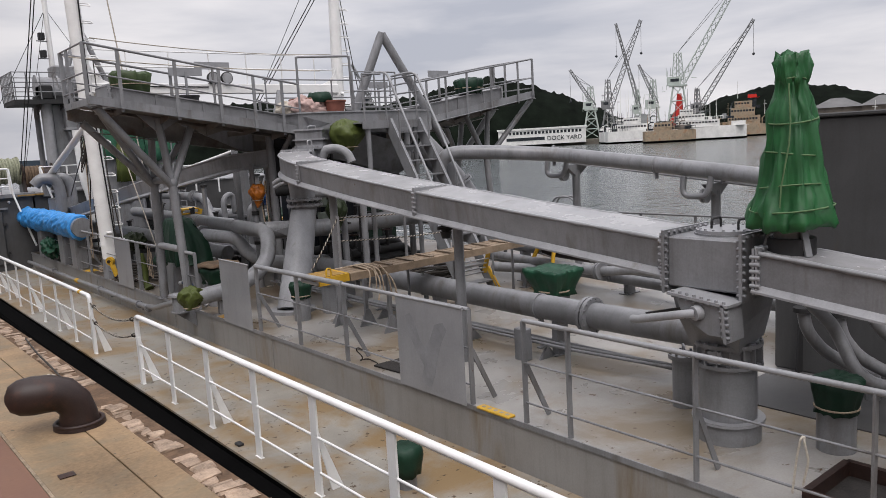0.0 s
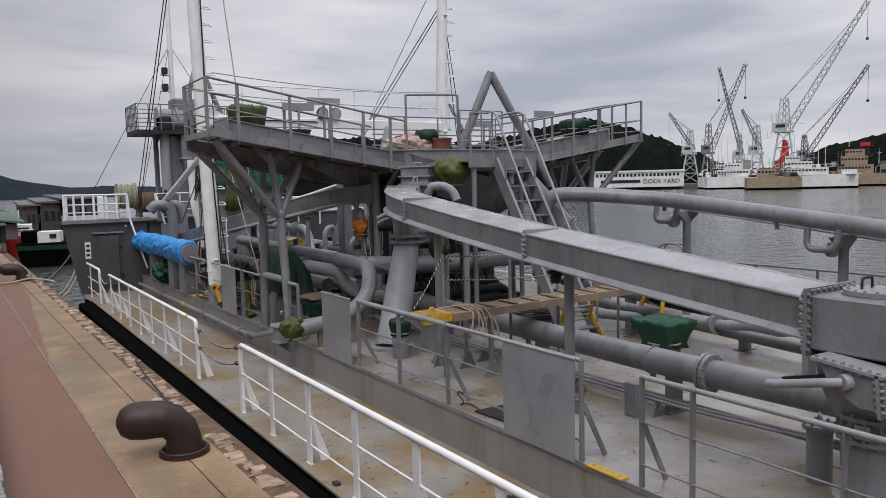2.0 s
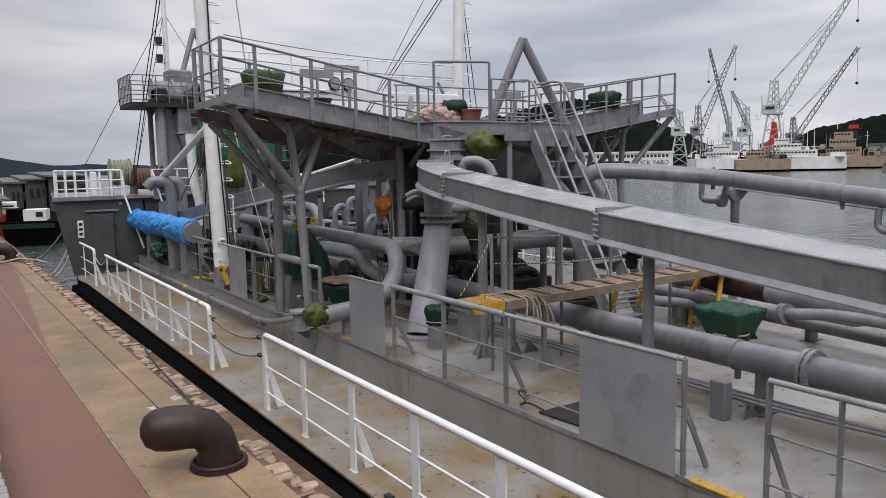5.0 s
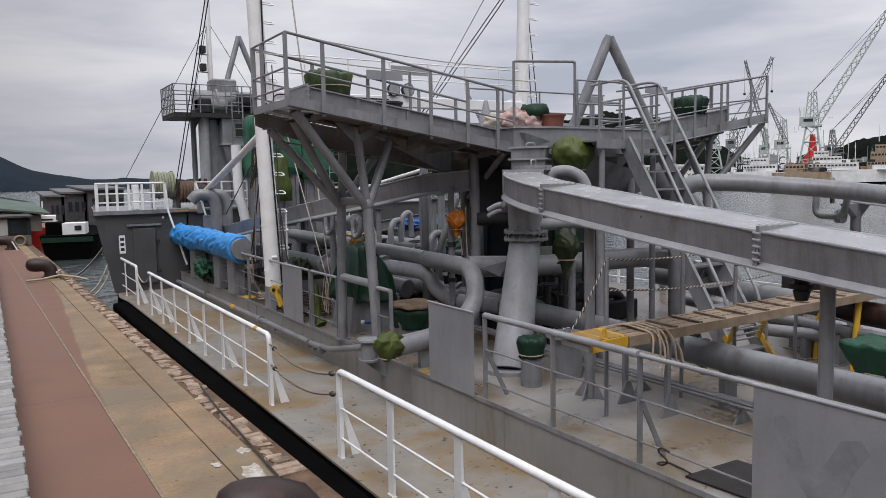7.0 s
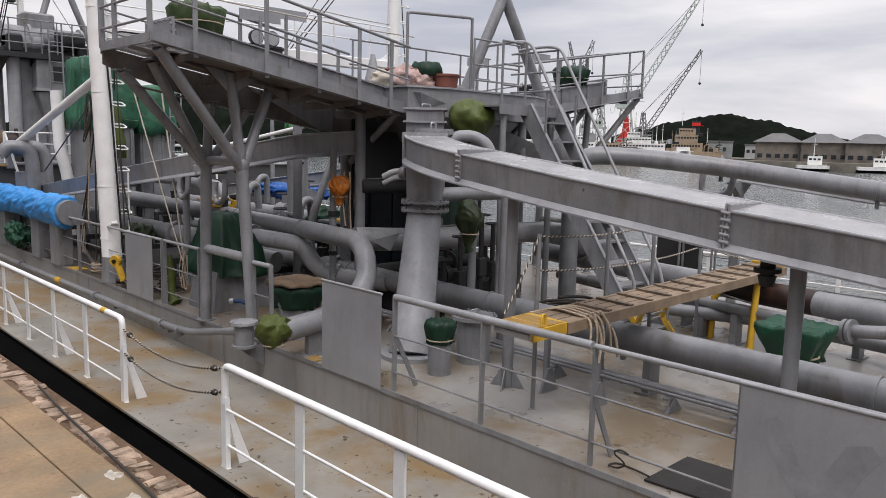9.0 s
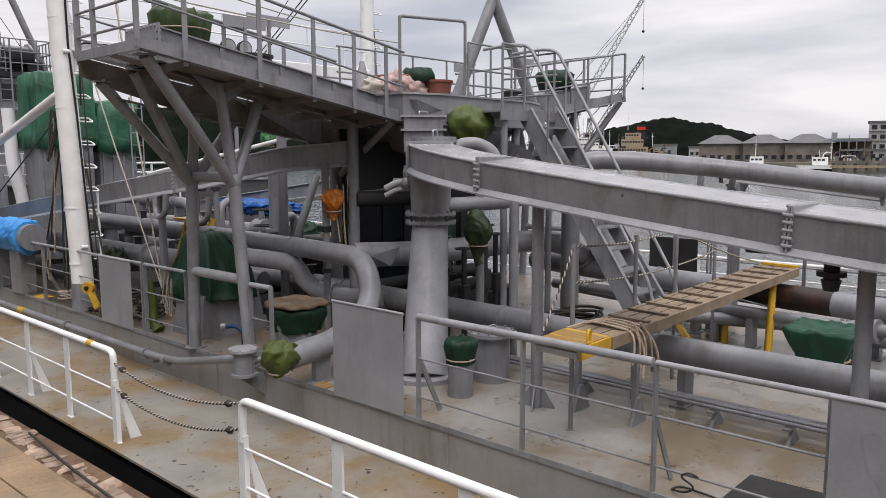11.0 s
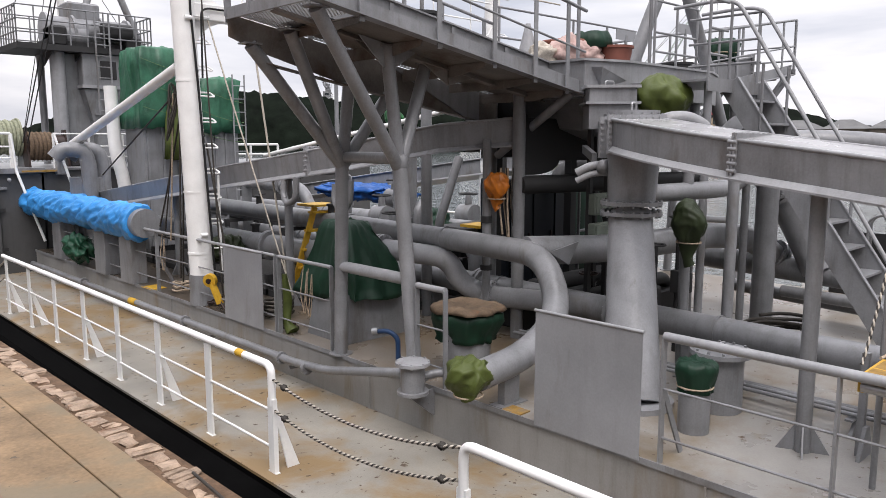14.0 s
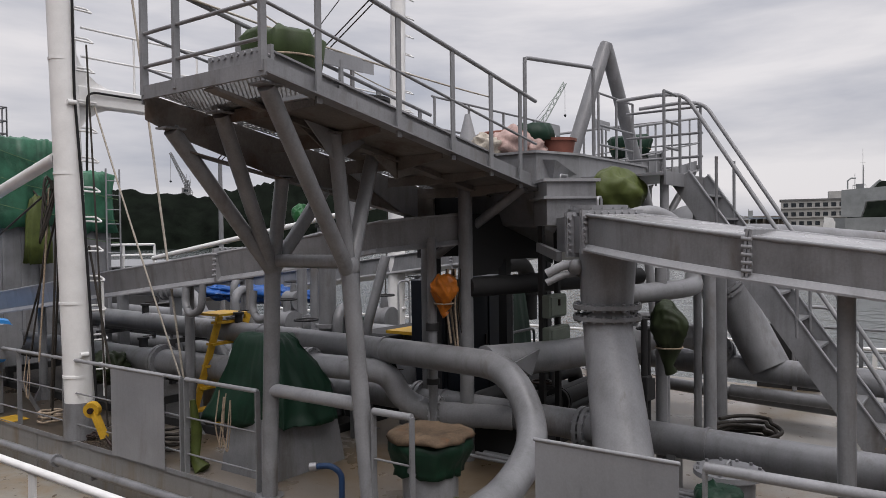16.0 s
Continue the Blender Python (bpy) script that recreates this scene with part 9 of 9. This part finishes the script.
def crane(base, waist, top, tip, m, label, w=4.0, jib=2.2, cab=True, backstay=True):
    t = thing("yard_crane", (base[0], base[1], 0), label, "crane", "yard cranes")
    c = (base[0], base[1])
    u, a = across(c, 0)
    g = S()
    for i in (-1, 1):
        for j in (-1, 1):
            foot = V((c[0], c[1], 0)) + u * (w * i) + a * (w * j)
            neck = V((c[0], c[1], waist)) + u * (w * 0.4 * i) + a * (w * 0.4 * j)
            g.cyl(foot, neck, 0.38, n=6)
    for z in (waist * 0.35, waist * 0.7):
        k = 1 - 0.6 * z / waist
        for i in (-1, 1):
            g.cyl(V((c[0], c[1], z)) + u * (w * k * i) + a * (w * k), V((c[0], c[1], z)) + u * (w * k * i) - a * (w * k), 0.2, n=5)
            g.cyl(V((c[0], c[1], z)) + u * (w * k) + a * (w * k * i), V((c[0], c[1], z)) - u * (w * k) + a * (w * k * i), 0.2, n=5)
    for z0, z1 in ((0.0, 0.35), (0.35, 0.7), (0.7, 1.0)):
        for i in (-1, 1):
            k0, k1 = w * (1 - 0.6 * z0), w * (1 - 0.6 * z1)
            g.cyl(V((c[0], c[1], waist * z0)) + u * (k0 * i) - a * k0, V((c[0], c[1], waist * z1)) - u * (k1 * i) - a * k1, 0.14, n=4)
    part("portal", g, m, t)
    gr = random.Random(int(base[0] * 7 + base[1]))
    for i in range(14):
        p = V((c[0], c[1], gr.uniform(waist * 0.9, waist + 9))) + u * gr.uniform(-w * 1.1, w * 1.1) - a * w * 0.5
        part("ladder" if i % 2 else "walkway", S().cyl(p, p + (V((0, 0, gr.uniform(1.5, 3.5))) if i % 2 else u * gr.uniform(1.0, 2.5)), 0.11, n=4), m, t)
    part("deck", block(S(), c, u, a, -w * 0.75, w * 0.75, -w * 0.6, w * 0.6, waist, waist + 0.7), m, t)
    if cab:
        part("cab", block(S(), c, u, a, -w * 0.9, w * 0.25, -w * 0.5, w * 0.5, waist + 0.7, waist + 4.0), m, t)
        part("cab_window", block(S(), c, u, a, -w * 0.6, w * 0.1, -w * 0.52, -w * 0.5, waist + 2.0, waist + 3.2), far_dark, t)
    part("mast", lattice(S(), (c[0], c[1], waist + 0.7), (c[0], c[1], top), w * 0.75, 0.22, 5), m, t)
    part("jib", lattice(S(), V((c[0], c[1], waist + 2)) + u * w * 0.4, tip, jib, 0.2, 18), m if jib > 1.9 else crane_grey, t)
    if backstay:
        g = S()
        g.cyl((c[0], c[1], top), V((c[0], c[1], waist + 2)).lerp(V(tip), 0.75), 0.1, n=4)
        g.cyl((c[0], c[1], top), V((c[0], c[1], waist + 2)).lerp(V(tip), 0.95), 0.1, n=4)
        part("stay", g, crane_grey, t)
    part("hook_line", S().cyl(V(tip), V(tip) - V((0, 0, 14)), 0.1, n=4), crane_grey, t)
    part("hook", S().ball(V(tip) - V((0, 0, 14.5)), 0.6), far_dark, t)
    return t


crane((279, 228, 0), 13, 24, (273.5, 235.3, 32), crane_paint, "pale lattice yard crane with a short jib", 4.0, 1.6)
crane((284, 222, 0), 13, 26.5, (293.2, 210, 51.5), crane_grey, "grey luffing yard crane with a raised jib", 3.6, 2.4)
crane((296, 206, 0), 12, 25, (292.5, 211, 32), crane_paint, "pale lattice yard crane behind the ships", 4.0, 1.6)
crane((291, 211, 0), 10, 21, (287, 219, 51), crane_paint, "pale slim yard crane with a steep jib", 2.6, 1.5)
cr4 = crane((285, 186, 0), 20, 34, (303.2, 162.9, 69.7), crane_paint, "tall pale green yard crane with a long jib", 5.0, 2.6)
part("red_core", S().tube([(285, 186, 0), (285, 186, 6), (285.3, 185.6, 10), (285.3, 185.6, 17)], 1, 10, radii=[3.9, 3.4, 1.7, 0.9]), red, cr4, "red painted funnel behind the legs")
crane((306, 190, 0), 9, 19.5, (318, 170, 47), crane_grey, "grey luffing yard crane by the slip", 3.0, 2.0)


def ship(x, y, length, hull_m, blocks, label, high=5.0, cat="ship", boot=None, boot_high=0.9):
    t = thing("moored_ship", (x, y, WATER), label, cat, "moored ships")
    c = (x, y)
    u, a = across(c, 0)
    h = length / 2
    base = V((x, y, 0))
    g = S()
    prof = [(-h, 0.0), (-h * 0.9, -0.9), (h * 0.7, -1.0), (h, 0.0), (h * 0.7, 1.0), (-h * 0.9, 0.9)]
    g.slab([(*(base + u * w + a * (d * 4)).xy, WATER - 0.2) for w, d in prof], high, (0, 0, 1))
    part("hull", g, hull_m, t)
    part("boot_top", S().slab([(*(base + u * w * 1.003 + a * (d * 4.03)).xy, WATER - 0.2) for w, d in prof], boot_high, (0, 0, 1)), boot or black, t)
    for nm, w0, w1, d, z0, z1, m in blocks:
        part(nm, block(S(), c, u, a, w0, w1, -d, d, WATER + z0, WATER + z1), m, t)
        part("gallery", block(S(), c, u, a, w0 + 0.15, w1 + 1.2, -d - 0.5, -d, WATER + z0 - 0.12, WATER + z0 + 0.02), m, t)
        if z1 - z0 > 1.6 and w1 - w0 > 3 and m is not far_dark:
            for i in range(int((w1 - w0) / 1.1)):
                part("window", block(S(), c, u, a, w0 + 0.3 + i * 1.1, w0 + 1.05 + i * 1.1, -d - 0.06, -d, WATER + z0 + (z1 - z0) * 0.52, WATER + z0 + (z1 - z0) * 0.75), far_dark, t)
    return t


def masts(t, spots):
    for x, y, z0, z1 in spots:
        part("mast", S().cyl((x, y, z0), (x, y, z1), 0.15, 0.06, 6), far_white, t)
        part("yard_arm", S().cyl((x - 0.4, y + 0.6, z0 + (z1 - z0) * 0.7), (x + 0.4, y - 0.6, z0 + (z1 - z0) * 0.7), 0.05, n=5), far_white, t)


def clutter(t, x, y, w0, w1, z, n, seed, mats):
    """Masts, davits, vents, rails and deck gear on a far ship."""
    u, a = across((x, y), 0)
    r = random.Random(seed)
    for i in range(n):
        w, d = r.uniform(w0, w1), r.uniform(-2.5, 1.5)
        p = V((x, y, WATER + z)) + u * w + a * d
        m = r.choice(mats)
        k = i % 4
        if k == 0:
            h = r.uniform(3.0, 9.5)
            part("mast", S().cyl(p, p + V((0, 0, h)), 0.13, 0.06, 5), m, t)
            part("spreader", S().cyl(p + V((0, 0, h * 0.75)) - u * 0.45, p + V((0, 0, h * 0.75)) + u * 0.3, 0.05, n=4), m, t)
        elif k == 1:
            part("davit", S().tube([p, p + V((0, 0, 2.2)), p + V((0, 0, 2.9)) + u * 0.8, p + V((0, 0, 2.8)) + u * 1.9], 0.2, 5), m, t)
        elif k == 2:
            q = r.uniform(0.5, 1.3)
            part("deck_box", block(S(), (p.x, p.y), u, a, -q, q, -0.7, 0.7, p.z, p.z + r.uniform(0.7, 1.8)), m, t)
        else:
            part("rail", S().cyl(p + V((0, 0, 1.0)) - a * 2.5, p + V((0, 0, 1.0)) + u * 3.0 - a * 2.5, 0.09, n=4), m, t)
            for f in range(4):
                part("stanchion", S().cyl(p + u * f - a * 2.5, p + u * f - a * 2.5 + V((0, 0, 1.0)), 0.05, n=4), m, t)


fer = ship(248, 150, 26, far_white, [("deckhouse", -11, 4, 3.4, 4.8, 7.2, far_white), ("upper_deckhouse", -10, -1, 3.0, 7.2, 9.4, far_white), ("wheelhouse", -9.5, -5, 2.6, 9.4, 11.2, far_white), ("ramp", 8, 12.5, 3.5, 4.8, 6.2, far_white)], "white ferry moored across the harbour")
masts(fer, [(244, 156, 8, 15)])
clutter(fer, 248, 150, -11, 9, 7.2, 24, 1, (far_white, far_grey, far_dark))
clutter(fer, 248, 150, -10, -4, 9.6, 5, 2, (far_white, far_grey))
rst = ship(233, 156, 18, far_cream, [("deckhouse", -5, 1, 2.6, 4.3, 7.0, far_cream), ("shed", 3, 7, 2.4, 4.3, 5.8, shed_wall)], "rusty cream barge moored beside a ferry", 4.4, "barge")
clutter(rst, 233, 156, -8, 8, 4.4, 32, 3, (far_cream, far_dark, shed_wall, far_dark))
for k, (x, y, l) in enumerate(((251, 183, 24), (262, 190, 30), (270, 200, 26))):
    s_ = ship(x, y, l, far_white, [("deckhouse", -l * 0.3, l * 0.2, 3.0, 4.6, 7.4, far_white), ("bridge", -l * 0.2, l * 0.05, 2.6, 7.4, 9.8, far_white), ("funnel", l * 0.08, l * 0.16, 1.4, 7.4, 11, far_grey)], "white work ship moored in the dock yard")
    masts(s_, [(x - 2, y + 3, 8, 17 + 2 * k), (x + 3, y - 4, 6, 14)])
    clutter(s_, x, y, -l * 0.48, l * 0.48, 4.8, 44, 10 + k, (far_white, crane_grey, far_dark, far_dark))
    clutter(s_, x, y, -l * 0.3, l * 0.2, 7.4, 12, 20 + k, (far_white, crane_grey, far_dark))
tug = ship(290, 158, 26, far_cream, [("deckhouse", -7, 5, 3.2, 4.8, 8.2, far_cream), ("upper_deckhouse", -6, 3, 2.8, 8.2, 11.4, far_cream), ("bridge", -4.5, 2, 2.4, 11.4, 14.0, far_cream), ("funnel", 0.5, 3.6, 1.6, 11.4, 17.0, far_dark), ("funnel_top", 0.4, 3.7, 1.7, 15.2, 16.4, red)], "rusty cream-coloured tug moored by the hill")
masts(tug, [(288.5, 161, 13, 20), (293, 152, 6, 12)])
clutter(tug, 290, 158, -12, 12, 4.8, 34, 5, (far_cream, far_dark, far_cream))
clutter(tug, 290, 158, -6, 4, 11.0, 8, 6, (far_cream, far_dark))
nav = ship(226, 14.5, 58, far_grey, [("upper_deck", -15.5, 28, 3.6, 8.1, 11.8, far_grey), ("stern_house", 4, 14, 3.0, 11.8, 14.2, far_grey)], "long grey naval ship moored at the far quay", 8.1, "ship", far_dark, 0.8)
nu, na = across((226, 14.5), 0)
NC = V((226, 14.5, WATER))
part("island", S().slab([NC + nu * w - na * 3.2 + V((0, 0, z)) for w, z in ((-27.2, 8.1), (-22.6, 8.1), (-21.4, 12.0), (-16.2, 12.4), (-16.2, 15.8), (-27.0, 15.2))], 6.0, na), far_grey, nav)
part("director", S().tube([NC + nu * -20.5 + V((0, 0, 15.4)), NC + nu * -19.0 + V((0, 0, 17.0)), NC + nu * -18.2 + V((0, 0, 17.6))], 0.35, 6), far_grey, nav)
part("ramp_tower", S().slab([NC + nu * w - na * 4.6 + V((0, 0, z)) for w, z in ((-31.5, 2.4), (-28.6, 2.4), (-28.4, 6.6), (-29.0, 8.0), (-31.0, 8.2))], 1.0, na), far_white, nav)
masts(nav, [(227, 37, 12, 24), (226, 6, 10, 22)])
clutter(nav, 226, 14.5, -14, 26, 11.8, 14, 7, (far_grey, crane_grey, far_grey, far_dark))
clutter(nav, 226, 14.5, -26, -18, 15.4, 5, 8, (far_grey, crane_grey))
cst = ship(205, 10.5, 22, far_blue, [("wheelhouse", -4.5, -2.0, 1.6, 5.2, 6.6, far_white), ("hatch_coaming", -1, 8, 2.4, 5.2, 5.9, far_grey)], "small blue coaster with a red bottom moored before the naval ship", 5.2, "ship", rust_red, 2.6)
cu, ca = across((205, 10.5), 0)
CC = V((205, 10.5, WATER))
part("forecastle", S().slab([CC + cu * w - ca * 2.4 + V((0, 0, z)) for w, z in ((-12.2, 7.0), (-6.0, 5.2), (-10.6, 5.2))], 4.8, ca), far_blue, cst)
part("bulwark", S().slab([CC + cu * w - ca * 2.6 + V((0, 0, z)) for w, z in ((-12.4, 7.0), (-7.5, 6.6), (-7.5, 6.9), (-12.4, 7.4))], 0.2, ca), far_white, cst)
part("foremast", S().cyl(CC + cu * -5.6 + V((0, 0, 5.2)), CC + cu * -5.6 + V((0, 0, 15.2)), 0.3, 0.2, 8), far_white, cst)
part("derrick", S().cyl(CC + cu * -5.4 + V((0, 0, 6.2)), CC + cu * 0.5 + V((0, 0, 10.0)), 0.14, n=6), far_white, cst)
jet = thing("low_jetty", (214, 45, WATER), "low rusty concrete jetty in front of the naval ship", "jetty")
ju, ja = across((214, 45), 0)
part("deck_slab", block(S(), (214, 45), ju, ja, -17, 19, 0, 4, 0.2, 0.9), quay_far, jet)
part("fender_beam", block(S(), (214, 45), ju, ja, -17, 19, -0.3, 0, -0.9, -0.3), far_cream, jet)
for i in range(15):
    part("leg_post", block(S(), (214, 45), ju, ja, -16.6 + i * 2.5, -16.0 + i * 2.5, 0.4, 1.0, WATER - 0.3, 0.2), quay_far, jet)
jr = random.Random(31)
for i in range(26):
    w = jr.uniform(-17, 17)
    part("deck_crate", block(S(), (214, 45), ju, ja, w, w + jr.uniform(0.3, 1.4), 0.5, 1.6, 0.9, 0.9 + jr.uniform(0.3, 1.3)), jr.choice((shed_wall, quay_far, far_dark, far_grey, rust_red)), jet)
cnp = thing("dock_canopy", (232, 60, 0.2), "low dark canopy roof beside the office block", "canopy")
ku, ka = across((232, 60), 0)
part("roof", block(S(), (232, 60), ku, ka, -5, 7, 0, 5, 3.4, 3.9), shed_roof, cnp)
for i in range(4):
    part("column", block(S(), (232, 60), ku, ka, -4.8 + i * 3.8, -4.4 + i * 3.8, 0.3, 0.7, 0.2, 3.4), far_dark, cnp)
van = thing("parked_van", (231, 61, 0.2), "small white van parked under the canopy", "van")
part("body", block(S(), (232, 60), ku, ka, -4.4, -0.9, -2.0, -0.4, 0.55, 2.2), far_white, van)
part("bonnet", block(S(), (232, 60), ku, ka, -0.9, -0.2, -1.95, -0.45, 0.55, 1.3), far_white, van)
part("side_window", block(S(), (232, 60), ku, ka, -4.0, -1.1, -2.03, -1.99, 1.4, 1.95), far_dark, van)
for w in (-3.7, -1.0):
    part("wheel", block(S(), (232, 60), ku, ka, w - 0.3, w + 0.3, -2.02, -1.8, 0.2, 0.8), far_dark, van)
wbt = ship(226, 86, 9, far_white, [("wheelhouse", -1.5, 2.2, 1.4, 1.8, 4.2, far_white)], "small white boat moored by the warehouses", 1.8, "boat")
masts(wbt, [(226, 86, 1.5, 7)])
ship(228, 70, 10, far_white, [("wheelhouse", -1, 3, 1.5, 1.8, 4.0, far_white)], "small white boat moored under the jetty", 1.8, "boat")

for k, (x, y, w) in enumerate(((238, 101, 6.6), (240.5, 88.5, 6.2), (243, 76.5, 6.4))):
    t = thing("warehouse", (x, y, 0.2), "weathered warehouse with a hipped grey roof", "warehouse", "quay warehouses")
    u, a = across((x, y), 0)
    part("wall", block(S(), (x, y), u, a, -w, w, 0, 16, 0.2, 6.0), shed_wall, t)
    c = V((x, y, 0))
    e, r = w + 0.8, w * 0.3
    g = S()
    q = [c + u * -e + a * -0.8, c + u * e + a * -0.8, c + u * e + a * 16.8, c + u * -e + a * 16.8, c + u * -r + a * 8, c + u * r + a * 8]
    zz = [6.0, 6.0, 6.0, 6.0, 8.9, 8.9]
    g.solid([(p.x, p.y, z) for p, z in zip(q, zz)], [(0, 1, 5, 4), (1, 2, 5), (2, 3, 4, 5), (3, 0, 4), (3, 2, 1, 0)])
    part("roof", g, shed_roof, t)
    for i in range(5):
        part("window", block(S(), (x, y), u, a, -w + 0.8 + i * 2.5, -w + 2.2 + i * 2.5, -0.08, 0.02, 1.2, 2.4), far_dark, t)
    part("jetty", block(S(), (x, y), u, a, -w - 1, w + 1, -6, 0, -0.6, 0.25), quay_far, t)
    for i in range(6):
        part("pile", block(S(), (x, y), u, a, -w + i * 2.5, -w + 0.5 + i * 2.5, -5.8, -5.4, WATER, -0.6), quay_far, t)
clutter(hall_gear := thing("dockside_gear", (234, 66, 0.2), "cluster of pale masts, davits and boxes by the shed", "dock gear"), 234, 66, -6, 5, 2.4, 26, 41, (far_white, far_grey, far_dark, shed_wall))
hall = thing("open_shed", (247, 66, 0.2), "open dockside shed with blue-grey girders", "shed")
u, a = across((247, 66), 0)
part("roof", block(S(), (247, 66), u, a, -7, 6, 0, 10, 6.3, 6.8), steel_blue_roof, hall)
for i in range(7):
    part("pillar", block(S(), (247, 66), u, a, -7 + i * 2.1, -6.75 + i * 2.1, 0, 0.3, 0.2, 6.3), shed_wall if i % 2 else far_grey, hall)
part("back", block(S(), (247, 66), u, a, -7, 6, 9.6, 10, 0.2, 7.4), shed_wall, hall)
part("gantry", block(S(), (247, 66), u, a, -5, -3.6, 1, 3, 6.8, 9.0), far_grey, hall)
off = thing("office_block", (264, 56, 0.2), "four-storey pale office block on the far quay", "building")
u, a = across((264, 56), 0)
part("wall", block(S(), (264, 56), u, a, -9, 10, 0, 12, 0.2, 12.2), plaster, off)
part("roof", block(S(), (264, 56), u, a, -9.4, 10.4, -0.4, 12.4, 12.2, 12.7), shed_roof, off)
part("roof_house", block(S(), (264, 56), u, a, 5, 9, 2, 7, 12.7, 15.0), plaster, off)
for f in range(4):
    for i in range(8):
        part("window", block(S(), (264, 56), u, a, -8.2 + i * 2.3, -6.8 + i * 2.3, -0.08, 0.02, 1.3 + f * 2.95, 2.6 + f * 2.95), far_dark, off)
    part("balcony", block(S(), (264, 56), u, a, -9, 10, -0.5, 0, 0.8 + f * 2.95, 1.0 + f * 2.95), plaster, off)
for k, (x, y, w, h) in enumerate(((300, 150, 9, 6.5), (306, 138, 7, 5.5), (310, 128, 6, 8.0), (312, 118, 8, 5.0), (322, 160, 10, 7.0))):
    t = thing("shore_house", (x, y, 0), "small pale building at the foot of the hill", "building", "shore houses")
    u, a = across((x, y), 0)
    part("wall", block(S(), (x, y), u, a, -w / 2, w / 2, 0, 8, 0, h), plaster if k % 2 else far_grey, t)
    part("roof", block(S(), (x, y), u, a, -w / 2 - 0.3, w / 2 + 0.3, -0.3, 8.3, h, h + 0.6), shed_roof, t)
    for i in range(3):
        part("window", block(S(), (x, y), u, a, -w / 2 + 0.6 + i * w / 3.4, -w / 2 + 1.8 + i * w / 3.4, -0.06, 0.02, h * 0.45, h * 0.7), far_dark, t)
crane((230, 337, 0), 24, 32, (226, 345, 46), crane_grey, "distant crane above the wooded hill", 3.0, 1.6)
